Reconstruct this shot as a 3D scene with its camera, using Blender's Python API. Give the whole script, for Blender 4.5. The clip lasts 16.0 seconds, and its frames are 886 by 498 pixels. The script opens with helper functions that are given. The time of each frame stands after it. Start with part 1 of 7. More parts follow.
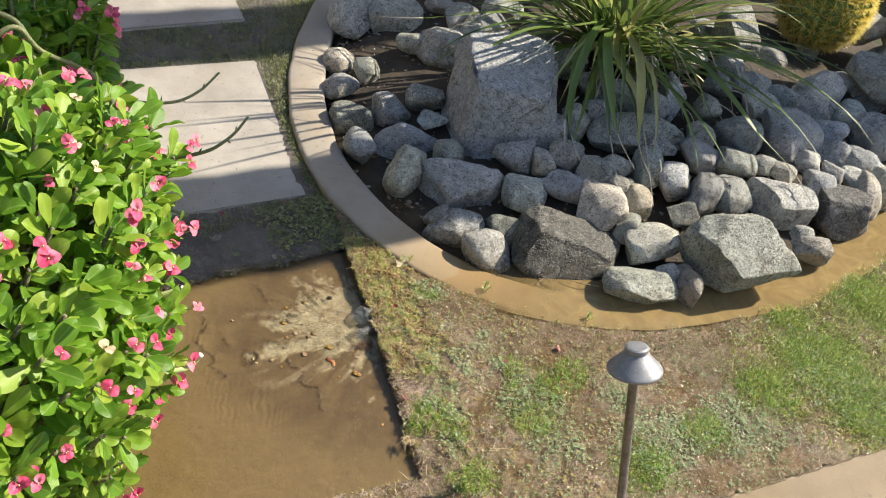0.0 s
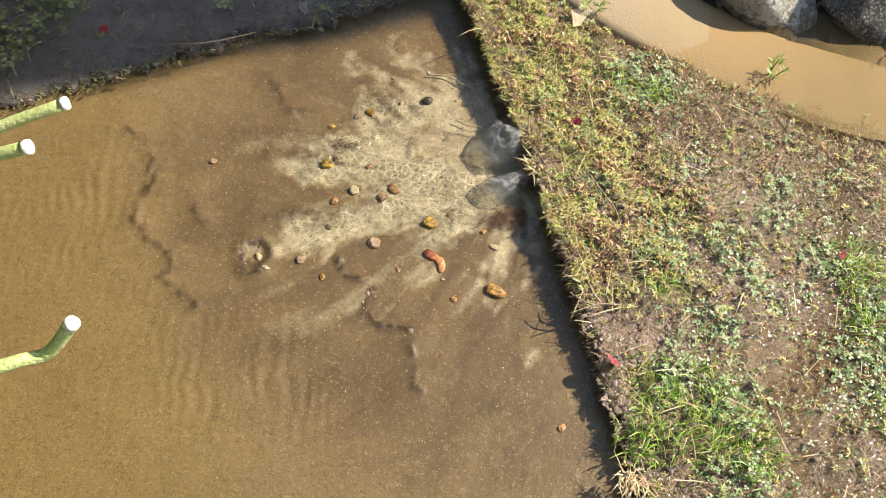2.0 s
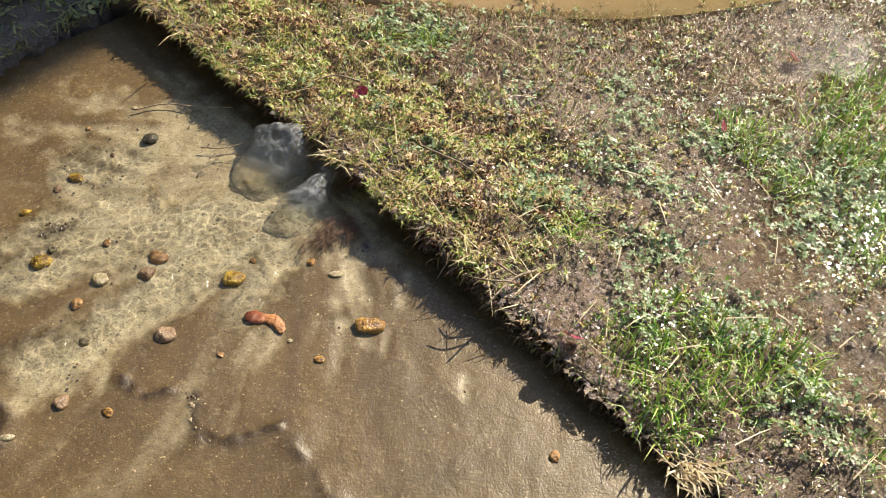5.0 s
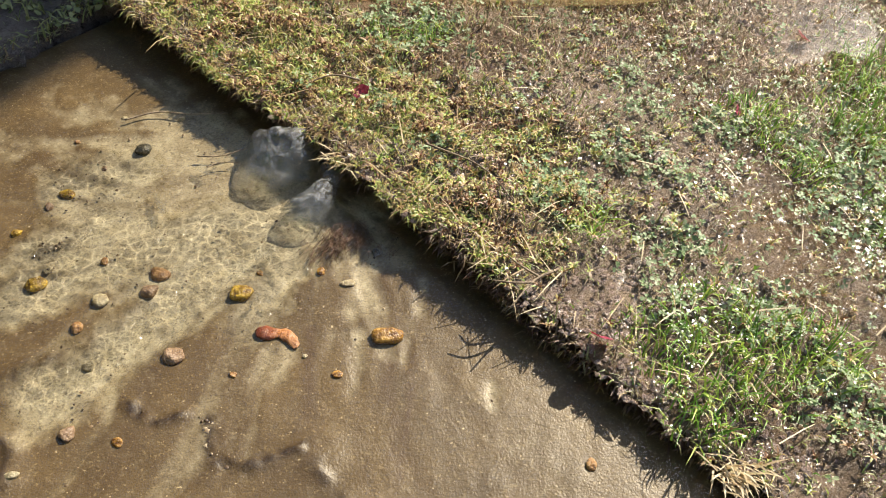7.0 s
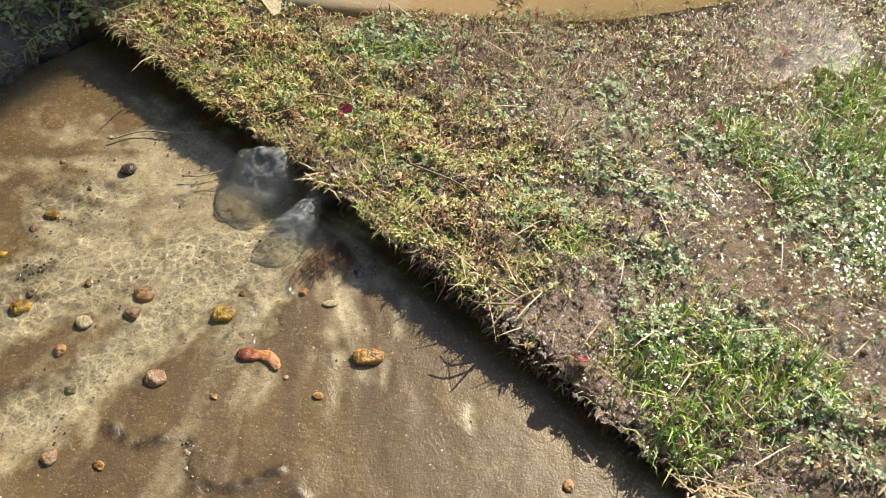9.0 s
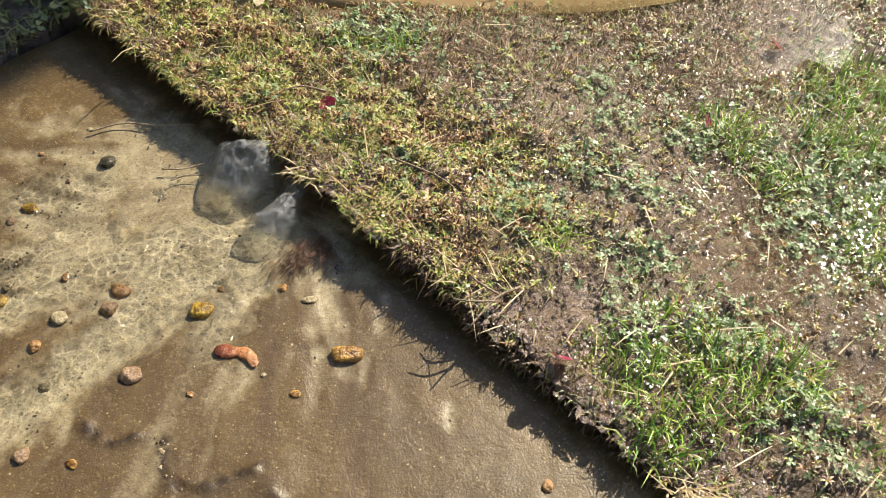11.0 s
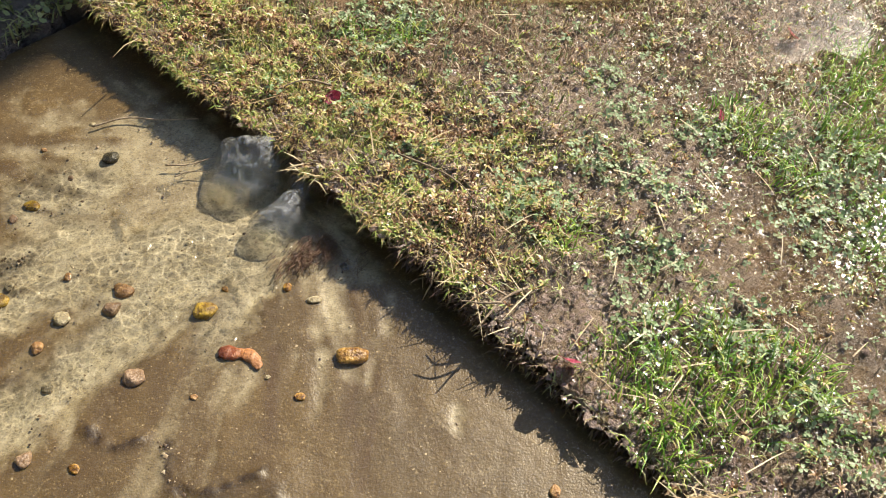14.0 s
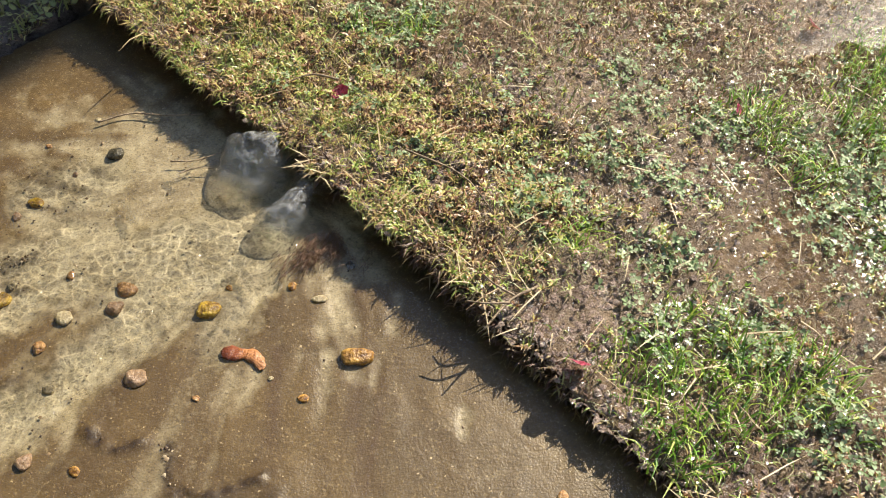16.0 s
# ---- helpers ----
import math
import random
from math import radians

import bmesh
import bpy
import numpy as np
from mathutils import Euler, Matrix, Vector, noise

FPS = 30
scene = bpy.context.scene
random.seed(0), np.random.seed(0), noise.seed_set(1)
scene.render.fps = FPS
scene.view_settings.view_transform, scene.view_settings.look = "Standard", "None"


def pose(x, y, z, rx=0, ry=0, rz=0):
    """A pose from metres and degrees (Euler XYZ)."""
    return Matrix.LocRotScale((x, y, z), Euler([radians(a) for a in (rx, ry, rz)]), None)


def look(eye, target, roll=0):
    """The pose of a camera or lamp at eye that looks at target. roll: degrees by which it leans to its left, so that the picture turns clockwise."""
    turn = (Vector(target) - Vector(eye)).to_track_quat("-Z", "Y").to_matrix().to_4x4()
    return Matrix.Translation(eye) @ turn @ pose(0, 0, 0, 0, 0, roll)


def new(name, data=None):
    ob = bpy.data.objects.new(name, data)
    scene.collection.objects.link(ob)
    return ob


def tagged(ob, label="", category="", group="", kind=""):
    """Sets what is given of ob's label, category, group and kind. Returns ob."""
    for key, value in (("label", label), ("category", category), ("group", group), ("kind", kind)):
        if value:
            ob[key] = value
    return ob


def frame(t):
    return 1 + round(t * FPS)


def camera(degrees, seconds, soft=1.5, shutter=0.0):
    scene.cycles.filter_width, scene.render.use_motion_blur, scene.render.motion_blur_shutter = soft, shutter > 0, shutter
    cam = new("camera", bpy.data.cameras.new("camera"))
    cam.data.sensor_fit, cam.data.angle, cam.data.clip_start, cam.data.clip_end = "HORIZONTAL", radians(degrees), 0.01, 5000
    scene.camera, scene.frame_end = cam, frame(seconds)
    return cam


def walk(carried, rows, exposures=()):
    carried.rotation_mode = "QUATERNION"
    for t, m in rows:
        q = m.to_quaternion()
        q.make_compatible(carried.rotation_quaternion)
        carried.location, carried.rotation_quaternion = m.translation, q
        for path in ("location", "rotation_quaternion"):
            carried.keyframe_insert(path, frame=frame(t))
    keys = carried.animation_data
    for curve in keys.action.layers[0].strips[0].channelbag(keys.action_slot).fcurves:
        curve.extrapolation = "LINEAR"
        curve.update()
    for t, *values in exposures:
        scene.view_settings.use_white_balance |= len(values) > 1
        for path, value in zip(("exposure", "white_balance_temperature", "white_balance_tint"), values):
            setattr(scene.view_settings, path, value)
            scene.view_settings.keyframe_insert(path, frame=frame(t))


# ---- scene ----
cam = camera(51.8, 16.0, soft=1.0)
PATH = [
    (0, (-0.053, 0.086, 1.76), (-0.06, 1.584, 0.435), 10.4),
    (0.5, (-0.112, 0.466, 1.641), (-0.169, 1.87, 0.219), 9.3),
    (1, (-0.111, 0.792, 1.474), (-0.177, 2.014, -0.108), 8.0),
    (1.5, (-0.131, 0.992, 1.235), (-0.235, 2.061, -0.452), 6.1),
    (2, (-0.231, 1.085, 0.863), (-0.328, 2.102, -0.856), 6.0),
    (2.5, (-0.286, 1.207, 0.673), (-0.304, 2.296, -1.005), 7.5),
    (3, (-0.334, 1.258, 0.588), (-0.226, 2.477, -0.994), 9.4),
    (3.5, (-0.359, 1.221, 0.549), (-0.109, 2.539, -0.934), 10.3),
    (4, (-0.36, 1.156, 0.545), (0.078, 2.476, -0.892), 12.4),
    (4.2, (-0.347, 1.161, 0.542), (0.155, 2.419, -0.93), 12.3),
    (6.3, (-0.364, 1.182, 0.522), (0.268, 2.395, -0.936), 7.0),
    (6.5, (-0.364, 1.19, 0.518), (0.271, 2.401, -0.942), 7.0),
    (7, (-0.365, 1.203, 0.512), (0.264, 2.4, -0.961), 7.0),
    (7.5, (-0.358, 1.206, 0.518), (0.266, 2.399, -0.961), 6.9),
    (8, (-0.354, 1.207, 0.522), (0.272, 2.399, -0.958), 6.9),
    (8.5, (-0.351, 1.206, 0.529), (0.275, 2.401, -0.948), 6.8),
    (11, (-0.333, 1.21, 0.527), (0.288, 2.386, -0.967), 7.2),
    (11.5, (-0.322, 1.212, 0.531), (0.295, 2.383, -0.969), 7.1),
    (12, (-0.321, 1.212, 0.527), (0.299, 2.384, -0.971), 7.1),
    (12.5, (-0.323, 1.212, 0.529), (0.291, 2.372, -0.979), 7.2),
    (13, (-0.327, 1.215, 0.525), (0.289, 2.373, -0.985), 7.3),
    (13.5, (-0.336, 1.222, 0.529), (0.269, 2.361, -1.0), 7.3),
    (14, (-0.323, 1.226, 0.529), (0.264, 2.377, -0.998), 6.6),
    (14.5, (-0.304, 1.23, 0.53), (0.28, 2.377, -1.001), 6.5),
    (15, (-0.306, 1.229, 0.533), (0.282, 2.375, -0.996), 6.7),
    (15.5, (-0.305, 1.227, 0.522), (0.259, 2.384, -1.008), 5.8),
    (16, (-0.308, 1.235, 0.523), (0.229, 2.386, -1.021), 5.1),
]
EXPOSURE = [(0.0, 0.79), (1.0, 1.00), (2.0, 1.04), (3.0, 0.87), (6.5, 0.75), (16.0, 0.77)]
walk(cam, [(t, look(eye, target, roll)) for t, eye, target, roll in PATH], EXPOSURE)

# ---- light ----
SUN_AZ, SUN_EL = radians(61), radians(40.6)      # azimuth from +y towards +x
SUN = Vector((math.sin(SUN_AZ) * math.cos(SUN_EL), math.cos(SUN_AZ) * math.cos(SUN_EL), math.sin(SUN_EL)))
world = bpy.data.worlds.new("sky")
scene.world = world
world.use_nodes = True
wn = world.node_tree
sky = wn.nodes.new("ShaderNodeTexSky")
sky.sky_type, sky.sun_disc = "NISHITA", False
sky.sun_elevation, sky.sun_rotation = SUN_EL, SUN_AZ
wn.links.new(sky.outputs[0], wn.nodes["Background"].inputs[0])
wn.nodes["Background"].inputs[1].default_value = 0.110
sun = new("sun", bpy.data.lights.new("sun", "SUN"))
sun.data.energy, sun.data.angle, sun.data.color = 5.0, radians(0.53), (1.0, 0.90, 0.74)
sun.matrix_world = look(SUN * 20, (0, 0, 0))


# ---- small helpers ----
def smooth(a, b, x):
    k = np.clip((np.asarray(x, float) - a) / (b - a), 0, 1)
    return k * k * (3 - 2 * k)


def vnoise(x, y, seed=0, scale=1.0):
    """Smooth value noise on arrays, about -1 to 1."""
    x, y = np.asarray(x, float) * scale + 37.1 * seed, np.asarray(y, float) * scale - 11.7 * seed
    xi, yi = np.floor(x), np.floor(y)
    fx, fy = x - xi, y - yi
    fx, fy = fx * fx * (3 - 2 * fx), fy * fy * (3 - 2 * fy)

    def h(i, j):
        v = np.sin(i * 127.1 + j * 311.7 + seed * 74.7) * 43758.5453
        return (v - np.floor(v)) * 2 - 1
    return (h(xi, yi) * (1 - fx) + h(xi + 1, yi) * fx) * (1 - fy) + (h(xi, yi + 1) * (1 - fx) + h(xi + 1, yi + 1) * fx) * fy


def fbm(x, y, seed=0, scale=1.0, octaves=4):
    total, amp = 0, 1.0
    for o in range(octaves):
        total = total + amp * vnoise(x, y, seed + o, scale * 2 ** o)
        amp *= 0.5
    return total / 1.9


def mesh_of(name, verts, faces, shade=True):
    me = bpy.data.meshes.new(name)
    verts = np.asarray(verts, np.float32).reshape(-1, 3)
    if isinstance(faces, np.ndarray):
        n, k = faces.shape
        me.vertices.add(len(verts)), me.loops.add(n * k), me.polygons.add(n)
        me.vertices.foreach_set("co", verts.ravel())
        me.loops.foreach_set("vertex_index", faces.astype(np.int32).ravel())
        me.polygons.foreach_set("loop_start", np.arange(0, n * k, k, dtype=np.int32))
        me.update(calc_edges=True)
    else:
        me.from_pydata(verts.tolist(), [], faces)
    if shade:
        me.polygons.foreach_set("use_smooth", np.ones(len(me.polygons), bool))
    me.update()
    return me


def thing(name, data, material=None, label="", category="", group="", kind=""):
    ob = new(name, data)
    if material and data:
        data.materials.clear()
        data.materials.append(material)
    return tagged(ob, label, category, group, kind)


def part(name, bm, material, parent, label=""):
    if isinstance(bm, bmesh.types.BMesh):
        me = bpy.data.meshes.new(name)
        bm.to_mesh(me)
        bm.free()
        me.polygons.foreach_set("use_smooth", np.ones(len(me.polygons), bool))
    else:
        me = bm
    ob = new(name, me)
    if material and not len(me.materials):
        me.materials.append(material)
    ob.parent = parent
    return tagged(ob, label)


def tube(points, radii, sides=8, closed_tip=True):
    """A tapered tube along points: (verts, faces)."""
    pts = [Vector(p) for p in points]
    vs, fs = [], []
    side = Vector((0.31, 0.17, 0.93)).normalized()
    for i, p in enumerate(pts):
        way = (pts[min(i + 1, len(pts) - 1)] - pts[max(i - 1, 0)]).normalized()
        a = (side - way * side.dot(way)).normalized()
        b = way.cross(a)
        side = a
        for k in range(sides):
            g = 2 * math.pi * k / sides
            vs.append(p + (a * math.cos(g) + b * math.sin(g)) * radii[i])
    for i in range(len(pts) - 1):
        for k in range(sides):
            n = (k + 1) % sides
            fs.append((i * sides + k, i * sides + n, (i + 1) * sides + n, (i + 1) * sides + k))
    fs.append(tuple(range(sides))[::-1])
    fs.append(tuple((len(pts) - 1) * sides + k for k in range(sides)))
    return vs, fs


def spline(ctrl, n=24):
    """Catmull-Rom through the control points."""
    c = [Vector(p) for p in ctrl]
    c = [c[0] * 2 - c[1]] + c + [c[-1] * 2 - c[-2]]
    out = []
    for i in range(1, len(c) - 2):
        for k in range(n):
            t = k / n
            out.append(0.5 * ((2 * c[i]) + (c[i + 1] - c[i - 1]) * t + (2 * c[i - 1] - 5 * c[i] + 4 * c[i + 1] - c[i + 2]) * t * t + (3 * c[i] - c[i - 1] - 3 * c[i + 1] + c[i + 2]) * t ** 3))
    out.append(c[-2])
    return out


def join(pieces):
    """Joins (verts, faces) pairs."""
    vs, fs = [], []
    for v, f in pieces:
        o = len(vs)
        vs += [tuple(p) for p in v]
        fs += [tuple(i + o for i in face) for face in f]
    return vs, fs


# ---- materials ----
class Mat:
    def __init__(self, name, rough=0.6, metal=0.0, spec=0.5):
        self.m = bpy.data.materials.new(name)
        self.m.use_nodes = True
        self.t = self.m.node_tree
        self.b = self.t.nodes["Principled BSDF"]
        self.b.inputs["Roughness"].default_value = rough
        self.b.inputs["Metallic"].default_value = metal
        self.b.inputs["Specular IOR Level"].default_value = spec
        self.pos = None

    def node(self, kind, **kw):
        n = self.t.nodes.new(kind)
        for k, v in kw.items():
            n.inputs[k.replace("_", " ")].default_value = v
        return n

    def link(self, a, b):
        self.t.links.new(a, b)

    def coords(self, local=False):
        if self.pos is None:
            if local:
                self.pos = self.node("ShaderNodeTexCoord").outputs["Object"]
            else:
                self.pos = self.node("ShaderNodeNewGeometry").outputs["Position"]
        return self.pos

    def noise(self, scale, detail=4.0, rough=0.6, distort=0.0):
        n = self.node("ShaderNodeTexNoise", Scale=scale, Detail=detail, Roughness=rough, Distortion=distort)
        self.link(self.coords(), n.inputs["Vector"])
        return n.outputs["Fac"]

    def voronoi(self, scale, feature="F1"):
        n = self.node("ShaderNodeTexVoronoi", Scale=scale)
        n.feature = feature
        self.link(self.coords(), n.inputs["Vector"])
        return n.outputs["Distance"]

    def ramp(self, fac, *stops):
        n = self.node("ShaderNodeValToRGB")
        e = n.color_ramp.elements
        while len(e) < len(stops):
            e.new(0.5)
        for s, (p, c) in zip(e, stops):
            s.position, s.color = p, (*c, 1.0) if len(c) == 3 else c
        self.link(fac, n.inputs["Fac"])
        return n.outputs["Color"]

    def grey(self, fac, a, b, lo=0.0, hi=1.0):
        n = self.node("ShaderNodeMapRange")
        for i, v in enumerate((a, b, lo, hi)):
            n.inputs[i + 1].default_value = v
        self.link(fac, n.inputs[0])
        return n.outputs[0]

    def mix(self, fac, a, b, mode="MIX"):
        n = self.t.nodes.new("ShaderNodeMix")
        n.data_type, n.blend_type = "RGBA", mode
        for socket, v in ((n.inputs[0], fac), (n.inputs[6], a), (n.inputs[7], b)):
            if isinstance(v, (int, float)):
                socket.default_value = v
            elif isinstance(v, tuple):
                socket.default_value = (*v, 1.0)
            else:
                self.link(v, socket)
        return n.outputs[2]

    def math(self, op, a, b=0.0):
        n = self.t.nodes.new("ShaderNodeMath")
        n.operation = op
        for socket, v in zip(n.inputs, (a, b)):
            if isinstance(v, (int, float)):
                socket.default_value = v
            else:
                self.link(v, socket)
        return n.outputs[0]

    def attribute(self, name):
        n = self.t.nodes.new("ShaderNodeAttribute")
        n.attribute_name = name
        return n.outputs["Fac"]

    def island(self):
        return self.node("ShaderNodeNewGeometry").outputs["Random Per Island"]

    def chance(self):
        return self.node("ShaderNodeObjectInfo").outputs["Random"]

    def colour(self, c):
        if isinstance(c, tuple):
            self.b.inputs["Base Color"].default_value = (*c, 1)
        else:
            self.link(c, self.b.inputs["Base Color"])

    def bump(self, height, strength=0.5, distance=0.01):
        n = self.node("ShaderNodeBump", Strength=strength, Distance=distance)
        self.link(height, n.inputs["Height"])
        old = self.b.inputs["Normal"].links
        if old:
            self.link(old[0].from_socket, n.inputs["Normal"])
        self.link(n.outputs["Normal"], self.b.inputs["Normal"])

    def leafy(self, colour, amount=0.35):
        """Lets light through thin leaves."""
        tr = self.node("ShaderNodeBsdfTranslucent")
        self.link(colour, tr.inputs["Color"])
        mx = self.node("ShaderNodeMixShader", Fac=amount)
        self.link(self.b.outputs[0], mx.inputs[1])
        self.link(tr.outputs[0], mx.inputs[2])
        self.link(mx.outputs[0], self.t.nodes["Material Output"].inputs["Surface"])


def stone(name, dark, light, speck=0.5, rough=0.75, pit=0.4, vein=False):
    """Granite-like stone: mottled at hand size, salt-and-pepper grain, pits and rusty stains."""
    m = Mat(name, rough)
    m.coords(local=True)
    c = m.ramp(m.noise(11, 7, 0.68, 0.7), (0.34, dark), (0.66, light))
    pale = tuple(min(0.76, v * 1.42 + 0.05) for v in light)
    c = m.mix(m.grey(m.noise(34, 6, 0.75, 0.5), 0.52, 0.60, 0, 0.7), c, pale)
    c = m.mix(m.grey(m.noise(46, 6, 0.75), 0.54, 0.62, 0, 0.75), c, tuple(v * 0.38 for v in dark))
    fine = m.noise(170, 3, 0.7)
    c = m.mix(m.grey(fine, 0.545, 0.595, 0, min(1.0, speck * 1.3)), c, (0.045, 0.045, 0.045))
    c = m.mix(m.grey(m.noise(270, 3, 0.7), 0.55, 0.60, 0, min(1.0, speck * 1.4)), c, (0.70, 0.68, 0.64))
    if vein:
        w = m.node("ShaderNodeTexWave", Scale=9.0, Distortion=6.0, Detail=3.0)
        m.link(m.coords(), w.inputs["Vector"])
        c = m.mix(m.grey(w.outputs["Fac"], 0.62, 0.8, 0, 0.8), c, (0.5, 0.48, 0.45))
    tone = m.ramp(m.chance(), (0.0, (0.97, 1.0, 1.06)), (0.35, (1.0, 1.0, 0.96)), (0.6, (0.95, 1.0, 0.90)), (0.8, (1.07, 1.0, 0.90)), (1.0, (0.93, 0.98, 1.06)))
    c = m.mix(1.0, c, tone, "MULTIPLY")
    n = m.node("ShaderNodeHueSaturation")
    m.link(m.grey(m.math("FRACT", m.math("MULTIPLY", m.chance(), 7.3)), 0, 1, 0.78, 1.30), n.inputs["Value"])
    m.link(c, n.inputs["Color"])
    stain = m.mix(m.grey(m.noise(6, 5, 0.68), 0.54, 0.70, 0, 0.5), n.outputs["Color"], (0.27, 0.21, 0.12))
    crack = m.node("ShaderNodeTexVoronoi", Scale=7.0)
    crack.feature = "DISTANCE_TO_EDGE"
    wob = m.node("ShaderNodeTexNoise", Scale=14.0, Detail=5.0)
    m.link(m.coords(), wob.inputs["Vector"])
    warp = m.mix(0.14, m.coords(), wob.outputs["Color"])
    m.link(warp, crack.inputs["Vector"])
    gap = m.math("MULTIPLY", m.grey(crack.outputs["Distance"], 0.0, 0.025, 1, 0), m.grey(m.noise(6, 2), 0.48, 0.58))
    m.colour(m.mix(m.math("MULTIPLY", gap, 0.7), stain, (0.05, 0.045, 0.04)))
    m.bump(m.math("SUBTRACT", 1.0, gap), 0.5, 0.008)
    m.bump(m.noise(22, 6, 0.72), 0.9, 0.024)
    m.bump(m.noise(60, 6, 0.75), min(1.0, pit * 2.0), 0.014)
    m.bump(m.noise(150, 4, 0.7), 0.9, 0.008)
    m.bump(fine, 0.6, 0.003)
    return m.m


def concrete(name, a, b, dirt):
    m = Mat(name, 0.8)
    c = m.ramp(m.noise(5, 6, 0.6), (0.3, a), (0.75, b))
    c = m.mix(m.grey(m.noise(17, 5, 0.7), 0.55, 0.75, 0, 0.45), c, dirt)
    c = m.mix(m.grey(m.noise(420, 2), 0.60, 0.70, 0, 0.6), c, (0.10, 0.085, 0.07))
    c = m.mix(m.grey(m.noise(85, 2), 0.68, 0.73, 0, 0.75), c, (0.08, 0.07, 0.055))
    c = m.mix(m.grey(m.noise(2.2, 5, 0.65), 0.48, 0.66, 0, 0.5), c, dirt)
    crack = m.node("ShaderNodeTexVoronoi", Scale=1.7)
    crack.feature = "DISTANCE_TO_EDGE"
    wob = m.node("ShaderNodeTexNoise", Scale=9.0, Detail=6.0)
    m.link(m.coords(), wob.inputs["Vector"])
    m.link(m.mix(0.06, m.coords(), wob.outputs["Color"]), crack.inputs["Vector"])
    c = m.mix(m.grey(crack.outputs["Distance"], 0.0, 0.006, 0.12, 0), c, (0.10, 0.08, 0.06))
    m.colour(c)
    m.bump(m.noise(260, 3, 0.7), 0.35, 0.002)
    m.bump(m.noise(22, 5), 0.25, 0.006)
    return m.m


def leaf_material(name, stops, rough=0.4, glow=0.35, by_object=False, patch=25, drift=0.0, spec=0.5):
    m = Mat(name, rough, 0.0, spec)
    f = m.chance() if by_object else m.island()
    if drift:
        f = m.math("ADD", m.math("MULTIPLY", f, 1 - drift), m.math("MULTIPLY", m.grey(m.noise(34, 3, 0.6), 0.32, 0.68), drift))
    c = m.ramp(f, *stops)
    n = m.noise(patch, 3)
    c = m.mix(m.grey(n, 0.3, 0.75, 0.0, 0.4), c, m.mix(1.0, c, (0.45, 0.42, 0.3), "MULTIPLY"))
    m.colour(c)
    m.bump(m.noise(650, 2), 0.5, 0.0012)
    if glow:
        m.leafy(c, glow)
    return m.m


STONE = {
    "b": stone("stone_blue_grey", (0.353, 0.365, 0.376), (0.684, 0.701, 0.707), 0.5),
    "g": stone("stone_grey", (0.327, 0.321, 0.308), (0.694, 0.682, 0.643), 0.5),
    "l": stone("stone_light", (0.365, 0.353, 0.325), (0.707, 0.684, 0.638), 0.45),
    "d": stone("stone_dark", (0.178, 0.178, 0.171), (0.489, 0.482, 0.445), 0.5),
    "D": stone("stone_dark_pitted", (0.035, 0.035, 0.036), (0.20, 0.20, 0.195), 0.5, 0.7, 1.0),
    "t": stone("stone_tan", (0.46, 0.38, 0.29), (0.70, 0.61, 0.50), 0.25),
    "v": stone("stone_veined", (0.257, 0.257, 0.263), (0.513, 0.513, 0.499), 0.3, 0.7, 0.5, True),
    "A": stone("stone_granite", (0.319, 0.314, 0.302), (0.638, 0.616, 0.587), 0.6, 0.8, 0.5),
    # bluer copy of the boulder granite, cool shade put into the colour
    "B": stone("stone_shade_granite", (0.342, 0.349, 0.349), (0.627, 0.634, 0.627), 0.6, 0.8, 0.5),
    "p": stone("stone_grey_green", (0.315, 0.315, 0.275), (0.577, 0.563, 0.505), 0.4),
}
CONCRETE = concrete("pale_concrete", (0.30, 0.275, 0.24), (0.45, 0.42, 0.375), (0.25, 0.215, 0.17))
CURB = concrete("curb_concrete", (0.36, 0.31, 0.26), (0.48, 0.43, 0.36), (0.30, 0.23, 0.16))


def wet_curb():
    """The curb's concrete, silted tan where the muddy water lies on it."""
    mat = concrete("silted_curb_concrete", (0.31, 0.272, 0.222), (0.42, 0.375, 0.31), (0.30, 0.23, 0.16))
    t = mat.node_tree
    b = t.nodes["Principled BSDF"]
    old = b.inputs["Base Color"].links[0].from_socket
    at = t.nodes.new("ShaderNodeAttribute")
    at.attribute_name = "wet"
    mx = t.nodes.new("ShaderNodeMix")
    mx.data_type = "RGBA"
    mx.inputs[7].default_value = (0.29, 0.21, 0.11, 1)
    t.links.new(at.outputs["Fac"], mx.inputs[0])
    t.links.new(old, mx.inputs[6])
    t.links.new(mx.outputs[2], b.inputs["Base Color"])
    return mat


CURB_WET = wet_curb()


def make_mud(name, a, b, rough, wet):
    m = Mat(name, rough)
    c = m.ramp(m.noise(14, 6, 0.65), (0.3, a), (0.7, b))
    c = m.mix(m.grey(m.noise(160, 4, 0.7), 0.5, 0.7, 0, 0.6), c, tuple(v * 0.35 for v in a))
    m.colour(c)
    r = m.grey(m.noise(8, 4), 0.42, 0.62, wet, rough)
    m.link(r, m.b.inputs["Roughness"])
    m.bump(m.noise(38, 5, 0.7), 0.6, 0.012)
    m.bump(m.noise(150, 6, 0.8), 0.9, 0.006)
    m.bump(m.noise(430, 3, 0.7), 0.7, 0.003)
    return m.m


# greyer, darker copy of the lawn mud: the upper lawn's shade in its colour
SHADE_MUD = make_mud("shade_toned_mud", (0.122, 0.104, 0.098), (0.25, 0.218, 0.20), 0.4, 0.15)
MUD = make_mud("wet_mud", (0.125, 0.082, 0.052), (0.36, 0.258, 0.162), 0.42, 0.10)
BED_SOIL = make_mud("bed_soil", (0.035, 0.028, 0.02), (0.10, 0.075, 0.05), 0.9, 0.8)
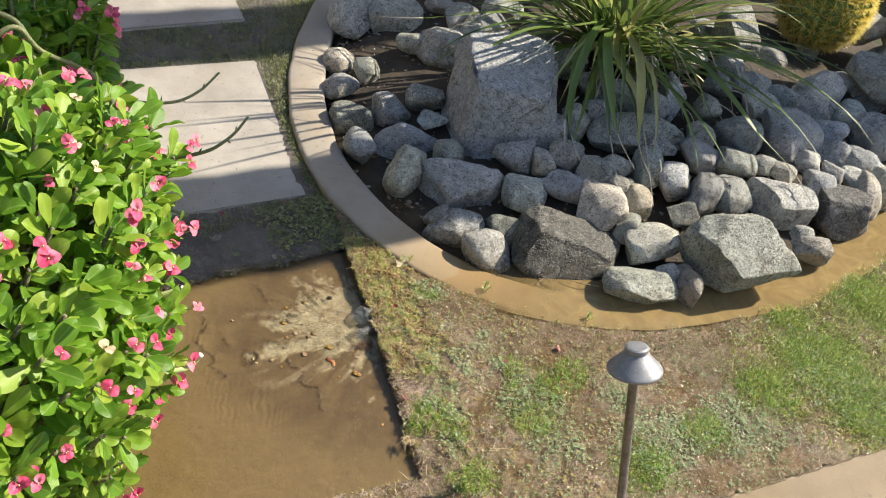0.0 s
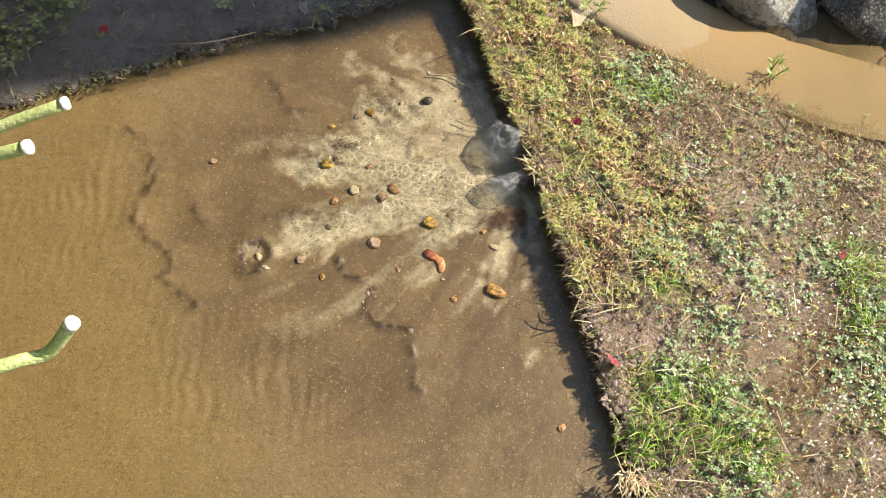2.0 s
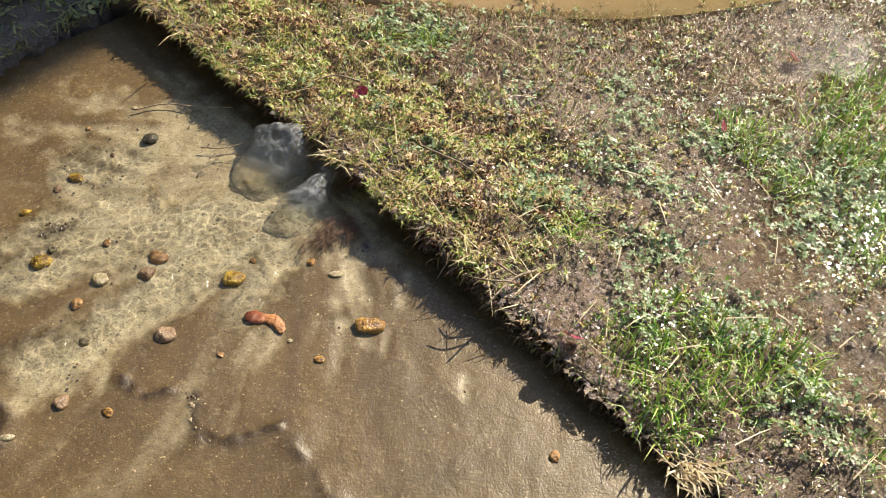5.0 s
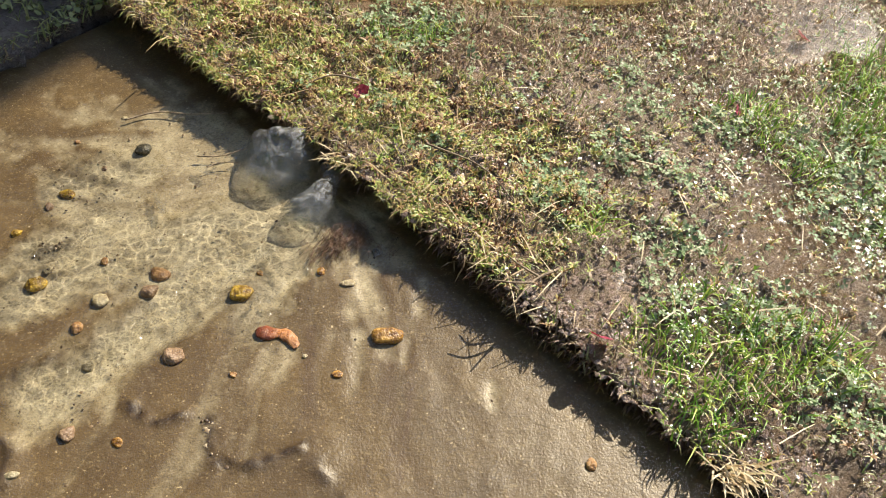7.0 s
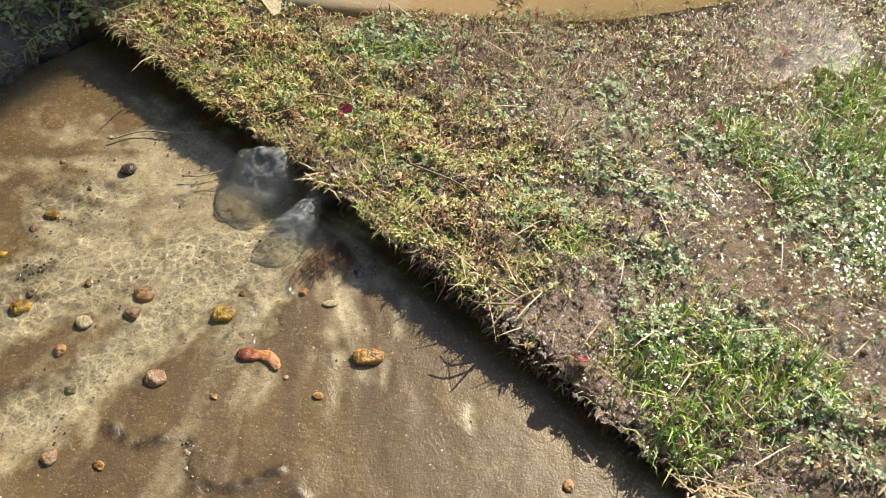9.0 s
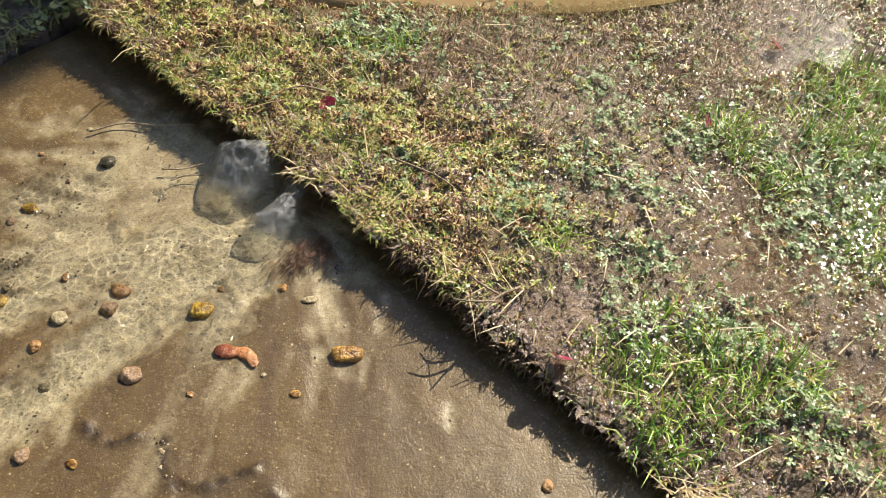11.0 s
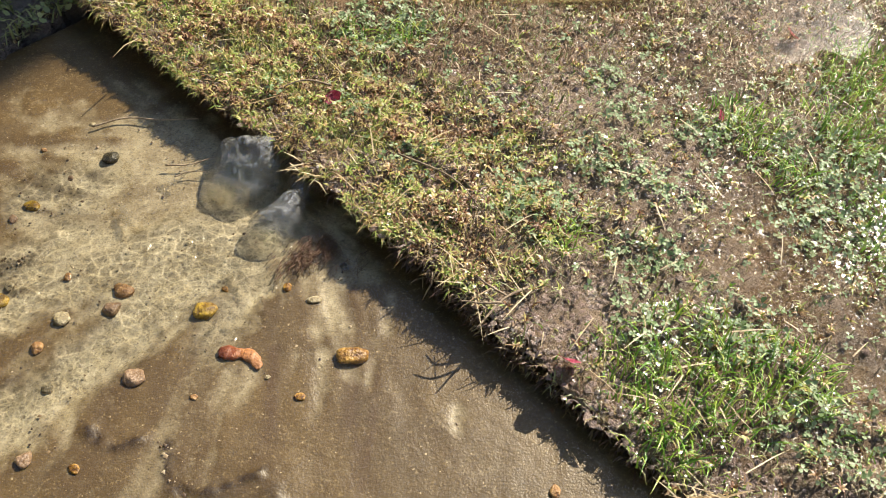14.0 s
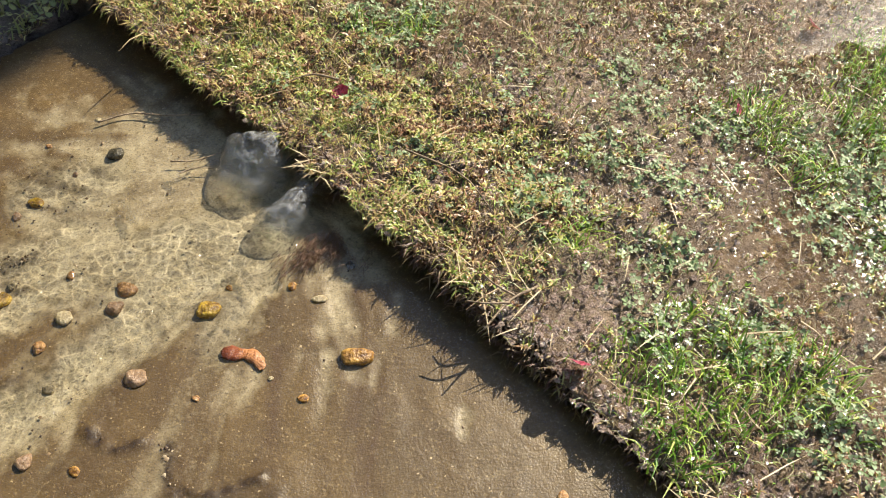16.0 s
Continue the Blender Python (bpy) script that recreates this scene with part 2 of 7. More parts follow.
FAR_GROUND = make_mud("far_lawn_soil", (0.05, 0.06, 0.025), (0.09, 0.09, 0.04), 0.9, 0.85)


def silt_material():
    """Pale washed concrete where the water runs, brown granular silt elsewhere."""
    m = Mat("silty_slab", 0.40)
    s = m.attribute("silt")
    clean = m.ramp(m.noise(38, 5, 0.68), (0.34, (0.26, 0.216, 0.132)), (0.66, (0.44, 0.383, 0.256)))
    brown = m.ramp(m.noise(13, 6, 0.64, 0.6), (0.34, (0.078, 0.050, 0.020)), (0.67, (0.150, 0.100, 0.041)))
    c = m.mix(m.grey(m.math("ADD", s, m.math("MULTIPLY", m.math("SUBTRACT", m.noise(95, 5, 0.75), 0.5), 0.9)), 0.2, 0.85), clean, brown)
    c = m.mix(m.grey(m.math("ADD", m.attribute("comb"), m.math("MULTIPLY", m.noise(150, 4, 0.7), 0.5)), 0.15, 0.85, 0, 0.6), c, (0.088, 0.054, 0.022))
    # floor paled under the painted caustics to make up for their dimming
    c = m.mix(m.math("MULTIPLY", m.grey(m.attribute("run"), 0.1, 0.6, 0, 0.75), m.grey(m.attribute("comb"), 0.15, 0.8, 1.0, 0.35)), c, m.ramp(m.noise(60, 5, 0.7), (0.35, (0.60, 0.51, 0.32)), (0.65, (0.82, 0.73, 0.51))))
    c = m.mix(m.grey(m.noise(26, 6, 0.68, 1.0), 0.50, 0.66, 0, 0.42), c, (0.132, 0.093, 0.048))
    c = m.mix(m.grey(s, 1.0, 1.3, 0, 0.6), c, (0.205, 0.145, 0.062))
    grain = m.noise(640, 2, 0.6)
    c = m.mix(m.grey(grain, 0.48, 0.68, 0, 0.42), c, (0.066, 0.046, 0.024))
    c = m.mix(m.grey(m.noise(260, 3, 0.7), 0.56, 0.64, 0, 0.5), c, (0.06, 0.041, 0.022))
    c = m.mix(m.math("MULTIPLY", m.grey(m.noise(190, 3, 0.7), 0.55, 0.66, 0, 0.5), m.grey(s, 0.2, 0.9, 1.0, 0.15)), c, (0.52, 0.455, 0.315))
    c = m.mix(m.grey(m.noise(500, 2), 0.60, 0.68, 0, 0.32), c, (0.44, 0.33, 0.17))
    # bright specks put the wet silt's golden sparkle into its colour
    c = m.mix(m.grey(m.noise(430, 1.0), 0.745, 0.78, 0, 0.7), c, (0.62, 0.50, 0.30))
    dark = m.math("MULTIPLY", m.attribute("streak"), m.grey(m.noise(90, 5, 0.7), 0.3, 0.65, 0.15, 0.8))
    c = m.mix(dark, c, (0.075, 0.042, 0.02))
    m.colour(m.mix(m.math("MULTIPLY", m.attribute("crumb"), m.grey(m.noise(190, 4), 0.35, 0.55, 0.25, 1.0)), c, (0.035, 0.021, 0.011)))
    m.bump(grain, 0.32, 0.0010)
    m.bump(m.noise(110, 5, 0.7), 0.16, 0.0022)
    m.bump(m.noise(28, 3, 0.5, 0.8), 0.16, 0.008)
    return m.m


SILT = silt_material()


def water_material(name, tint, body=0.0, body_colour=(0.3, 0.2, 0.1), ripple=0.12, scale=70.0, rough=0.03, depth=False, base=0.02, gain=1.0):
    """Clear or murky water: light passes straight through, the surface reflects by Fresnel."""
    m = Mat(name)
    m.t.nodes.remove(m.b)
    tr = m.node("ShaderNodeBsdfTransparent")
    tr.inputs["Color"].default_value = (*tint, 1)
    gl = m.node("ShaderNodeBsdfGlossy", Roughness=rough)
    lw = m.node("ShaderNodeLayerWeight", Blend=0.5)
    fr = m.math("ADD", m.math("MULTIPLY", m.math("POWER", lw.outputs["Facing"], 5.0), 1 - base), base)
    fr = m.math("MULTIPLY", fr, gain)
    bp = m.node("ShaderNodeBump", Strength=ripple, Distance=0.0016)
    h = m.math("ADD", m.noise(scale, 3, 0.5, 1.2), m.math("MULTIPLY", m.noise(scale * 0.25, 2), 1.6))
    m.link(h, bp.inputs["Height"])
    m.link(bp.outputs[0], gl.inputs["Normal"])
    under = tr.outputs[0]
    if body:
        df = m.node("ShaderNodeBsdfDiffuse")
        m.link(m.ramp(m.noise(11, 6, 0.65, 1.5), (0.3, tuple(v * 0.75 for v in body_colour)), (0.7, tuple(min(1, v * 1.25) for v in body_colour))), df.inputs["Color"])
        mb = m.node("ShaderNodeMixShader", Fac=body)
        if depth:
            m.link(m.math("MULTIPLY", m.attribute("depth"), body), mb.inputs[0])
        m.link(tr.outputs[0], mb.inputs[1])
        m.link(df.outputs[0], mb.inputs[2])
        under = mb.outputs[0]
    mx = m.node("ShaderNodeMixShader")
    m.link(fr, mx.inputs[0])
    m.link(under, mx.inputs[1])
    m.link(gl.outputs[0], mx.inputs[2])
    m.link(mx.outputs[0], m.t.nodes["Material Output"].inputs["Surface"])
    return m.m


def water_with_caustics():
    """Running water with caustic light painted in: a net of clear lines, dimmed between them."""
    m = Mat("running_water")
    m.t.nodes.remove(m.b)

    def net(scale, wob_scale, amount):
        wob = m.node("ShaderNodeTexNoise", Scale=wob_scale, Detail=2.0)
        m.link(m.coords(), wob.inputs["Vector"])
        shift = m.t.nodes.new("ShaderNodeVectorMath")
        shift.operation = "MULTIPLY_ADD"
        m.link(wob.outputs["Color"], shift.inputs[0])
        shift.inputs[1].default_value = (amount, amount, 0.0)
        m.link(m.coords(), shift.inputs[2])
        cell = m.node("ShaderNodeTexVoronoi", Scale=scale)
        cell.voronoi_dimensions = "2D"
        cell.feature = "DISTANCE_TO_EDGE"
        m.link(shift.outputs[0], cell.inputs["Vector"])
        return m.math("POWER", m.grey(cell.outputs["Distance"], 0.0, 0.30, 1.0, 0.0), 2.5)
    light_net = m.math("MAXIMUM", m.math("MULTIPLY", net(105.0, 70.0, 0.007), m.grey(m.noise(34, 3), 0.36, 0.54)), m.math("MULTIPLY", net(170.0, 110.0, 0.006), m.grey(m.noise(30, 3), 0.60, 0.42, 0.0, 0.8)))
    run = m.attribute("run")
    clear = m.math("ADD", m.math("MULTIPLY", light_net, 0.46), 0.54)
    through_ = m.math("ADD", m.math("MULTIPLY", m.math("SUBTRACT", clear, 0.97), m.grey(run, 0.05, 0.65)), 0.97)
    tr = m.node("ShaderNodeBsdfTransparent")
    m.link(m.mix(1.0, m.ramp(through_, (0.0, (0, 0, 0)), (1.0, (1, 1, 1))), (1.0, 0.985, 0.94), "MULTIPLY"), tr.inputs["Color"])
    gl = m.node("ShaderNodeBsdfGlossy", Roughness=0.06)
    bp = m.node("ShaderNodeBump", Strength=0.6, Distance=0.0016)
    m.link(m.math("MULTIPLY", light_net, run), bp.inputs["Height"])
    m.link(bp.outputs[0], gl.inputs["Normal"])
    lw = m.node("ShaderNodeLayerWeight", Blend=0.5)
    fr = m.math("ADD", m.math("MULTIPLY", m.math("POWER", lw.outputs["Facing"], 5.0), 0.98), 0.02)
    mx = m.node("ShaderNodeMixShader")
    m.link(fr, mx.inputs[0])
    m.link(tr.outputs[0], mx.inputs[1])
    m.link(gl.outputs[0], mx.inputs[2])
    m.link(mx.outputs[0], m.t.nodes["Material Output"].inputs["Surface"])
    return m.m


WATER = water_material("clear_shallow_water", (0.97, 0.95, 0.9), 0.0, ripple=0.16, scale=130)
CAUSTICS = water_with_caustics()
MURKY = water_material("murky_water", (0.93, 0.88, 0.80), 0.30, (0.34, 0.28, 0.19), 0.06, 30)
PUDDLE = water_material("puddle_water", (0.9, 0.86, 0.78), 0.0, ripple=0.7, scale=330, rough=0.06)
FILM = water_material("trembling_film", (0.95, 0.93, 0.90), 0.0, ripple=0.10, scale=260, rough=0.20, base=0.02, gain=0.8)
GLINT = water_material("glint_fleck", (0.97, 0.97, 0.95), 0.0, ripple=0.0, scale=100, rough=0.27, base=0.05)
CURB_MURK = water_material("murky_curb_water", (0.98, 0.93, 0.85), 0.72, (0.30, 0.218, 0.098), 0.06, 30, depth=True)


def swell_material():
    """Clear bulging water that bends what lies under it."""
    m = Mat("upwelling_water")
    m.t.nodes.remove(m.b)
    tr = m.node("ShaderNodeBsdfTransparent")
    tr.inputs["Color"].default_value = (0.97, 0.97, 0.96, 1)
    rf = m.node("ShaderNodeBsdfRefraction", Roughness=0.0, IOR=1.33)
    rf.inputs["Color"].default_value = (0.92, 0.94, 0.93, 1)
    gl = m.node("ShaderNodeBsdfGlossy", Roughness=0.03)
    bp = m.node("ShaderNodeBump", Strength=0.7, Distance=0.003)
    m.link(m.noise(105, 3, 0.55, 1.0), bp.inputs["Height"])
    m.link(bp.outputs[0], gl.inputs["Normal"])
    m.link(bp.outputs[0], rf.inputs["Normal"])
    lw = m.node("ShaderNodeLayerWeight", Blend=0.5)
    m.link(bp.outputs[0], lw.inputs["Normal"])
    fr = m.math("ADD", m.math("MULTIPLY", m.math("POWER", lw.outputs["Facing"], 3.0), 0.80), 0.045)
    # white body stands in for the dome's bright sky sheen and highlights
    df = m.node("ShaderNodeBsdfDiffuse")
    df.inputs["Color"].default_value = (0.80, 0.81, 0.80, 1)
    white_sheen = m.node("ShaderNodeMixShader")
    m.link(m.math("MULTIPLY", m.attribute("white_sheen"), m.grey(m.noise(120, 4, 0.7, 1.5), 0.42, 0.64, 0.10, 0.60)), white_sheen.inputs[0])
    m.link(tr.outputs[0], white_sheen.inputs[1])
    m.link(df.outputs[0], white_sheen.inputs[2])
    through_ = m.node("ShaderNodeMixShader", Fac=0.45)
    m.link(white_sheen.outputs[0], through_.inputs[1])
    m.link(rf.outputs[0], through_.inputs[2])
    mx = m.node("ShaderNodeMixShader")
    m.link(fr, mx.inputs[0])
    m.link(through_.outputs[0], mx.inputs[1])
    m.link(gl.outputs[0], mx.inputs[2])
    m.link(mx.outputs[0], m.t.nodes["Material Output"].inputs["Surface"])
    return m.m


SWELL = swell_material()

GRASS = leaf_material("green_grass", ((0.0, (0.10, 0.24, 0.03)), (0.5, (0.26, 0.46, 0.055)), (0.8, (0.44, 0.56, 0.09)), (1.0, (0.50, 0.56, 0.14))), 0.28, 0.28)
SUNNY = leaf_material("sunny_grass", ((0.0, (0.16, 0.27, 0.05)), (0.5, (0.42, 0.49, 0.11)), (0.85, (0.60, 0.58, 0.17)), (1.0, (0.70, 0.66, 0.30))), 0.3, 0.3)
DRY = leaf_material("dry_turf", ((0.0, (0.07, 0.040, 0.024)), (0.22, (0.22, 0.13, 0.075)), (0.36, (0.48, 0.34, 0.18)), (0.50, (0.60, 0.49, 0.16)), (0.62, (0.42, 0.49, 0.13)), (0.80, (0.26, 0.39, 0.08)), (0.90, (0.42, 0.23, 0.12)), (1.0, (0.72, 0.60, 0.36))), 0.27, 0.16, drift=0.5)
DULL = leaf_material("muddy_grass", ((0.0, (0.10, 0.065, 0.04)), (0.4, (0.28, 0.20, 0.10)), (0.7, (0.24, 0.29, 0.09)), (1.0, (0.42, 0.38, 0.19))), 0.28, 0.15, drift=0.4)
CLOVER = leaf_material("clover_leaf", ((0.0, (0.17, 0.26, 0.09)), (0.4, (0.28, 0.39, 0.19)), (0.8, (0.41, 0.47, 0.28)), (1.0, (0.52, 0.56, 0.38))), 0.30, 0.2, drift=0.35, spec=0.3)
SPRIG = leaf_material("turf_sprig", ((0.0, (0.07, 0.04, 0.026)), (0.28, (0.28, 0.14, 0.075)), (0.42, (0.54, 0.36, 0.20)), (0.56, (0.54, 0.47, 0.16)), (0.72, (0.35, 0.49, 0.10)), (1.0, (0.62, 0.47, 0.34))), 0.26, 0.14, drift=0.5)

# ---- plan of the garden ----
CENTRE = (0.45, 2.95)                       # middle of the ring of curb
SOURCE = np.array((-0.215, 1.715))          # where the water wells up at the turf's edge
EDGE_A, EDGE_B = np.array((-0.344, 1.960)), np.array((-0.016, 1.293))   # right edge of the flooded slab
EDGE_WAY = (EDGE_B - EDGE_A) / np.linalg.norm(EDGE_B - EDGE_A)
EDGE_OUT = np.array((-EDGE_WAY[1], EDGE_WAY[0]))                         # towards the lawn
TOP_WAY = np.array((-0.815, -0.580))                                     # along the slab's upper edge
TOP_OUT = np.array((-0.580, 0.815))
PATH_P, PATH_WAY = np.array((0.712, 1.382)), np.array((0.876, 0.482))    # edge of the near walkway
LAWN_Z = 0.021


def curb_radius(a):
    return 0.042 * smooth(286, 306, np.degrees(a) % 360) + 1.336 + 0.028 * np.cos(a) + 0.386 * np.sin(a) - 0.131 * np.cos(2 * a) + 0.126 * np.sin(2 * a)


def from_curb(x, y):
    """How far outside the curb's outer edge."""
    a = np.arctan2(y - CENTRE[1], x - CENTRE[0])
    return np.hypot(x - CENTRE[0], y - CENTRE[1]) - curb_radius(a)


def from_edge(x, y):
    """How far to the lawn's side of the flooded slab's right edge."""
    return (x - EDGE_A[0]) * EDGE_OUT[0] + (y - EDGE_A[1]) * EDGE_OUT[1]


def along_edge(x, y):
    return (x - EDGE_A[0]) * EDGE_WAY[0] + (y - EDGE_A[1]) * EDGE_WAY[1]


def from_top(x, y):
    return (x - EDGE_A[0]) * TOP_OUT[0] + (y - EDGE_A[1]) * TOP_OUT[1]


def from_path(x, y):
    return (x - PATH_P[0]) * -PATH_WAY[1] + (y - PATH_P[1]) * PATH_WAY[0]


def ragged(x, y):
    return 0.007 * vnoise(x, y, 3, 30) + 0.005 * vnoise(x, y, 5, 95)


def in_lawn(x, y):
    edge = from_edge(x, y) - 0.021 + 0.022 * smooth(0.25, 0.76, along_edge(x, y)) + ragged(x, y)
    below = along_edge(x, y) - 0.752
    side = np.where(below > 0, np.maximum(edge, below - 0.0), edge)
    return (side > 0) & (from_curb(x, y) > -0.004 - 0.008 * smooth(-0.1, 0.15, x) + (1 + smooth(-0.1, 0.15, x)) * ragged(x, y)) & (from_path(x, y) > 0.004 + ragged(x, y)) & (from_top(x, y) < 0.35)


def lawn_z(x, y):
    hump = 0.006 * fbm(x, y, 1, 7) + 0.0035 * fbm(x, y, 2, 40)
    edge = from_edge(x, y)
    hump = hump + 0.0135 * np.maximum(-0.2, fbm(x, y, 27, 42, 3)) * smooth(0.26, 0.16, edge) * smooth(0.015, 0.055, edge) + 0.003 * np.maximum(0, fbm(x, y, 28, 90, 2))
    return LAWN_Z + hump + 0.006 * smooth(0.16, 0.04, edge) - 0.004 * smooth(0.022, 0.006, edge) - 0.004 * smooth(0.04, 0.0, from_curb(x, y)) * smooth(-0.1, 0.3, x) - 0.003 * smooth(0.02, 0.2, x) * smooth(1.85, 1.75, y) - 0.009 * smooth(0.30, 0.62, along_edge(x, y)) * smooth(0.10, 0.03, edge)


def in_upper(x, y):
    return (from_top(x, y) > 0.020 + 0.012 * smooth(0.15, 0.3, from_edge(x, y) * -1) + ragged(x, y)) & (from_curb(x, y) > -0.004 + ragged(x, y)) & (from_edge(x, y) < 0.06 + 0.6 * from_top(x, y))


def upper_z(x, y):
    return 0.010 + 0.006 * fbm(x, y, 4, 6) + 0.003 * fbm(x, y, 6, 35) + 0.010 * smooth(0.1, 0.0, from_curb(x, y))


def sheet(name, x0, x1, y0, y1, step, inside, height, foot, under=0.0):
    """A piece of uneven ground with a ragged rim and a skirt down to foot."""
    xs, ys = np.arange(x0, x1, step), np.arange(y0, y1, step)
    gx, gy = np.meshgrid(xs, ys)
    jx, jy = gx + step * 0.3 * vnoise(gx, gy, 21, 300), gy + step * 0.3 * vnoise(gx, gy, 22, 300)
    keep = inside(jx, jy)
    quad = keep[:-1, :-1] & keep[1:, :-1] & keep[:-1, 1:] & keep[1:, 1:]
    n = len(xs)
    j, i = np.nonzero(quad)
    a = j * n + i
    faces = np.stack((a, a + 1, a + n + 1, a + n), 1)
    used = np.unique(faces)
    index = np.full(gx.size, -1)
    index[used] = np.arange(len(used))
    faces = index[faces]
    verts = np.stack((jx.ravel()[used], jy.ravel()[used], height(jx, jy).ravel()[used]), 1)
    bm = bmesh.new()
    vs = [bm.verts.new(v) for v in verts]
    for f in faces:
        bm.faces.new([vs[k] for k in f])
    rim = [e for e in bm.edges if len(e.link_faces) == 1]
    down = {}
    for e in rim:
        for v in e.verts:
            if v not in down:
                cut = under if abs(float(from_edge(v.co.x, v.co.y)) - 0.02) < 0.03 else 0.0
                down[v] = bm.verts.new((v.co.x + EDGE_OUT[0] * cut, v.co.y + EDGE_OUT[1] * cut, foot))
    for e in rim:
        u, v = e.link_loops[0].vert, e.link_loops[0].link_loop_next.vert
        bm.faces.new((v, u, down[u], down[v]))
    me = bpy.data.meshes.new(name)
    bm.to_mesh(me)
    bm.free()
    me.polygons.foreach_set("use_smooth", np.ones(len(me.polygons), bool))
    return me


def slab_block(name, corners, top, bottom, bevel=0.008):
    """A cast slab from four corners, with softened, slightly worn edges."""
    bm = bmesh.new()
    lo = [bm.verts.new((x, y, bottom)) for x, y in corners]
    hi = [bm.verts.new((x, y, top)) for x, y in corners]
    bm.faces.new(hi)
    bm.faces.new(lo[::-1])
    for i in range(4):
        k = (i + 1) % 4
        bm.faces.new((lo[i], lo[k], hi[k], hi[i]))
    bmesh.ops.recalc_face_normals(bm, faces=bm.faces[:])
    bmesh.ops.bevel(bm, geom=[e for e in bm.edges if e.verts[0].co.z > bottom + 0.001 or e.verts[1].co.z > bottom + 0.001], offset=bevel, segments=3, affect="EDGES")
    me = bpy.data.meshes.new(name)
    bm.to_mesh(me)
    bm.free()
    return me


# ---- ground ----
def build_ground():
    far = [-90, -30, -10, -4, -2, 0, 2, 4, 7, 12, 32, 90]
    vs = [(x, y, -0.06 - 0.0005 * math.hypot(x, y)) for y in far for x in far]
    n = len(far)
    fs = [(j * n + i, j * n + i + 1, (j + 1) * n + i + 1, (j + 1) * n + i) for j in range(n - 1) for i in range(n - 1)]
    thing("ground", mesh_of("ground", vs, fs), FAR_GROUND, "dark soil and thin grass round the garden bed", "ground", kind="structure")
    thing("lawn", sheet("lawn", -0.45, 2.4, 0.55, 2.75, 0.0062, in_lawn, lawn_z, -0.045, 0.045), MUD, "wet muddy lawn soil with a ragged cut edge", "lawn", kind="structure")
    thing("lawn_upper", sheet("lawn_upper", -2.6, 0.2, 1.2, 4.6, 0.0125, in_upper, upper_z, -0.045), SHADE_MUD, "damp lawn soil between the slabs, its shade put into the colour", "lawn", kind="structure")


build_ground()


def build_puddle():
    """A clear film that fills the lawn's hollows."""
    step = 0.012
    xs, ys = np.arange(0.0, 1.3, step), np.arange(0.95, 1.95, step)
    gx, gy = np.meshgrid(xs, ys)
    keep = in_lawn(gx, gy) & (from_edge(gx, gy) > 0.09)
    quad = keep[:-1, :-1] & keep[1:, :-1] & keep[:-1, 1:] & keep[1:, 1:]
    n = len(xs)
    j, i = np.nonzero(quad)
    a = j * n + i
    z = LAWN_Z - 0.0042 + 0.0015 * smooth(0.0, 0.3, gx)
    me = mesh_of("puddle", np.stack((gx.ravel(), gy.ravel(), z.ravel()), 1), np.stack((a, a + 1, a + n + 1, a + n), 1))
    thing("puddle", me, PUDDLE, "clear shallow water standing in the lawn's hollows", "water", kind="structure")


def build_wet_film(x, y, a, b, turn, seed):
    """A thin trembling film of water with a wavering shore, lying on the soil."""
    vs, fs = [], []
    rings, sides = 8, 36
    c, d = math.cos(turn), math.sin(turn)
    for k in range(rings + 1):
        for i in range(sides):
            g = 2 * math.pi * i / sides
            r = (k / rings) * (1 + 0.28 * float(vnoise(math.cos(g) * 1.3, math.sin(g) * 1.3, seed)) + 0.16 * float(vnoise(math.cos(g) * 4, math.sin(g) * 4, seed + 1)))
            u, v = a * r * math.cos(g), b * r * math.sin(g)
            px, py = x + u * c - v * d, y + u * d + v * c
            vs.append((px, py, LAWN_Z + 0.0055 - 0.0004 * (k / rings) ** 2))
    fs = [(k * sides + i, k * sides + (i + 1) % sides, (k + 1) * sides + (i + 1) % sides, (k + 1) * sides + i) for k in range(rings) for i in range(sides)]
    thing("wet_film", mesh_of("wet_film", vs, fs), FILM, "trembling film of water shining on the muddy lawn", "water", kind="structure")


build_wet_film(0.312, 1.768, 0.085, 0.052, 0.9, 141)
build_wet_film(-0.024, 1.552, 0.017, 0.008, 1.0, 143)
build_wet_film(-0.052, 1.533, 0.012, 0.008, 0.3, 145)
for i, (px, py) in enumerate(((0.150, 1.505), (0.172, 1.520), (0.190, 1.503), (0.205, 1.528), (0.165, 1.538), (0.222, 1.508), (0.140, 1.522), (0.183, 1.545))):
    build_wet_film(px, py, 0.0050, 0.0032, 0.8 * i, 155 + 2 * i)
build_wet_film(0.105, 1.545, 0.006, 0.004, 0.6, 153)
build_puddle()

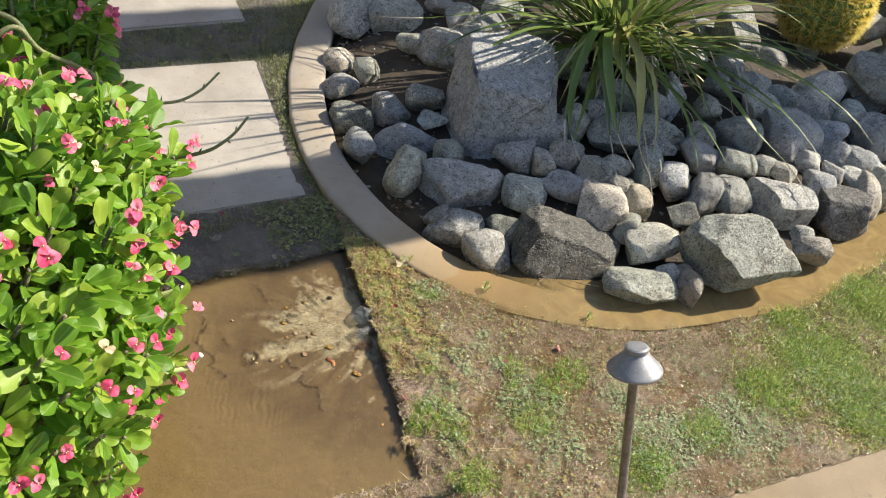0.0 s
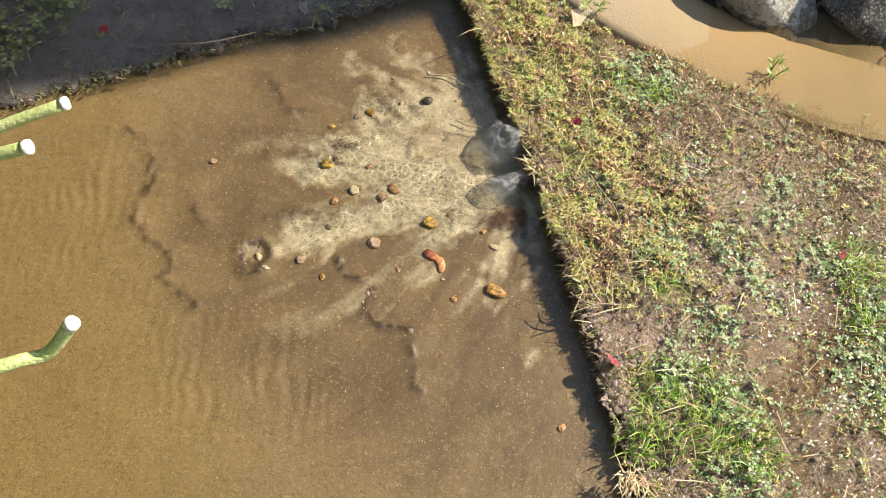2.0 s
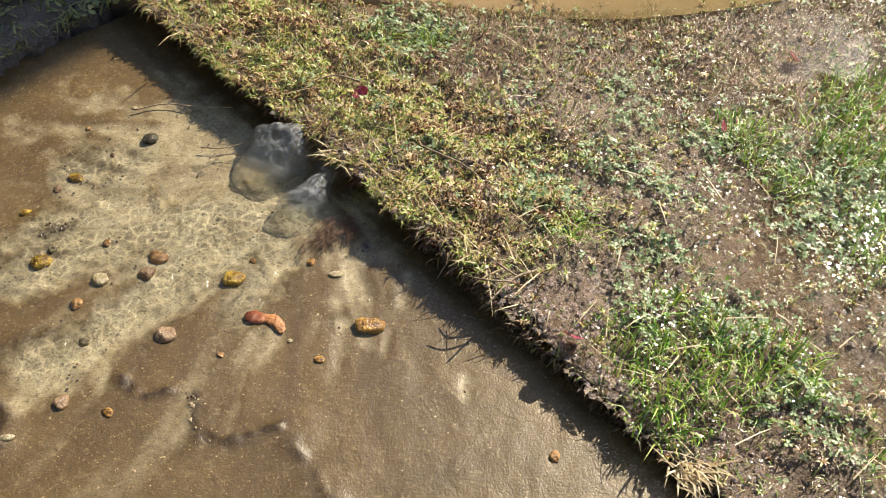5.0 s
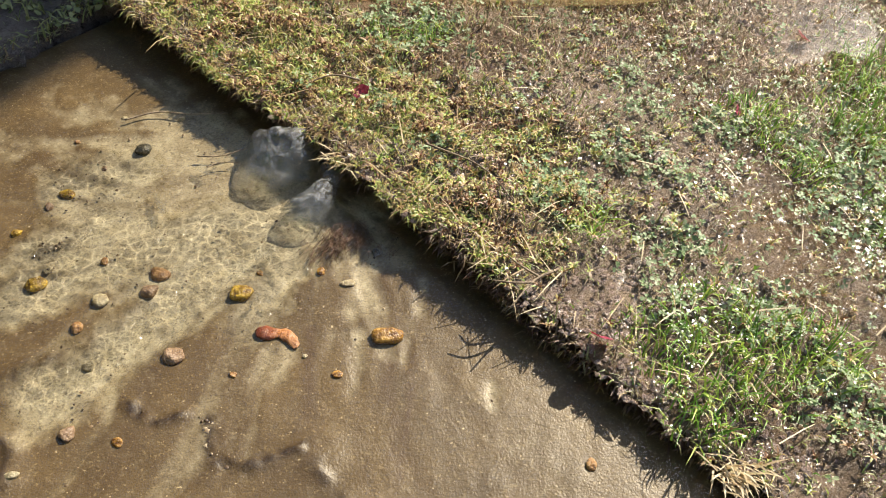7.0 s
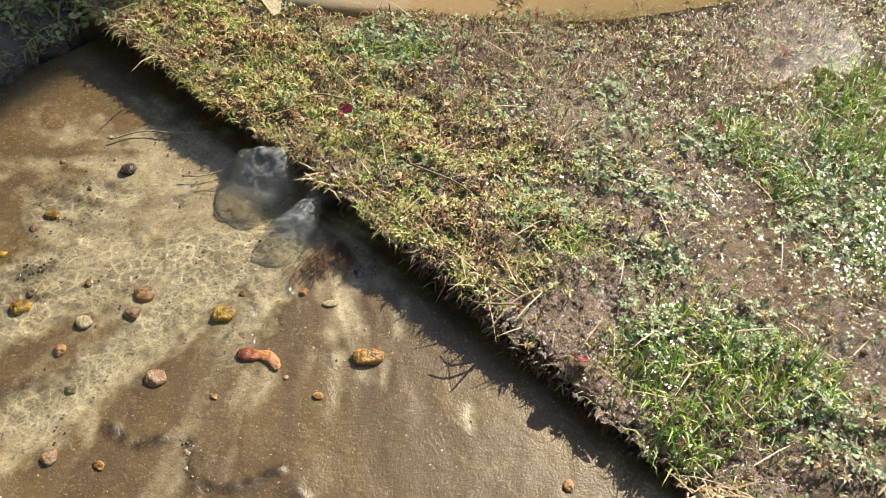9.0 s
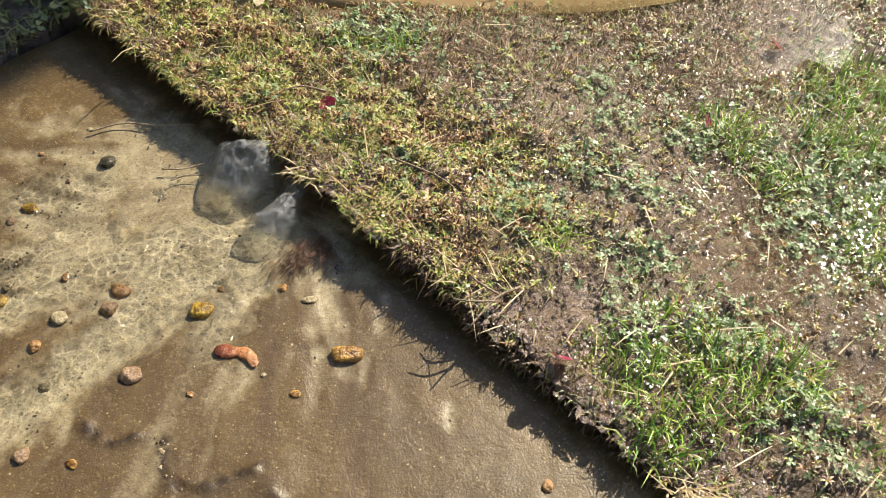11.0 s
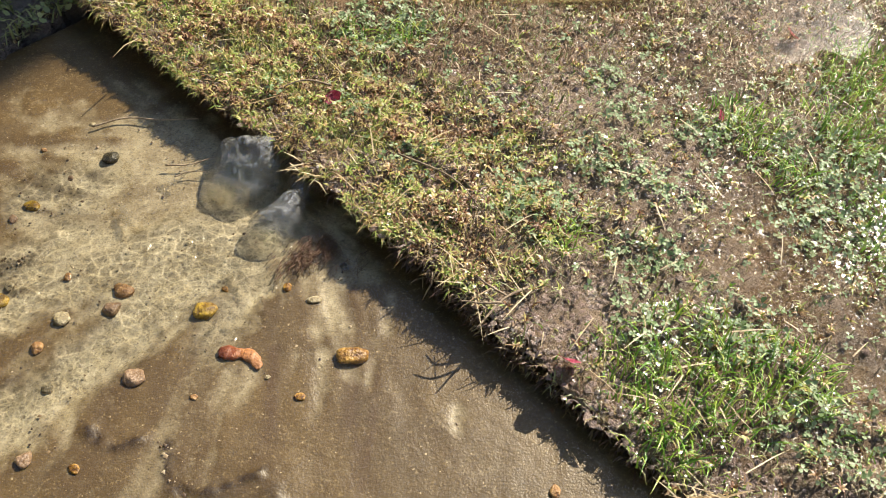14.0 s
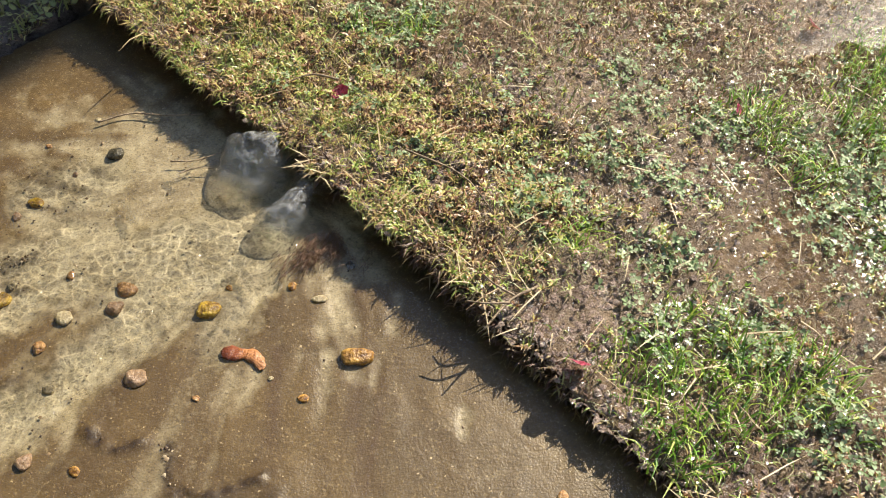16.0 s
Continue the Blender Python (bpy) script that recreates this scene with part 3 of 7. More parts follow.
# pebbles and leaf bits that lie in the shallow water: x, y, length, width, turn, kind
PEBBLES = [
    (-0.337, 1.800, 0.014, 0.0135, 40, "dark"), (-0.300, 1.627, 0.0185, 0.0165, 20, "yellow"),
    (-0.215, 1.557, 0.024, 0.0165, 5, "amber"), (-0.225, 1.612, 0.0115, 0.0070, 10, "pale"),
    (-0.356, 1.588, 0.018, 0.014, 30, "pink"), (-0.351, 1.665, 0.017, 0.013, -20, "orange"),
    (-0.360, 1.650, 0.014, 0.013, 60, "pink"), (-0.401, 1.767, 0.013, 0.010, 0, "yellow"), (-0.433, 1.683, 0.016, 0.015, 30, "yellow"),
    (-0.394, 1.652, 0.014, 0.012, 20, "pale"), (-0.428, 1.551, 0.014, 0.010, 70, "pink"), (-0.412, 1.633, 0.011, 0.009, 110, "orange"), (-0.423, 1.694, 0.012, 0.007, 80, "pale"),
]


# trails that the running water leaves in the silt: from, to, width
WASHED = [(-0.229, 1.570, -0.256, 1.508, 0.0050), (-0.276, 1.576, -0.305, 1.538, 0.0075), (-0.290, 1.576, -0.322, 1.540, 0.006), (-0.347, 1.527, -0.368, 1.492, 0.007), (-0.200, 1.553, -0.212, 1.527, 0.004),
          (-0.372, 1.600, -0.450, 1.560, 0.017), (-0.170, 1.600, -0.190, 1.560, 0.005), (-0.160, 1.50, -0.168, 1.475, 0.005)]
STREAKS = [(-0.190, 1.637, -0.209, 1.575, 0.005), (-0.217, 1.546, -0.236, 1.498, 0.005), (-0.231, 1.497, -0.250, 1.455, 0.003), (-0.262, 1.585, -0.290, 1.50, 0.004), (-0.178, 1.60, -0.182, 1.575, 0.004), (-0.200, 1.54, -0.262, 1.42, 0.003)]
CRUMBS = [(-0.392, 1.562, -0.380, 1.541, 0.0022), (-0.380, 1.541, -0.353, 1.541, 0.002), (-0.345, 1.536, -0.351, 1.505, 0.0022), (-0.351, 1.505, -0.333, 1.493, 0.0025), (-0.333, 1.493, -0.308, 1.491, 0.0028), (-0.308, 1.491, -0.288, 1.496, 0.002)]


LEDGES = [[(-0.676, 1.678), (-0.651, 1.668), (-0.627, 1.636), (-0.617, 1.617), (-0.626, 1.575), (-0.615, 1.554), (-0.591, 1.536), (-0.564, 1.525), (-0.564, 1.493), (-0.536, 1.483), (-0.52, 1.471)],
          [(-0.574, 1.615), (-0.557, 1.58), (-0.540, 1.573)], [(-0.482, 1.597), (-0.452, 1.606), (-0.425, 1.616)], [(-0.530, 1.786), (-0.517, 1.774), (-0.505, 1.755), (-0.492, 1.747), (-0.478, 1.750)], [(-0.440, 1.700), (-0.425, 1.712), (-0.405, 1.716)], [(-0.293, 1.483), (-0.283, 1.436), (-0.27, 1.427)]]


def trail(x, y, x0, y0, x1, y1, wide, end=0.6):
    """1 along a soft wavering line, 0 beside it."""
    le = math.hypot(x1 - x0, y1 - y0)
    ux, uy = (x1 - x0) / le, (y1 - y0) / le
    lo, ac = (x - x0) * ux + (y - y0) * uy, (x - x0) * -uy + (y - y0) * ux
    ac = ac + 0.4 * wide * vnoise(x, y, 46, 70) + 0.3 * wide * vnoise(x, y, 47, 190)
    return np.exp(-(ac / wide) ** 2) * smooth(-wide, wide, lo) * smooth(le + wide, le * end, lo)


def silt_depth(x, y):
    """0 on clean washed slab, 1 on thick silt; and the crumbs along the ledges."""
    dx, dy = x - SOURCE[0], y - SOURCE[1]
    r, a = np.hypot(dx, dy), np.degrees(np.arctan2(dy, dx)) % 360
    wob = 0.085 * fbm(x, y, 7, 18) + 0.05 * fbm(x, y, 9, 60, 4) + 0.07 * fbm(a * 0.16 + 2 * vnoise(x, y, 15, 12), r * 9, 14, 1.0)
    reach = 0.06 + 0.15 * np.exp(-((a - 150) / 34) ** 2) + 0.105 * np.exp(-((a - 189) / 11) ** 2) + 0.20 * np.exp(-((a - 213) / 10) ** 2) + 0.012 * np.exp(-((a - 250) / 20) ** 2)
    s = smooth(-0.06, 0.06, r - reach + wob)
    finger = smooth(0.05, 0.5, fbm(a * 0.22 + 1.5 * vnoise(x, y, 16, 10), r * 5, 17, 1.0)) * smooth(0.46, 0.24, r) * smooth(150, 175, a) * smooth(262, 240, a)
    s = np.clip(s - 0.38 * finger, 0, 1)
    for mark in WASHED:                                        # washed tails behind the pebbles
        s = np.minimum(s, 1 - 0.6 * trail(x, y, *mark))
    streak = smooth(0.1, 0.7, fbm(a + 30 * fbm(x, y, 13, 9), r * 60, 12, 0.13)) * smooth(0.36, 0.10, r) * smooth(215, 240, a)
    s = np.clip(s - 0.25 * streak, 0, 1)
    crumb = 0.45 * smooth(0.45, 0.75, fbm(x, y, 41, 26)) * smooth(0.10, 0.2, r) * smooth(0.42, 0.3, r) * smooth(235, 215, a)
    rise = np.zeros_like(r)
    for line in LEDGES:                                        # little scalloped ledges of silt
        for (x0, y0), (x1, y1) in zip(line, line[1:]):
            crumb = np.maximum(crumb, 0.8 * trail(x, y, x0, y0, x1, y1, 0.0060, 0.9) * (0.25 + 0.75 * smooth(-0.6, 0.2, vnoise(x, y, 49, 120))))
            k = smooth(0.034, 0.0, np.hypot(x - x0, y - y0) - 0.004 * vnoise(x, y, 48, 90)) * smooth(-0.001, 0.004, (x - x0) * (y0 - y1) + (y - y0) * (x1 - x0) + 0.002)
            rise = np.maximum(rise, k)
    ring = np.hypot(x +0.478, y -1.543) + 0.006 * vnoise(x, y, 19, 60)
    crumb = np.maximum(crumb, 0.9 * np.exp(-((ring - 0.016) / 0.004) ** 2))
    rise = np.maximum(rise, np.exp(-((ring - 0.020) / 0.008) ** 2)) - 0.7 * np.exp(-(ring / 0.010) ** 2)
    for mark in CRUMBS:
        crumb = crumb + 1.2 * trail(x, y, *mark[:4], mark[4] * 1.7)
    s = s + 0.3 * smooth(0.30, 0.46, r + 0.04 * vnoise(x, y, 18, 9)) * s
    return s, np.clip(crumb, 0, 1), rise


# the strands of fast water that carry the painted caustics: from, to, width
RUNS = [(-0.225, 1.690, -0.345, 1.645, 0.034), (-0.250, 1.695, -0.462, 1.670, 0.026), (-0.315, 1.652, -0.450, 1.578, 0.021), (-0.250, 1.665, -0.310, 1.590, 0.018), (-0.335, 1.775, -0.410, 1.770, 0.020), (-0.350, 1.725, -0.430, 1.705, 0.024)]
SLAB_LEFT = np.array((-0.897, -0.442))
rnd_waves = np.random.RandomState(31)
WAVELETS = [(rnd_waves.uniform(0, 2 * math.pi), rnd_waves.uniform(0.0075, 0.018), rnd_waves.uniform(0, 6.283)) for i in range(11)]


def running(x, y):
    """1 where the water runs fast, 0 where it stands."""
    f = np.zeros_like(np.asarray(x, float))
    for mark in RUNS:
        f = np.maximum(f, trail(x, y, *mark, 0.9))
    return np.clip(f * (0.75 + 0.5 * fbm(x, y, 64, 22)), 0, 1)


def wavelets(x, y):
    """Crossing ripples a centimetre or so long."""
    x, y = x + 0.0045 * vnoise(x, y, 65, 55), y + 0.0045 * vnoise(x, y, 66, 55)
    total = 0
    for way, le, phase in WAVELETS:
        total = total + (le / 0.012) ** 1.3 * np.sin((x * math.cos(way) + y * math.sin(way)) * 2 * math.pi / le + phase)
    return total / 2.6


def slab_grid(step, u1, v1, du, dv):
    us, vs_ = np.arange(0, u1, step), np.arange(0, v1, step)
    gu, gv = np.meshgrid(us, vs_)
    x = EDGE_A[0] + du + gu * SLAB_LEFT[0] + gv * EDGE_WAY[0]
    y = EDGE_A[1] + dv + gu * SLAB_LEFT[1] + gv * EDGE_WAY[1]
    n, k = len(us), len(vs_)
    j, i = np.meshgrid(np.arange(k - 1), np.arange(n - 1), indexing="ij")
    a = (j * n + i).ravel()
    return x, y, np.stack((a, a + 1, a + n + 1, a + n), 1)


def slab_z(x, y, s, crumb, rise):
    z = -0.0045 + 0.0016 * s + 0.0022 * rise + 0.00025 * fbm(x, y, 8, 50, 2) * (0.4 + s) + 0.0022 * crumb * (0.5 + vnoise(x, y, 44, 170))
    here = np.exp(-((x + 0.70) / 0.09) ** 2 - ((y - 1.56) / 0.09) ** 2) + np.exp(-((x + 0.45) / 0.10) ** 2 - ((y - 1.41) / 0.06) ** 2)
    ripple = np.sin((x * 0.93 + y * 0.2) * 470 + 4 * vnoise(x, y, 51, 16) + 2 * vnoise(x, y, 52, 50)) * here * smooth(-0.4, 0.3, vnoise(x, y, 53, 30))
    return z + 0.0005 * ripple - 0.0035 * running(x, y)


def floor_at(x, y):
    """The slab's height under a small thing."""
    x, y = np.array([x]), np.array([y])
    return float(slab_z(x, y, *silt_depth(x, y))[0])


def build_flooded_slab():
    """The near slab: one cast block with washed silt on it, and the water's thin sheet above."""
    # the block runs a little under the turf on two sides
    x, y, faces = slab_grid(0.0028, 1.25, 0.775, 0.065, 0.055)
    s, crumb, rise = silt_depth(x, y)
    z = slab_z(x, y, s, crumb, rise)
    me = mesh_of("flooded_slab", np.stack((x.ravel(), y.ravel(), z.ravel()), 1), faces)
    streak = np.zeros_like(x)
    for mark in STREAKS:
        streak = np.maximum(streak, trail(x, y, *mark))
    r, deg = np.hypot(x - SOURCE[0], y - SOURCE[1]), np.degrees(np.arctan2(y - SOURCE[1], x - SOURCE[0])) % 360
    comb = smooth(-0.1, 0.7, fbm(deg * 0.30 + 2.5 * vnoise(x, y, 71, 9), r * 7, 72, 1.0)) * smooth(0.05, 0.16, r) * smooth(0.62, 0.35, r)
    for name, values in (("silt", s), ("crumb", crumb), ("streak", streak), ("comb", comb), ("run", running(x, y))):
        at = me.attributes.new(name, "FLOAT", "POINT")
        at.data.foreach_set("value", values.ravel().astype(np.float32))
    thing("flooded_slab", me, SILT, "concrete slab under brown silt with a washed pale fan", "slab", kind="structure")
    under = slab_block("slab_body", [(x[0, 0], y[0, 0]), (x[0, -1], y[0, -1]), (x[-1, -1], y[-1, -1]), (x[-1, 0], y[-1, 0])], -0.0125, -0.07)
    thing("slab_body", under, CONCRETE, "cast body of the flooded walkway slab", "slab", kind="structure")
    # water: still over most of the slab, rippling with painted caustics where it runs
    for name, step, look_, label in (("water", 0.0048, WATER, "thin sheet of clear water standing over the slab"), ("running_water", 0.0016, CAUSTICS, "clear rippling water over the washed slab, with painted caustic lines")):
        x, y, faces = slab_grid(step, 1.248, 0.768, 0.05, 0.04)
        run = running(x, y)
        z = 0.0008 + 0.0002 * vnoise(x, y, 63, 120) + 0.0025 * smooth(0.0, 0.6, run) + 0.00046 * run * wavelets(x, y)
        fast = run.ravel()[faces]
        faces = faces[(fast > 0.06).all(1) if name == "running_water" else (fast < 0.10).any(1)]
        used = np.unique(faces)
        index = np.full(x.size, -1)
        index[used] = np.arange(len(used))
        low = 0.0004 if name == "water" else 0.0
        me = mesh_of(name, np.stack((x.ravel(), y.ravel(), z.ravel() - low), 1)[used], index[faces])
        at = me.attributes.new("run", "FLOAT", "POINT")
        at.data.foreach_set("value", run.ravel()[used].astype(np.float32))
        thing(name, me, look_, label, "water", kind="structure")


build_flooded_slab()


SLAB_QUADS = ([(-0.842, 2.875), (-0.486, 2.180), (-1.75, 1.44), (-2.05, 2.24)], [(-1.235, 3.62), (-0.955, 3.130), (-2.2, 2.39), (-2.55, 2.98)])


def on_slabs(x, y):
    hit = np.zeros(x.shape, bool)
    for q in SLAB_QUADS:
        inside = np.ones(x.shape, bool)
        for (ax, ay), (bx, by) in zip(q, q[1:] + q[:1]):
            inside &= (bx - ax) * (y - ay) - (by - ay) * (x - ax) < 0.003
        hit |= inside
    return hit


def build_upper_slabs():
    top = 0.017
    for k, c in enumerate(SLAB_QUADS):
        thing("stepping_slab", slab_block("stepping_slab", c[::-1], top + 0.003 * k, -0.05), CONCRETE, "pale dry concrete stepping slab set in the lawn", "slab", "stepping slabs", "structure")
    way, out = PATH_WAY, np.array((0.482, -0.876))
    c = [PATH_P - way * 1.6 - out * 0.012, PATH_P + way * 3.2 - out * 0.012, PATH_P + way * 3.2 + out * 0.9, PATH_P - way * 1.6 + out * 0.9]
    thing("near_walkway", slab_block("near_walkway", [tuple(p) for p in c[::-1]], 0.0195, -0.05), CURB, "muddy wet concrete walkway beside the lawn", "walkway", kind="structure")
    n = 24
    vs = [tuple(c[0] + (c[1] - c[0]) * i / n + out * (0.86 * j / 6 + 0.004)) + (0.0240,) for j in range(7) for i in range(n + 1)]
    fs = [(j * (n + 1) + i, (j + 1) * (n + 1) + i, (j + 1) * (n + 1) + i + 1, j * (n + 1) + i + 1) for j in range(6) for i in range(n)]
    thing("walkway_water", mesh_of("walkway_water", vs, fs), MURKY, "film of muddy water on the walkway", "water", kind="structure")


build_upper_slabs()


def ring_strip(name, profile, a0, a1, steps, lift):
    """A curved strip: profile gives (inset from the outer edge, height) all round."""
    vs, fs = [], []
    k = len(profile)
    for i in range(steps + 1):
        a = radians(a0 + (a1 - a0) * i / steps)
        for inset, z in profile:
            wear = 0.003 * float(vnoise(a * 20, inset * 30, 71))
            r = float(curb_radius(a)) - inset + wear
            vs.append((CENTRE[0] + r * math.cos(a), CENTRE[1] + r * math.sin(a), z + (lift(math.degrees(a)) if z > -0.02 else 0)))
        if i:
            for j in range(k - 1):
                o = (i - 1) * k + j
                fs.append((o, o + k, o + k + 1, o + 1))
    return mesh_of(name, vs, fs)


def curb_lift(deg):
    return float(0.020 - 0.025 * smooth(218, 256, deg))


def build_curb():
    profile = [(0.0, -0.06), (0.0, 0.014), (0.003, 0.020), (0.012, 0.023), (0.06, 0.024), (0.11, 0.023), (0.121, 0.020), (0.125, 0.012), (0.125, -0.06)]
    me = ring_strip("curb", profile, 120, 352, 150, curb_lift)
    at = me.attributes.new("wet", "FLOAT", "POINT")
    at.data.foreach_set("value", np.repeat(smooth(222, 246, np.linspace(120, 352, 151)), len(profile)).astype(np.float32))
    thing("curb", me, CURB_WET, "curved pale concrete curb, flooded with muddy water on one side", "curb", kind="structure")
    film = [(-0.012, 0.0), (0.0, 0.0), (0.06, 0.0), (0.125, 0.0), (0.15, 0.0), (0.18, 0.0)]
    me = ring_strip("curb_water", film, 205, 352, 140, lambda d: 0.0238)
    at = me.attributes.new("depth", "FLOAT", "POINT")
    at.data.foreach_set("value", np.repeat(smooth(244, 264, np.linspace(205, 352, 141)), len(film)).astype(np.float32))
    thing("curb_water", me, CURB_MURK, "still tan muddy water lying over the curb", "water", kind="structure")


build_curb()


def bed_z(x, y):
    d = np.clip(-from_curb(x, y) - 0.11, 0, 0.9)
    return 0.0 + 0.17 * d + 0.012 * fbm(x, y, 81, 9)


def build_bed():
    thing("bed_soil", sheet("bed_soil", -0.85, 2.3, 1.75, 4.6, 0.025, lambda x, y: from_curb(x, y) < -0.115, bed_z, -0.05), BED_SOIL, "dark planting soil under the rocks", "soil", kind="structure")


build_bed()


# ---- rocks ----
ROCK_LABELS = {
    "b": "blue-grey rounded garden rock in the bed", "g": "grey rounded river stone in the bed", "l": "light grey sunlit stone beside the curb",
    "d": "dark grey cobble low in the pile", "B": "large granite boulder with a broad flat face, toned blue-grey for shade", "D": "large dark pitted boulder with pale speckles", "t": "tan smooth stone among grey rocks",
    "v": "grey stone with a white vein", "A": "large pale granite boulder in the rock bed", "p": "pointed grey-green stone standing on end",
}
rock_count = [0]


def rock(kind, x, y, z, w, d, h, turn, tilt):
    """One boulder or cobble: a blunt ball broken by planes, its edges worn and its skin pitted."""
    rock_count[0] += 1
    rnd = random.Random(rock_count[0] * 7 + 1)
    big = max(w, h) > 0.2
    bm = bmesh.new()
    bmesh.ops.create_icosphere(bm, subdivisions=5 if big else 4, radius=1.0)
    cuts = []
    for i in range(rnd.randint(8, 12)):
        n = Vector((rnd.gauss(0, 1), rnd.gauss(0, 1), rnd.gauss(0, 1))).normalized()
        cuts.append((n, rnd.uniform(0.52, 0.74) if kind in "AdDbvp" else rnd.uniform(0.58, 0.84)))
    if kind == "B":
        cuts = [(n, lim + 0.36) for n, lim in cuts] + [(Vector((-0.12, -0.96, 0.25)).normalized(), 0.48), (Vector((0.08, -0.25, 1)).normalized(), 0.50), (Vector((0.97, -0.2, 0.12)).normalized(), 0.62), (Vector((-0.97, -0.12, 0.2)).normalized(), 0.62), (Vector((0.6, -0.7, 0.4)).normalized(), 0.72)]
    if kind == "D":
        cuts = [(n, lim + 0.30) for n, lim in cuts] + [(Vector((0.06, -0.90, 0.44)).normalized(), 0.44), (Vector((0.12, 0.05, 1)).normalized(), 0.52), (Vector((0.95, -0.25, 0.15)).normalized(), 0.72), (Vector((-0.95, -0.15, 0.15)).normalized(), 0.72), (Vector((0.55, -0.75, -0.2)).normalized(), 0.74)]
    if kind == "A":
        cuts = [(n, lim + 0.22) for n, lim in cuts] + [(Vector((0.25, -0.55, 0.80)).normalized(), 0.42), (Vector((-0.85, -0.50, -0.05)).normalized(), 0.58), (Vector((0.2, -0.9, -0.35)).normalized(), 0.66), (Vector((0.9, 0.1, 0.35)).normalized(), 0.66)]
    if kind == "p":
        cuts += [(Vector((0.85, -0.1, 0.5)).normalized(), 0.5), (Vector((-0.85, 0.1, 0.5)).normalized(), 0.5)]
    shift = Vector((rnd.uniform(0, 50), rnd.uniform(0, 50), rnd.uniform(0, 50)))
    blunt = 0.6 if kind in "BD" else rnd.uniform(0.70, 0.92)
    rough = 1.5 if kind in "ABDdv" else 1.0
    for v in bm.verts:
        p = Vector([math.copysign(abs(c) ** blunt, c) for c in v.co])
        p = p * (0.55 + 0.45 / max(p.length, 0.5))
        for n, lim in cuts:
            k = p.dot(n) - lim - 0.03 * noise.noise(p * 3 + shift)
            if k > 0:
                p -= n * (k - 0.05 * k / (k + 0.05))
        chip = max(0.0, noise.noise(p * 3.1 - shift) - 0.25)
        p *= 1 + 0.06 * noise.noise(p * 1.5 + shift) - 0.16 * chip + rough * (0.022 * noise.noise(p * 5 + shift) + 0.013 * noise.noise(p * 11 + shift) + 0.007 * noise.noise(p * 23 + shift))
        v.co = p
    xs, ys, zs = ([v.co[i] for v in bm.verts] for i in range(3))
    for v in bm.verts:
        v.co = Vector(((v.co.x - (max(xs) + min(xs)) / 2) / (max(xs) - min(xs)) * w * 1.02, (v.co.y - (max(ys) + min(ys)) / 2) / (max(ys) - min(ys)) * d * 1.02, (v.co.z - (max(zs) + min(zs)) / 2) / (max(zs) - min(zs)) * h * 1.02))
    me = bpy.data.meshes.new("rock")
    bm.to_mesh(me)
    bm.free()
    me.polygons.foreach_set("use_smooth", np.ones(len(me.polygons), bool))
    ob = thing("rock" if not big else "boulder", me, STONE[kind], ROCK_LABELS[kind], "rock", "rocks in the bed")
    ob.matrix_world = pose(x, y, z, 0, tilt, turn + rnd.uniform(-12, 12))
    return ob


rock("b", -0.569, 3.231, 0.070, 0.187, 0.228, 0.193, 7, 0)
rock("l", -0.558, 2.926, 0.040, 0.110, 0.107, 0.091, 7, 0)
rock("l", -0.446, 2.867, 0.059, 0.097, 0.128, 0.109, 7, 0)
rock("l", -0.512, 2.755, 0.043, 0.131, 0.103, 0.087, 7, 0)
rock("g", -0.411, 3.293, 0.058, 0.213, 0.179, 0.152, 7, 0)
rock("l", -0.307, 3.058, 0.096, 0.135, 0.097, 0.082, 7, 0)
rock("g", -0.210, 3.035, 0.105, 0.188, 0.172, 0.146, 7, -25)
rock("g", -0.241, 3.365, 0.099, 0.144, 0.073, 0.062, 7, 0)
rock("d", -0.447, 2.602, 0.039, 0.153, 0.127, 0.108, 7, 0)
rock("g", -0.319, 2.639, 0.066, 0.139, 0.132, 0.112, 7, 0)
rock("d", -0.217, 2.707, 0.095, 0.134, 0.116, 0.098, 7, 0)
rock("b", -0.382, 2.432, 0.044, 0.107, 0.143, 0.122, 7, 0)
rock("b", -0.249, 2.498, 0.057, 0.212, 0.153, 0.130, 7, -5)
rock("b", -0.175, 2.580, 0.096, 0.110, 0.076, 0.064, 7, 0)
rock("p", -0.220, 2.333, 0.062, 0.132, 0.204, 0.173, 7, 0)
rock("g", -0.103, 2.428, 0.081, 0.100, 0.108, 0.092, 7, 0)
rock("b", -0.040, 2.312, 0.065, 0.257, 0.211, 0.180, 7, 0)
rock("B", 0.047, 2.655, 0.164, 0.379, 0.409, 0.348, 7, 0)
rock("g", 0.109, 2.449, 0.106, 0.146, 0.141, 0.120, 7, 0)
rock("g", 0.193, 2.564, 0.140, 0.142, 0.123, 0.105, 7, -10)
rock("g", 0.284, 2.618, 0.157, 0.095, 0.133, 0.113, 7, -20)
rock("g", 0.265, 2.465, 0.130, 0.119, 0.114, 0.097, 7, 0)
rock("g", 0.196, 2.416, 0.117, 0.080, 0.103, 0.088, 7, 0)
rock("g", 0.153, 2.296, 0.082, 0.145, 0.136, 0.116, 7, 0)
rock("g", 0.276, 2.339, 0.111, 0.165, 0.093, 0.079, 7, 12)
rock("g", 0.368, 2.404, 0.128, 0.144, 0.106, 0.090, 7, 15)
rock("b", 0.486, 2.614, 0.165, 0.340, 0.154, 0.131, 7, 0)
rock("b", 0.522, 2.468, 0.133, 0.100, 0.153, 0.130, 7, 0)
rock("g", 0.409, 2.448, 0.144, 0.138, 0.079, 0.067, 7, 0)
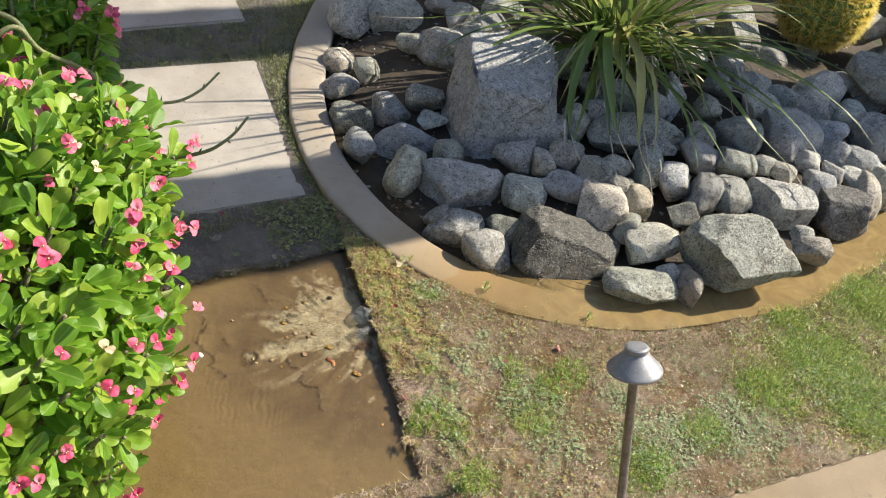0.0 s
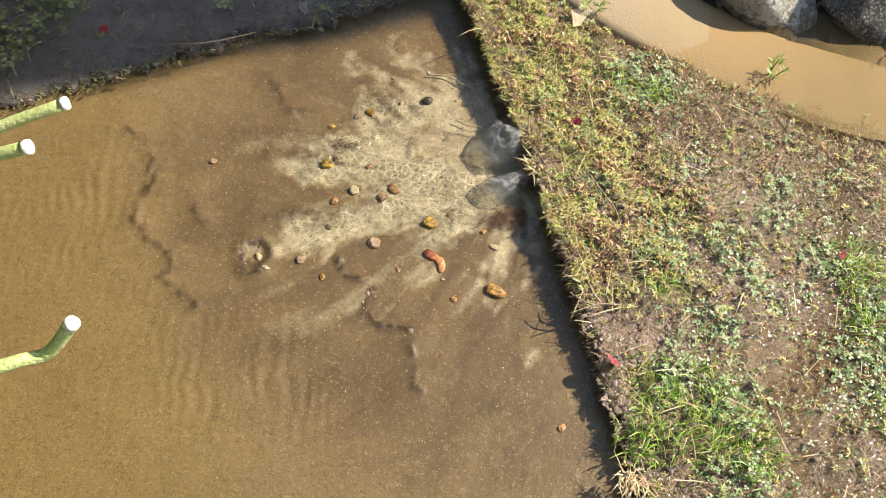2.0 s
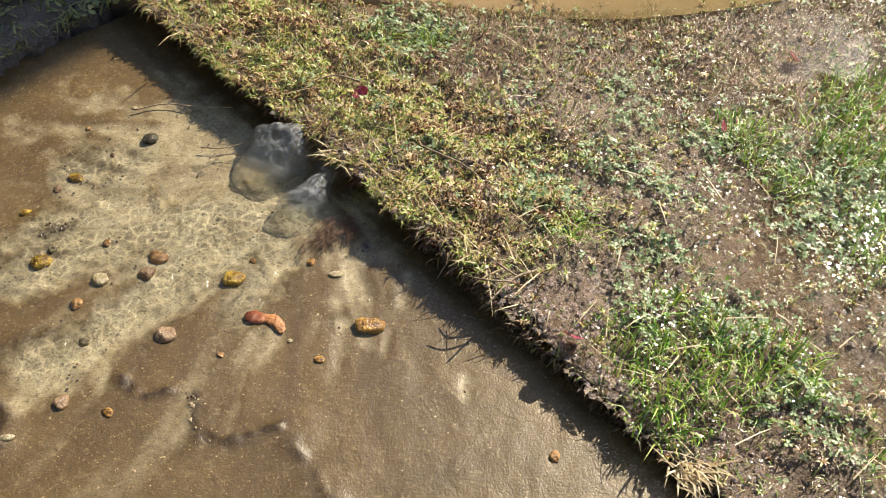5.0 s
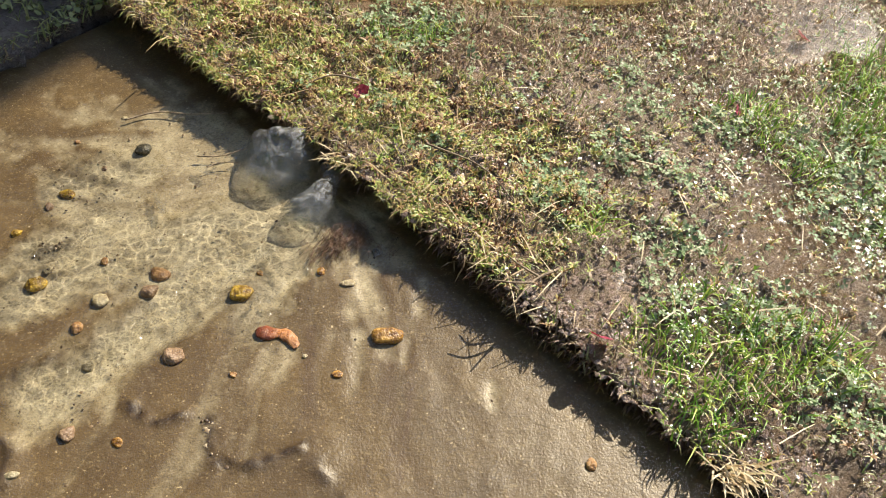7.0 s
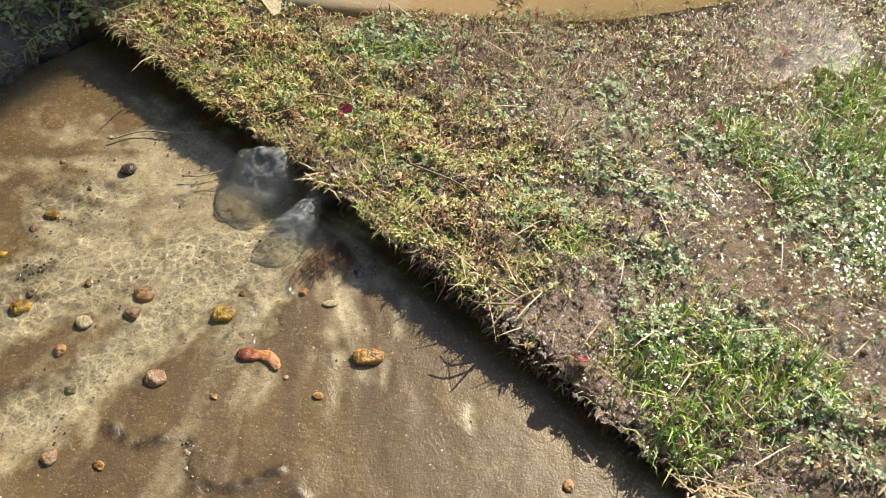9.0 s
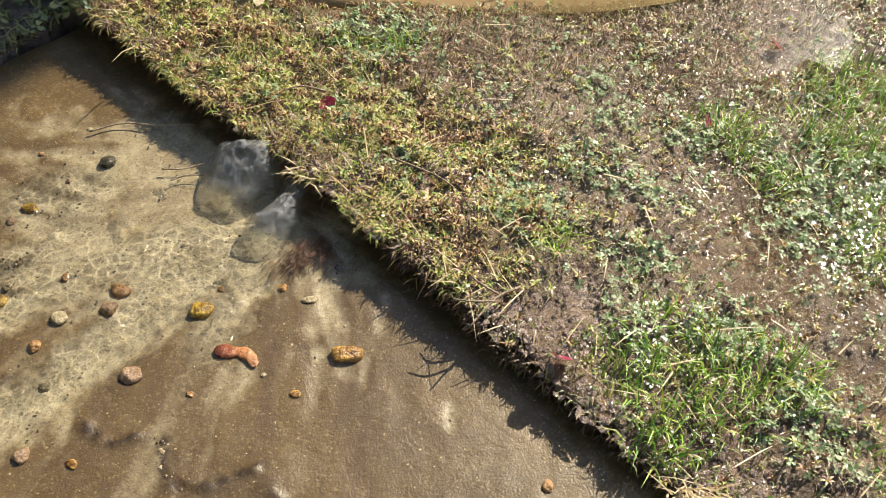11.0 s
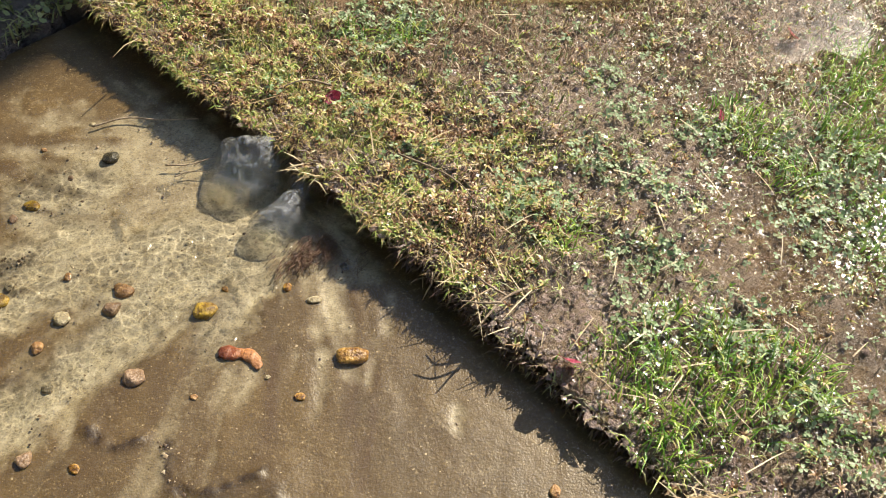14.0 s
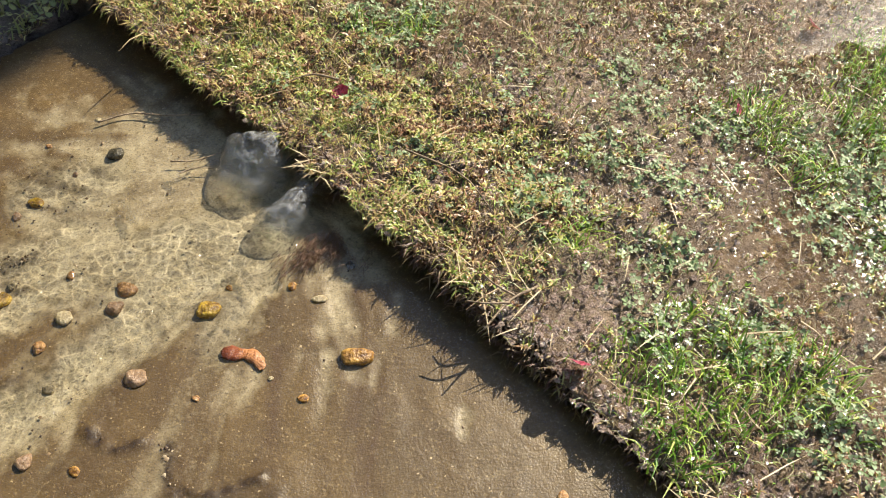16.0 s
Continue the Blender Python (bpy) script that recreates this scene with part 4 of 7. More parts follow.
rock("g", 0.354, 2.824, 0.193, 0.145, 0.126, 0.107, 7, 0)
rock("g", 0.346, 2.681, 0.185, 0.105, 0.100, 0.085, 7, 0)
rock("b", 0.430, 2.783, 0.194, 0.161, 0.111, 0.094, 7, 0)
rock("b", 0.540, 2.765, 0.196, 0.090, 0.102, 0.087, 7, 0)
rock("b", 0.615, 2.856, 0.184, 0.088, 0.180, 0.153, 7, 0)
rock("g", 0.724, 2.803, 0.196, 0.095, 0.107, 0.091, 7, 0)
rock("g", 0.694, 2.658, 0.177, 0.096, 0.112, 0.095, 7, 0)
rock("b", 0.824, 2.721, 0.163, 0.152, 0.167, 0.141, 7, 0)
rock("l", 0.682, 2.557, 0.159, 0.168, 0.110, 0.093, 7, 28)
rock("g", 0.804, 2.577, 0.145, 0.150, 0.140, 0.119, 7, 15)
rock("g", 0.603, 2.440, 0.133, 0.118, 0.128, 0.108, 7, 0)
rock("v", 0.697, 2.409, 0.112, 0.117, 0.176, 0.149, 7, -5)
rock("g", 0.788, 2.439, 0.121, 0.130, 0.132, 0.112, 7, 0)
rock("d", 0.631, 2.311, 0.106, 0.111, 0.120, 0.102, 7, 0)
rock("g", 0.956, 2.475, 0.102, 0.235, 0.179, 0.152, 7, 15)
rock("g", 1.023, 2.795, 0.133, 0.232, 0.212, 0.180, 7, 20)
rock("g", 0.902, 2.597, 0.149, 0.084, 0.077, 0.066, 7, 0)
rock("g", 0.970, 2.598, 0.139, 0.100, 0.078, 0.066, 7, 0)
rock("l", 1.103, 2.595, 0.109, 0.100, 0.129, 0.110, 7, 0)
rock("l", 1.153, 2.671, 0.115, 0.094, 0.101, 0.086, 7, 0)
rock("D", 1.173, 2.511, 0.079, 0.186, 0.169, 0.144, 7, -5)
rock("l", 1.280, 2.627, 0.073, 0.093, 0.183, 0.156, 7, -20)
rock("b", 1.195, 3.191, 0.106, 0.255, 0.265, 0.225, 7, 0)
rock("b", 1.308, 3.104, 0.099, 0.126, 0.146, 0.124, 7, 0)
rock("b", 1.455, 3.316, 0.059, 0.148, 0.165, 0.140, 7, 0)
rock("l", 1.393, 3.017, 0.076, 0.151, 0.182, 0.155, 7, 0)
rock("b", 1.285, 2.802, 0.097, 0.152, 0.128, 0.108, 7, 20)
rock("b", 1.198, 2.802, 0.116, 0.126, 0.118, 0.100, 7, 0)
rock("g", 1.237, 2.683, 0.102, 0.127, 0.089, 0.075, 7, 20)
rock("b", 1.186, 2.906, 0.122, 0.129, 0.130, 0.110, 7, 0)
rock("A", 0.852, 3.237, 0.268, 0.174, 0.222, 0.189, 7, 0)
rock("l", 1.036, 3.347, 0.142, 0.142, 0.118, 0.100, 7, 20)
rock("g", 1.227, 3.554, 0.086, 0.115, 0.108, 0.092, 7, 0)
rock("l", 1.354, 2.701, 0.074, 0.091, 0.143, 0.121, 7, 0)
rock("d", -0.044, 2.138, 0.040, 0.183, 0.132, 0.112, 7, -8)
rock("l", 0.064, 2.064, 0.041, 0.166, 0.133, 0.113, 7, 20)
rock("d", 0.108, 2.153, 0.055, 0.119, 0.109, 0.092, 7, 0)
rock("D", 0.292, 2.112, 0.045, 0.335, 0.215, 0.150, 2, 12)
rock("g", 0.250, 2.198, 0.090, 0.124, 0.059, 0.050, 7, 15)
rock("l", 0.373, 2.291, 0.079, 0.147, 0.206, 0.175, 7, 0)
rock("t", 0.478, 2.320, 0.108, 0.112, 0.120, 0.102, 7, 0)
rock("l", 0.465, 2.208, 0.090, 0.094, 0.098, 0.083, 7, 0)
rock("l", 0.542, 2.177, 0.073, 0.172, 0.144, 0.122, 7, -10)
rock("l", 0.503, 2.021, 0.042, 0.218, 0.139, 0.118, 7, 5)
rock("l", 0.579, 2.073, 0.068, 0.078, 0.065, 0.055, 7, 0)
rock("t", 0.643, 2.065, 0.046, 0.084, 0.151, 0.128, 7, -8)
rock("A", 0.780, 2.151, 0.130, 0.330, 0.233, 0.198, 7, -5)
rock("l", 1.034, 2.305, 0.077, 0.123, 0.109, 0.093, 7, 5)
rock("g", -0.105, 3.120, 0.134, 0.117, 0.117, 0.099, 7, 0)
rock("g", -0.040, 3.158, 0.144, 0.159, 0.142, 0.121, 7, -20)
rock("g", -0.151, 3.275, 0.119, 0.141, 0.111, 0.095, 7, 0)
rock("b", -0.007, 3.340, 0.140, 0.166, 0.128, 0.108, 7, 0)
rock("g", 0.127, 3.128, 0.182, 0.134, 0.121, 0.103, 7, 0)
rock("b", 0.185, 2.932, 0.188, 0.128, 0.138, 0.117, 7, 0)
rock("g", 0.505, 2.981, 0.193, 0.112, 0.130, 0.111, 7, 0)
rock("b", 0.925, 2.904, 0.176, 0.132, 0.128, 0.109, 7, 0)
rock("b", 1.030, 3.029, 0.159, 0.123, 0.119, 0.101, 7, 0)
rock("b", 0.910, 3.048, 0.186, 0.132, 0.114, 0.097, 7, 0)
rock("b", 0.776, 2.975, 0.196, 0.108, 0.107, 0.091, 7, 0)
rock("g", 0.686, 3.104, 0.195, 0.133, 0.120, 0.102, 7, 0)
rock("g", 0.254, 2.947, 0.194, 0.120, 0.120, 0.102, 7, 0)
rock("b", 0.832, 3.114, 0.196, 0.120, 0.111, 0.094, 7, 0)
rock("g", 0.782, 3.393, 0.175, 0.142, 0.128, 0.109, 7, 0)
rock("g", 0.096, 2.955, 0.179, 0.108, 0.093, 0.079, 7, 0)
rock("d", 1.009, 2.331, 0.090, 0.075, 0.081, 0.069, 7, 0)
rock("d", 0.579, 2.203, 0.095, 0.073, 0.078, 0.067, 7, 0)
rock("d", -0.102, 2.157, 0.045, 0.073, 0.071, 0.060, 7, 0)
rock("d", 0.844, 2.310, 0.103, 0.112, 0.081, 0.068, 7, 0)
rock("d", 0.439, 2.370, 0.125, 0.094, 0.089, 0.076, 7, 0)
rock("d", 0.560, 2.561, 0.168, 0.098, 0.085, 0.072, 7, 0)
rock("g", 1.071, 2.680, 0.132, 0.094, 0.088, 0.075, 7, 0)
rock("b", 1.319, 2.776, 0.094, 0.105, 0.091, 0.077, 7, 0)
rock("b", 1.382, 3.397, 0.072, 0.145, 0.131, 0.111, 7, 0)
rock("l", 1.586, 3.689, 0.051, 0.155, 0.168, 0.142, 7, 0)
for row in (("l", 1.43, 3.28, 0.17, 0.24, 0.2, 0.16, 20, 5), ("b", 1.57, 3.42, 0.2, 0.3, 0.24, 0.22, 60, -8), ("g", 1.40, 3.02, 0.12, 0.16, 0.14, 0.12, 0, 10), ("t", 1.62, 3.68, 0.22, 0.26, 0.22, 0.2, 40, 0), ("g", 1.44, 3.68, 0.2, 0.2, 0.18, 0.15, 110, 6), ("b", 1.62, 3.15, 0.13, 0.24, 0.2, 0.17, 80, 4), ("l", 1.52, 3.05, 0.1, 0.14, 0.12, 0.1, 10, 0)):
    rock(*row)


# ---- small stones between the rocks ----
def scatter_chips():
    rnd = np.random.RandomState(5)
    pieces = []
    base = [(1, 0, 0), (-1, 0, 0), (0, 1, 0), (0, -1, 0), (0, 0, 1), (0, 0, -1)]
    tri = [(0, 2, 4), (2, 1, 4), (1, 3, 4), (3, 0, 4), (2, 0, 5), (1, 2, 5), (3, 1, 5), (0, 3, 5)]
    while len(pieces) < 900:
        x, y = rnd.uniform(-0.75, 1.5), rnd.uniform(1.9, 3.6)
        if from_curb(x, y) > -0.13:
            continue
        z, s = float(bed_z(x, y)), rnd.uniform(0.003, 0.011)
        q = rnd.uniform(0.6, 1.3, (6, 3))
        pieces.append(([(x + v[0] * s * k[0], y + v[1] * s * k[1], z + v[2] * s * 0.6 * k[2]) for v, k in zip(base, q)], tri))
    vs, fs = join(pieces)
    thing("gravel", mesh_of("gravel", vs, fs), STONE["g"], "small stone chips and litter on the bed soil", "gravel", kind="stuff")


scatter_chips()

# ---- turf ----
GREEN_AT = [(-0.012, 1.455, 0.07), (0.045, 1.42, 0.05), (-0.05, 1.415, 0.035), (0.27, 1.62, 0.07), (0.32, 1.67, 0.07), (0.17, 1.59, 0.03), (-0.07, 1.855, 0.03), (-0.115, 1.862, 0.025),
            (-0.04, 1.585, 0.03), (0.17, 1.65, 0.05), (0.84, 1.74, 0.12), (1.02, 1.90, 0.18), (1.20, 2.18, 0.18), (1.10, 1.74, 0.14), (0.95, 2.02, 0.10), (0.66, 1.57, 0.08), (0.50, 1.42, 0.10), (0.23, 1.50, 0.07), (0.10, 1.30, 0.08)]
CLOVER_AT = [(-0.04, 1.62, 0.045), (-0.045, 1.655, 0.03), (0.03, 1.655, 0.035), (0.045, 1.615, 0.03), (0.13, 1.66, 0.035), (0.21, 1.60, 0.06), (0.18, 1.54, 0.06), (-0.08, 1.87, 0.05), (-0.02, 1.50, 0.03), (0.04, 1.47, 0.035),
             (0.085, 1.745, 0.02), (0.02, 1.555, 0.03), (0.07, 1.70, 0.02), (-0.15, 1.77, 0.02), (-0.20, 1.80, 0.015), (-0.12, 1.70, 0.02), (0.26, 1.56, 0.06), (0.75, 1.60, 0.12), (0.55, 1.50, 0.12), (0.30, 1.45, 0.08), (1.05, 1.80, 0.15), (0.45, 1.62, 0.05), (0.05, 1.39, 0.04)]


GLARE_AT = [(0.190, 1.508, 0.040), (0.150, 1.492, 0.020), (0.230, 1.530, 0.030), (-0.005, 1.492, 0.022), (-0.030, 1.462, 0.016), (0.10, 1.60, 0.02), (0.06, 1.43, 0.015)]
MUDDY_AT = [(-0.145, 1.758, 0.024), (-0.147, 1.696, 0.034), (-0.118, 1.664, 0.030), (-0.186, 1.689, 0.018), (-0.014, 1.741, 0.030), (-0.093, 1.645, 0.022), (-0.095, 1.520, 0.026), (-0.045, 1.530, 0.026), (-0.075, 1.430, 0.020)]


def patches(x, y, spots):
    f = np.zeros_like(x)
    for px, py, r in spots:
        f = np.maximum(f, np.exp(-((x - px) ** 2 + (y - py) ** 2) / (r * r)))
    return f


def candidates(seed, n, x0, x1, y0, y1):
    rnd = np.random.RandomState(seed)
    return rnd, rnd.uniform(x0, x1, n), rnd.uniform(y0, y1, n)


def blade_mesh(name, x, y, z, head, lean, length, width, rnd, bend=0.5):
    """Thin bent blades, two segments each."""
    n = len(x)
    up, out = np.cos(lean), np.sin(lean)
    hx, hy = np.cos(head), np.sin(head)
    tw = head + rnd.uniform(-0.9, 0.9, n)
    sx, sy = -np.sin(tw), np.cos(tw)
    lean2 = np.clip(lean + bend * rnd.uniform(0.3, 1.5, n), 0, 2.3)
    up2, out2 = np.cos(lean2), np.sin(lean2)
    b = np.stack((x, y, z), 1)
    m = b + np.stack((hx * out, hy * out, up), 1) * (length * 0.5)[:, None]
    t = m + np.stack((hx * out2, hy * out2, up2), 1) * (length * 0.45)[:, None]
    s = np.stack((sx, sy, np.zeros(n)), 1) * (width * 0.5)[:, None]
    v = np.stack((b - s, b + s, m + s * 0.8, m - s * 0.8, t), 1).reshape(-1, 3)
    o = (np.arange(n) * 5)[:, None]
    tris = np.concatenate((o + np.array([[0, 1, 2]]), o + np.array([[0, 2, 3]]), o + np.array([[3, 2, 4]])))
    return mesh_of(name, v, tris)


def clover_mesh(name, x, y, z, size, tilt, rnd, leaflets=3):
    """Small folded leaflets in threes on short stalks."""
    n = len(x)
    turn = rnd.uniform(0, 2 * math.pi, n)
    th = rnd.uniform(0, 2 * math.pi, n)
    parts_v, faces = [], []
    shape = np.array([(0, 0, 0), (0.42, 0.62, 0.10), (0.26, 1.0, 0.04), (0, 0.9, -0.05), (-0.26, 1.0, 0.04), (-0.42, 0.62, 0.10), (0, 0.5, -0.04)])
    fan = np.array([(0, 1, 6), (1, 2, 6), (2, 3, 6), (3, 4, 6), (4, 5, 6), (5, 0, 6)])
    for k in range(leaflets):
        a = turn + k * 2 * math.pi / leaflets + rnd.uniform(-0.25, 0.25, n)
        ca, sa = np.cos(a)[:, None], np.sin(a)[:, None]
        s = (size * rnd.uniform(0.75, 1.2, n))[:, None]
        px, py, pz = shape[:, 0] * s, shape[:, 1] * s, shape[:, 2] * s
        wx, wy = px * ca - py * sa, px * sa + py * ca
        slope = np.tan(tilt)[:, None]
        wz = pz + slope * (wx * np.cos(th)[:, None] + wy * np.sin(th)[:, None]) + 0.15 * rnd.uniform(-1, 1, n)[:, None] * py
        parts_v.append(np.stack((x[:, None] + wx, y[:, None] + wy, z[:, None] + wz), 2).reshape(-1, 3))
        base = (k * n + np.arange(n)) * 7
        faces.append((base[:, None, None] + fan[None]).reshape(-1, 3))
    return mesh_of(name, np.concatenate(parts_v), np.concatenate(faces))


CLOD = make_mud("wet_clods", (0.29, 0.20, 0.155), (0.60, 0.46, 0.38), 0.24, 0.10)
# upper lawn's grass and clover, darker than CLOVER
UPPER_GRASS = leaf_material("upper_lawn_grass", ((0.0, (0.10, 0.12, 0.05)), (0.45, (0.22, 0.27, 0.10)), (0.8, (0.38, 0.39, 0.16)), (1.0, (0.55, 0.48, 0.28))), 0.35, 0.25, drift=0.3)
FRINGE = leaf_material("root_fringe", ((0.0, (0.05, 0.03, 0.022)), (0.5, (0.17, 0.10, 0.07)), (0.85, (0.36, 0.27, 0.13)), (1.0, (0.55, 0.47, 0.22))), 0.4, 0.1, drift=0.3)
RUSTY = leaf_material("rusty_mat", ((0.0, (0.10, 0.05, 0.03)), (0.45, (0.34, 0.20, 0.12)), (0.8, (0.50, 0.35, 0.20)), (1.0, (0.44, 0.42, 0.14))), 0.35, 0.12, drift=0.4)
STRAW = leaf_material("straw_stalk", ((0.0, (0.48, 0.34, 0.18)), (1.0, (0.74, 0.62, 0.38))), 0.4, 0.2)


def build_turf():
    # tangled yellow-brown turf that hangs over the cut edge
    rnd, x, y = candidates(11, 900000, -0.42, 0.35, 1.15, 2.02)
    e, al = from_edge(x, y), along_edge(x, y)
    want = (0.02 + 0.98 * smooth(0.20, 0.08, e + 0.05 * fbm(x, y, 91, 9)) * smooth(0.50, 0.34, al)) * (0.10 + 0.90 * smooth(-0.30, 0.25, fbm(x, y, 27, 42, 3))) * (0.3 + 0.7 * smooth(-0.4, 0.2, fbm(x, y, 92, 15)))
    want = want * (1 - 0.75 * patches(x, y, MUDDY_AT))
    k = in_lawn(x, y) & (rnd.uniform(0, 1, len(x)) < want * 0.55)
    x, y = x[k], y[k]
    n = len(x)
    flat = smooth(0.07, 0.03, from_edge(x, y))
    me = blade_mesh("dry_turf", x, y, lawn_z(x, y) - 0.001, rnd.uniform(0, 6.283, n), rnd.uniform(0.2, 1.5, n) * (1 - flat) + flat * rnd.uniform(0.9, 1.55, n), rnd.uniform(0.005, 0.018, n), rnd.uniform(0.0005, 0.0012, n), rnd, 1.8)
    thing("dry_turf", me, DRY, "tangled yellow-brown turf along the cut edge", "turf", kind="stuff")
    # little branched sprigs among the strands
    rnd, x, y = candidates(19, 60000, -0.42, 0.45, 1.15, 2.02)
    e, al = from_edge(x, y), along_edge(x, y)
    want = (0.05 + 0.9 * smooth(0.20, 0.08, e + 0.05 * fbm(x, y, 91, 9)) * smooth(0.54, 0.36, al)) * smooth(-0.5, 0.2, fbm(x, y, 101, 26))
    want = want * (1 - 0.65 * patches(x, y, MUDDY_AT))
    k = in_lawn(x, y) & (rnd.uniform(0, 1, len(x)) < want * 0.75)
    x, y = np.repeat(x[k], 7), np.repeat(y[k], 7)
    n = len(x)
    z = lawn_z(x, y) + np.repeat(rnd.uniform(0.000, 0.009, n // 7) * smooth(0.015, 0.07, from_edge(x[::7], y[::7])) * (0.4 + 0.9 * smooth(-0.3, 0.4, fbm(x[::7], y[::7], 103, 40))), 7)
    head = np.tile(np.arange(7) * 0.9, n // 7) + np.repeat(rnd.uniform(0, 6.283, n // 7), 7)
    me = blade_mesh("sprig", x, y, z, head, rnd.uniform(0.3, 1.45, n), rnd.uniform(0.004, 0.0095, n), rnd.uniform(0.0012, 0.0024, n), rnd, 0.9)
    thing("sprig", me, SPRIG, "small branched yellow and brown sprigs in the turf", "turf", kind="stuff")
    # wet clods of mud and root mat between the sprigs
    rnd, x, y = candidates(23, 90000, -0.42, 0.75, 1.15, 2.02)
    want = 0.30 * smooth(-0.4, 0.4, fbm(x, y, 106, 12)) + 0.75 * smooth(0.15, 0.03, from_edge(x, y)) * smooth(-0.1, 0.35, fbm(x, y, 105, 20)) + 0.75 * patches(x, y, MUDDY_AT)
    k = in_lawn(x, y) & (rnd.uniform(0, 1, len(x)) < want)
    x, y = x[k], y[k]
    n = len(x)
    base = np.array([(1, 0, 0.1), (0.3, 0.9, 0), (-0.8, 0.5, 0.1), (-0.7, -0.6, 0), (0.4, -0.9, 0.1), (0, 0, 0.8)])
    size = 0.0008 + 0.0028 * rnd.uniform(0, 1, n) ** 1.5
    v = base[None] * size[:, None, None] * rnd.uniform(0.5, 1.4, (n, 6, 3)) + np.stack((x, y, lawn_z(x, y) - 0.0003), 1)[:, None, :]
    fan = np.array([(i, (i + 1) % 5, 5) for i in range(5)])
    me = mesh_of("mud_clods", v.reshape(-1, 3), (np.arange(n)[:, None, None] * 6 + fan[None]).reshape(-1, 3), False)
    thing("mud_clods", me, CLOD, "wet pinkish-brown crumbs of mud in the turf", "mud", kind="stuff")
    # long straw stalks lying on top
    rnd, x, y = candidates(24, 900, -0.42, 0.30, 1.2, 2.0)
    k = in_lawn(x, y) & (rnd.uniform(0, 1, len(x)) < 0.15 + 0.7 * smooth(0.2, 0.05, from_edge(x, y)))
    x, y = x[k], y[k]
    n = len(x)
    me = blade_mesh("straw", x, y, lawn_z(x, y) + rnd.uniform(0.002, 0.009, n), rnd.uniform(0, 6.283, n), rnd.uniform(1.25, 1.55, n), rnd.uniform(0.015, 0.045, n), rnd.uniform(0.0008, 0.0013, n), rnd, 0.25)
    thing("straw", me, STRAW, "long dry straw stalks lying on the turf", "straw", kind="stuff")
    # fringe of roots and blades over the edge
    rnd = np.random.RandomState(12)
    n = 7000
    al = rnd.uniform(-0.02, 0.76, n)
    e = rnd.uniform(0.021, 0.039, n) - 0.022 * smooth(0.25, 0.76, al)
    x, y = EDGE_A[0] + EDGE_WAY[0] * al + EDGE_OUT[0] * e, EDGE_A[1] + EDGE_WAY[1] * al + EDGE_OUT[1] * e
    head = math.atan2(-EDGE_OUT[1], -EDGE_OUT[0]) + rnd.normal(0, 0.7, n)
    clump = smooth(-0.3, 0.5, vnoise(x, y, 97, 55))
    me = blade_mesh("turf_fringe", x, y, lawn_z(x, y) - rnd.uniform(0.0, 0.022, n) * smooth(0.034, 0.012, e), head, rnd.uniform(0.5, 2.1, n), rnd.uniform(0.004, 0.008, n) + 0.012 * clump * rnd.uniform(0, 1, n) ** 3, rnd.uniform(0.0008, 0.0018, n), rnd, 0.7)
    thing("turf_fringe", me, FRINGE, "dry roots and blades hanging over the slab", "turf", kind="stuff")
    # yellow blades that lean out over the edge, and two tufts of straw
    rnd = np.random.RandomState(36)
    n = 900
    al = rnd.uniform(-0.03, 0.26, n)
    e = rnd.uniform(0.020, 0.045, n)
    x, y = EDGE_A[0] + EDGE_WAY[0] * al + EDGE_OUT[0] * e, EDGE_A[1] + EDGE_WAY[1] * al + EDGE_OUT[1] * e
    k = rnd.uniform(0, 1, n) < 0.25 + 0.75 * smooth(-0.2, 0.4, vnoise(x, y, 98, 60))
    x, y = x[k], y[k]
    n = len(x)
    me = blade_mesh("edge_blades", x, y, lawn_z(x, y) - 0.002, math.atan2(-EDGE_OUT[1], -EDGE_OUT[0]) + rnd.normal(0, 0.6, n), rnd.uniform(0.7, 1.5, n), rnd.uniform(0.006, 0.016, n), rnd.uniform(0.0010, 0.0018, n), rnd, 0.6)
    thing("edge_blades", me, DRY, "yellow grass blades leaning out over the cut edge", "grass", kind="stuff")
    for cx, cy, count, turn in ((-0.058, 1.372, 70, 4.6), (-0.192, 1.712, 26, math.atan2(-EDGE_OUT[1], -EDGE_OUT[0]))):
        x, y = cx + rnd.normal(0, 0.007, count), cy + rnd.normal(0, 0.006, count)
        me = blade_mesh("straw_tuft", x, y, np.full(count, LAWN_Z + 0.003), turn + rnd.normal(0, 0.9, count), rnd.uniform(0.7, 1.5, count), rnd.uniform(0.010, 0.026, count), rnd.uniform(0.0012, 0.0022, count), rnd, 0.5)
        thing("straw_tuft", me, STRAW, "tuft of bright dry straw at the cut edge", "straw")
    # green blades
    rnd, x, y = candidates(13, 270000, -0.35, 1.9, 0.9, 2.6)
    g = patches(x, y, GREEN_AT)
    want = smooth(0.25, 0.8, g + 0.35 * fbm(x, y, 93, 28)) + 0.05
    near = smooth(0.55, 0.35, x)
    k = in_lawn(x, y) & (rnd.uniform(0, 1, len(x)) < want * (0.80 - 0.16 * near))
    x, y, g = x[k], y[k], g[k]
    n = len(x)
    tall = 0.009 + 0.018 * smooth(0.3, 0.9, g)
    me = blade_mesh("green_grass", x, y, lawn_z(x, y) - 0.001, rnd.uniform(0, 6.283, n), rnd.uniform(0.1, 1.0, n), tall * rnd.uniform(0.5, 1.3, n), rnd.uniform(0.0009, 0.0018, n), rnd, 0.9)
    thing("green_grass", me, GRASS, "bright green grass tufts in the wet lawn", "grass", kind="stuff")
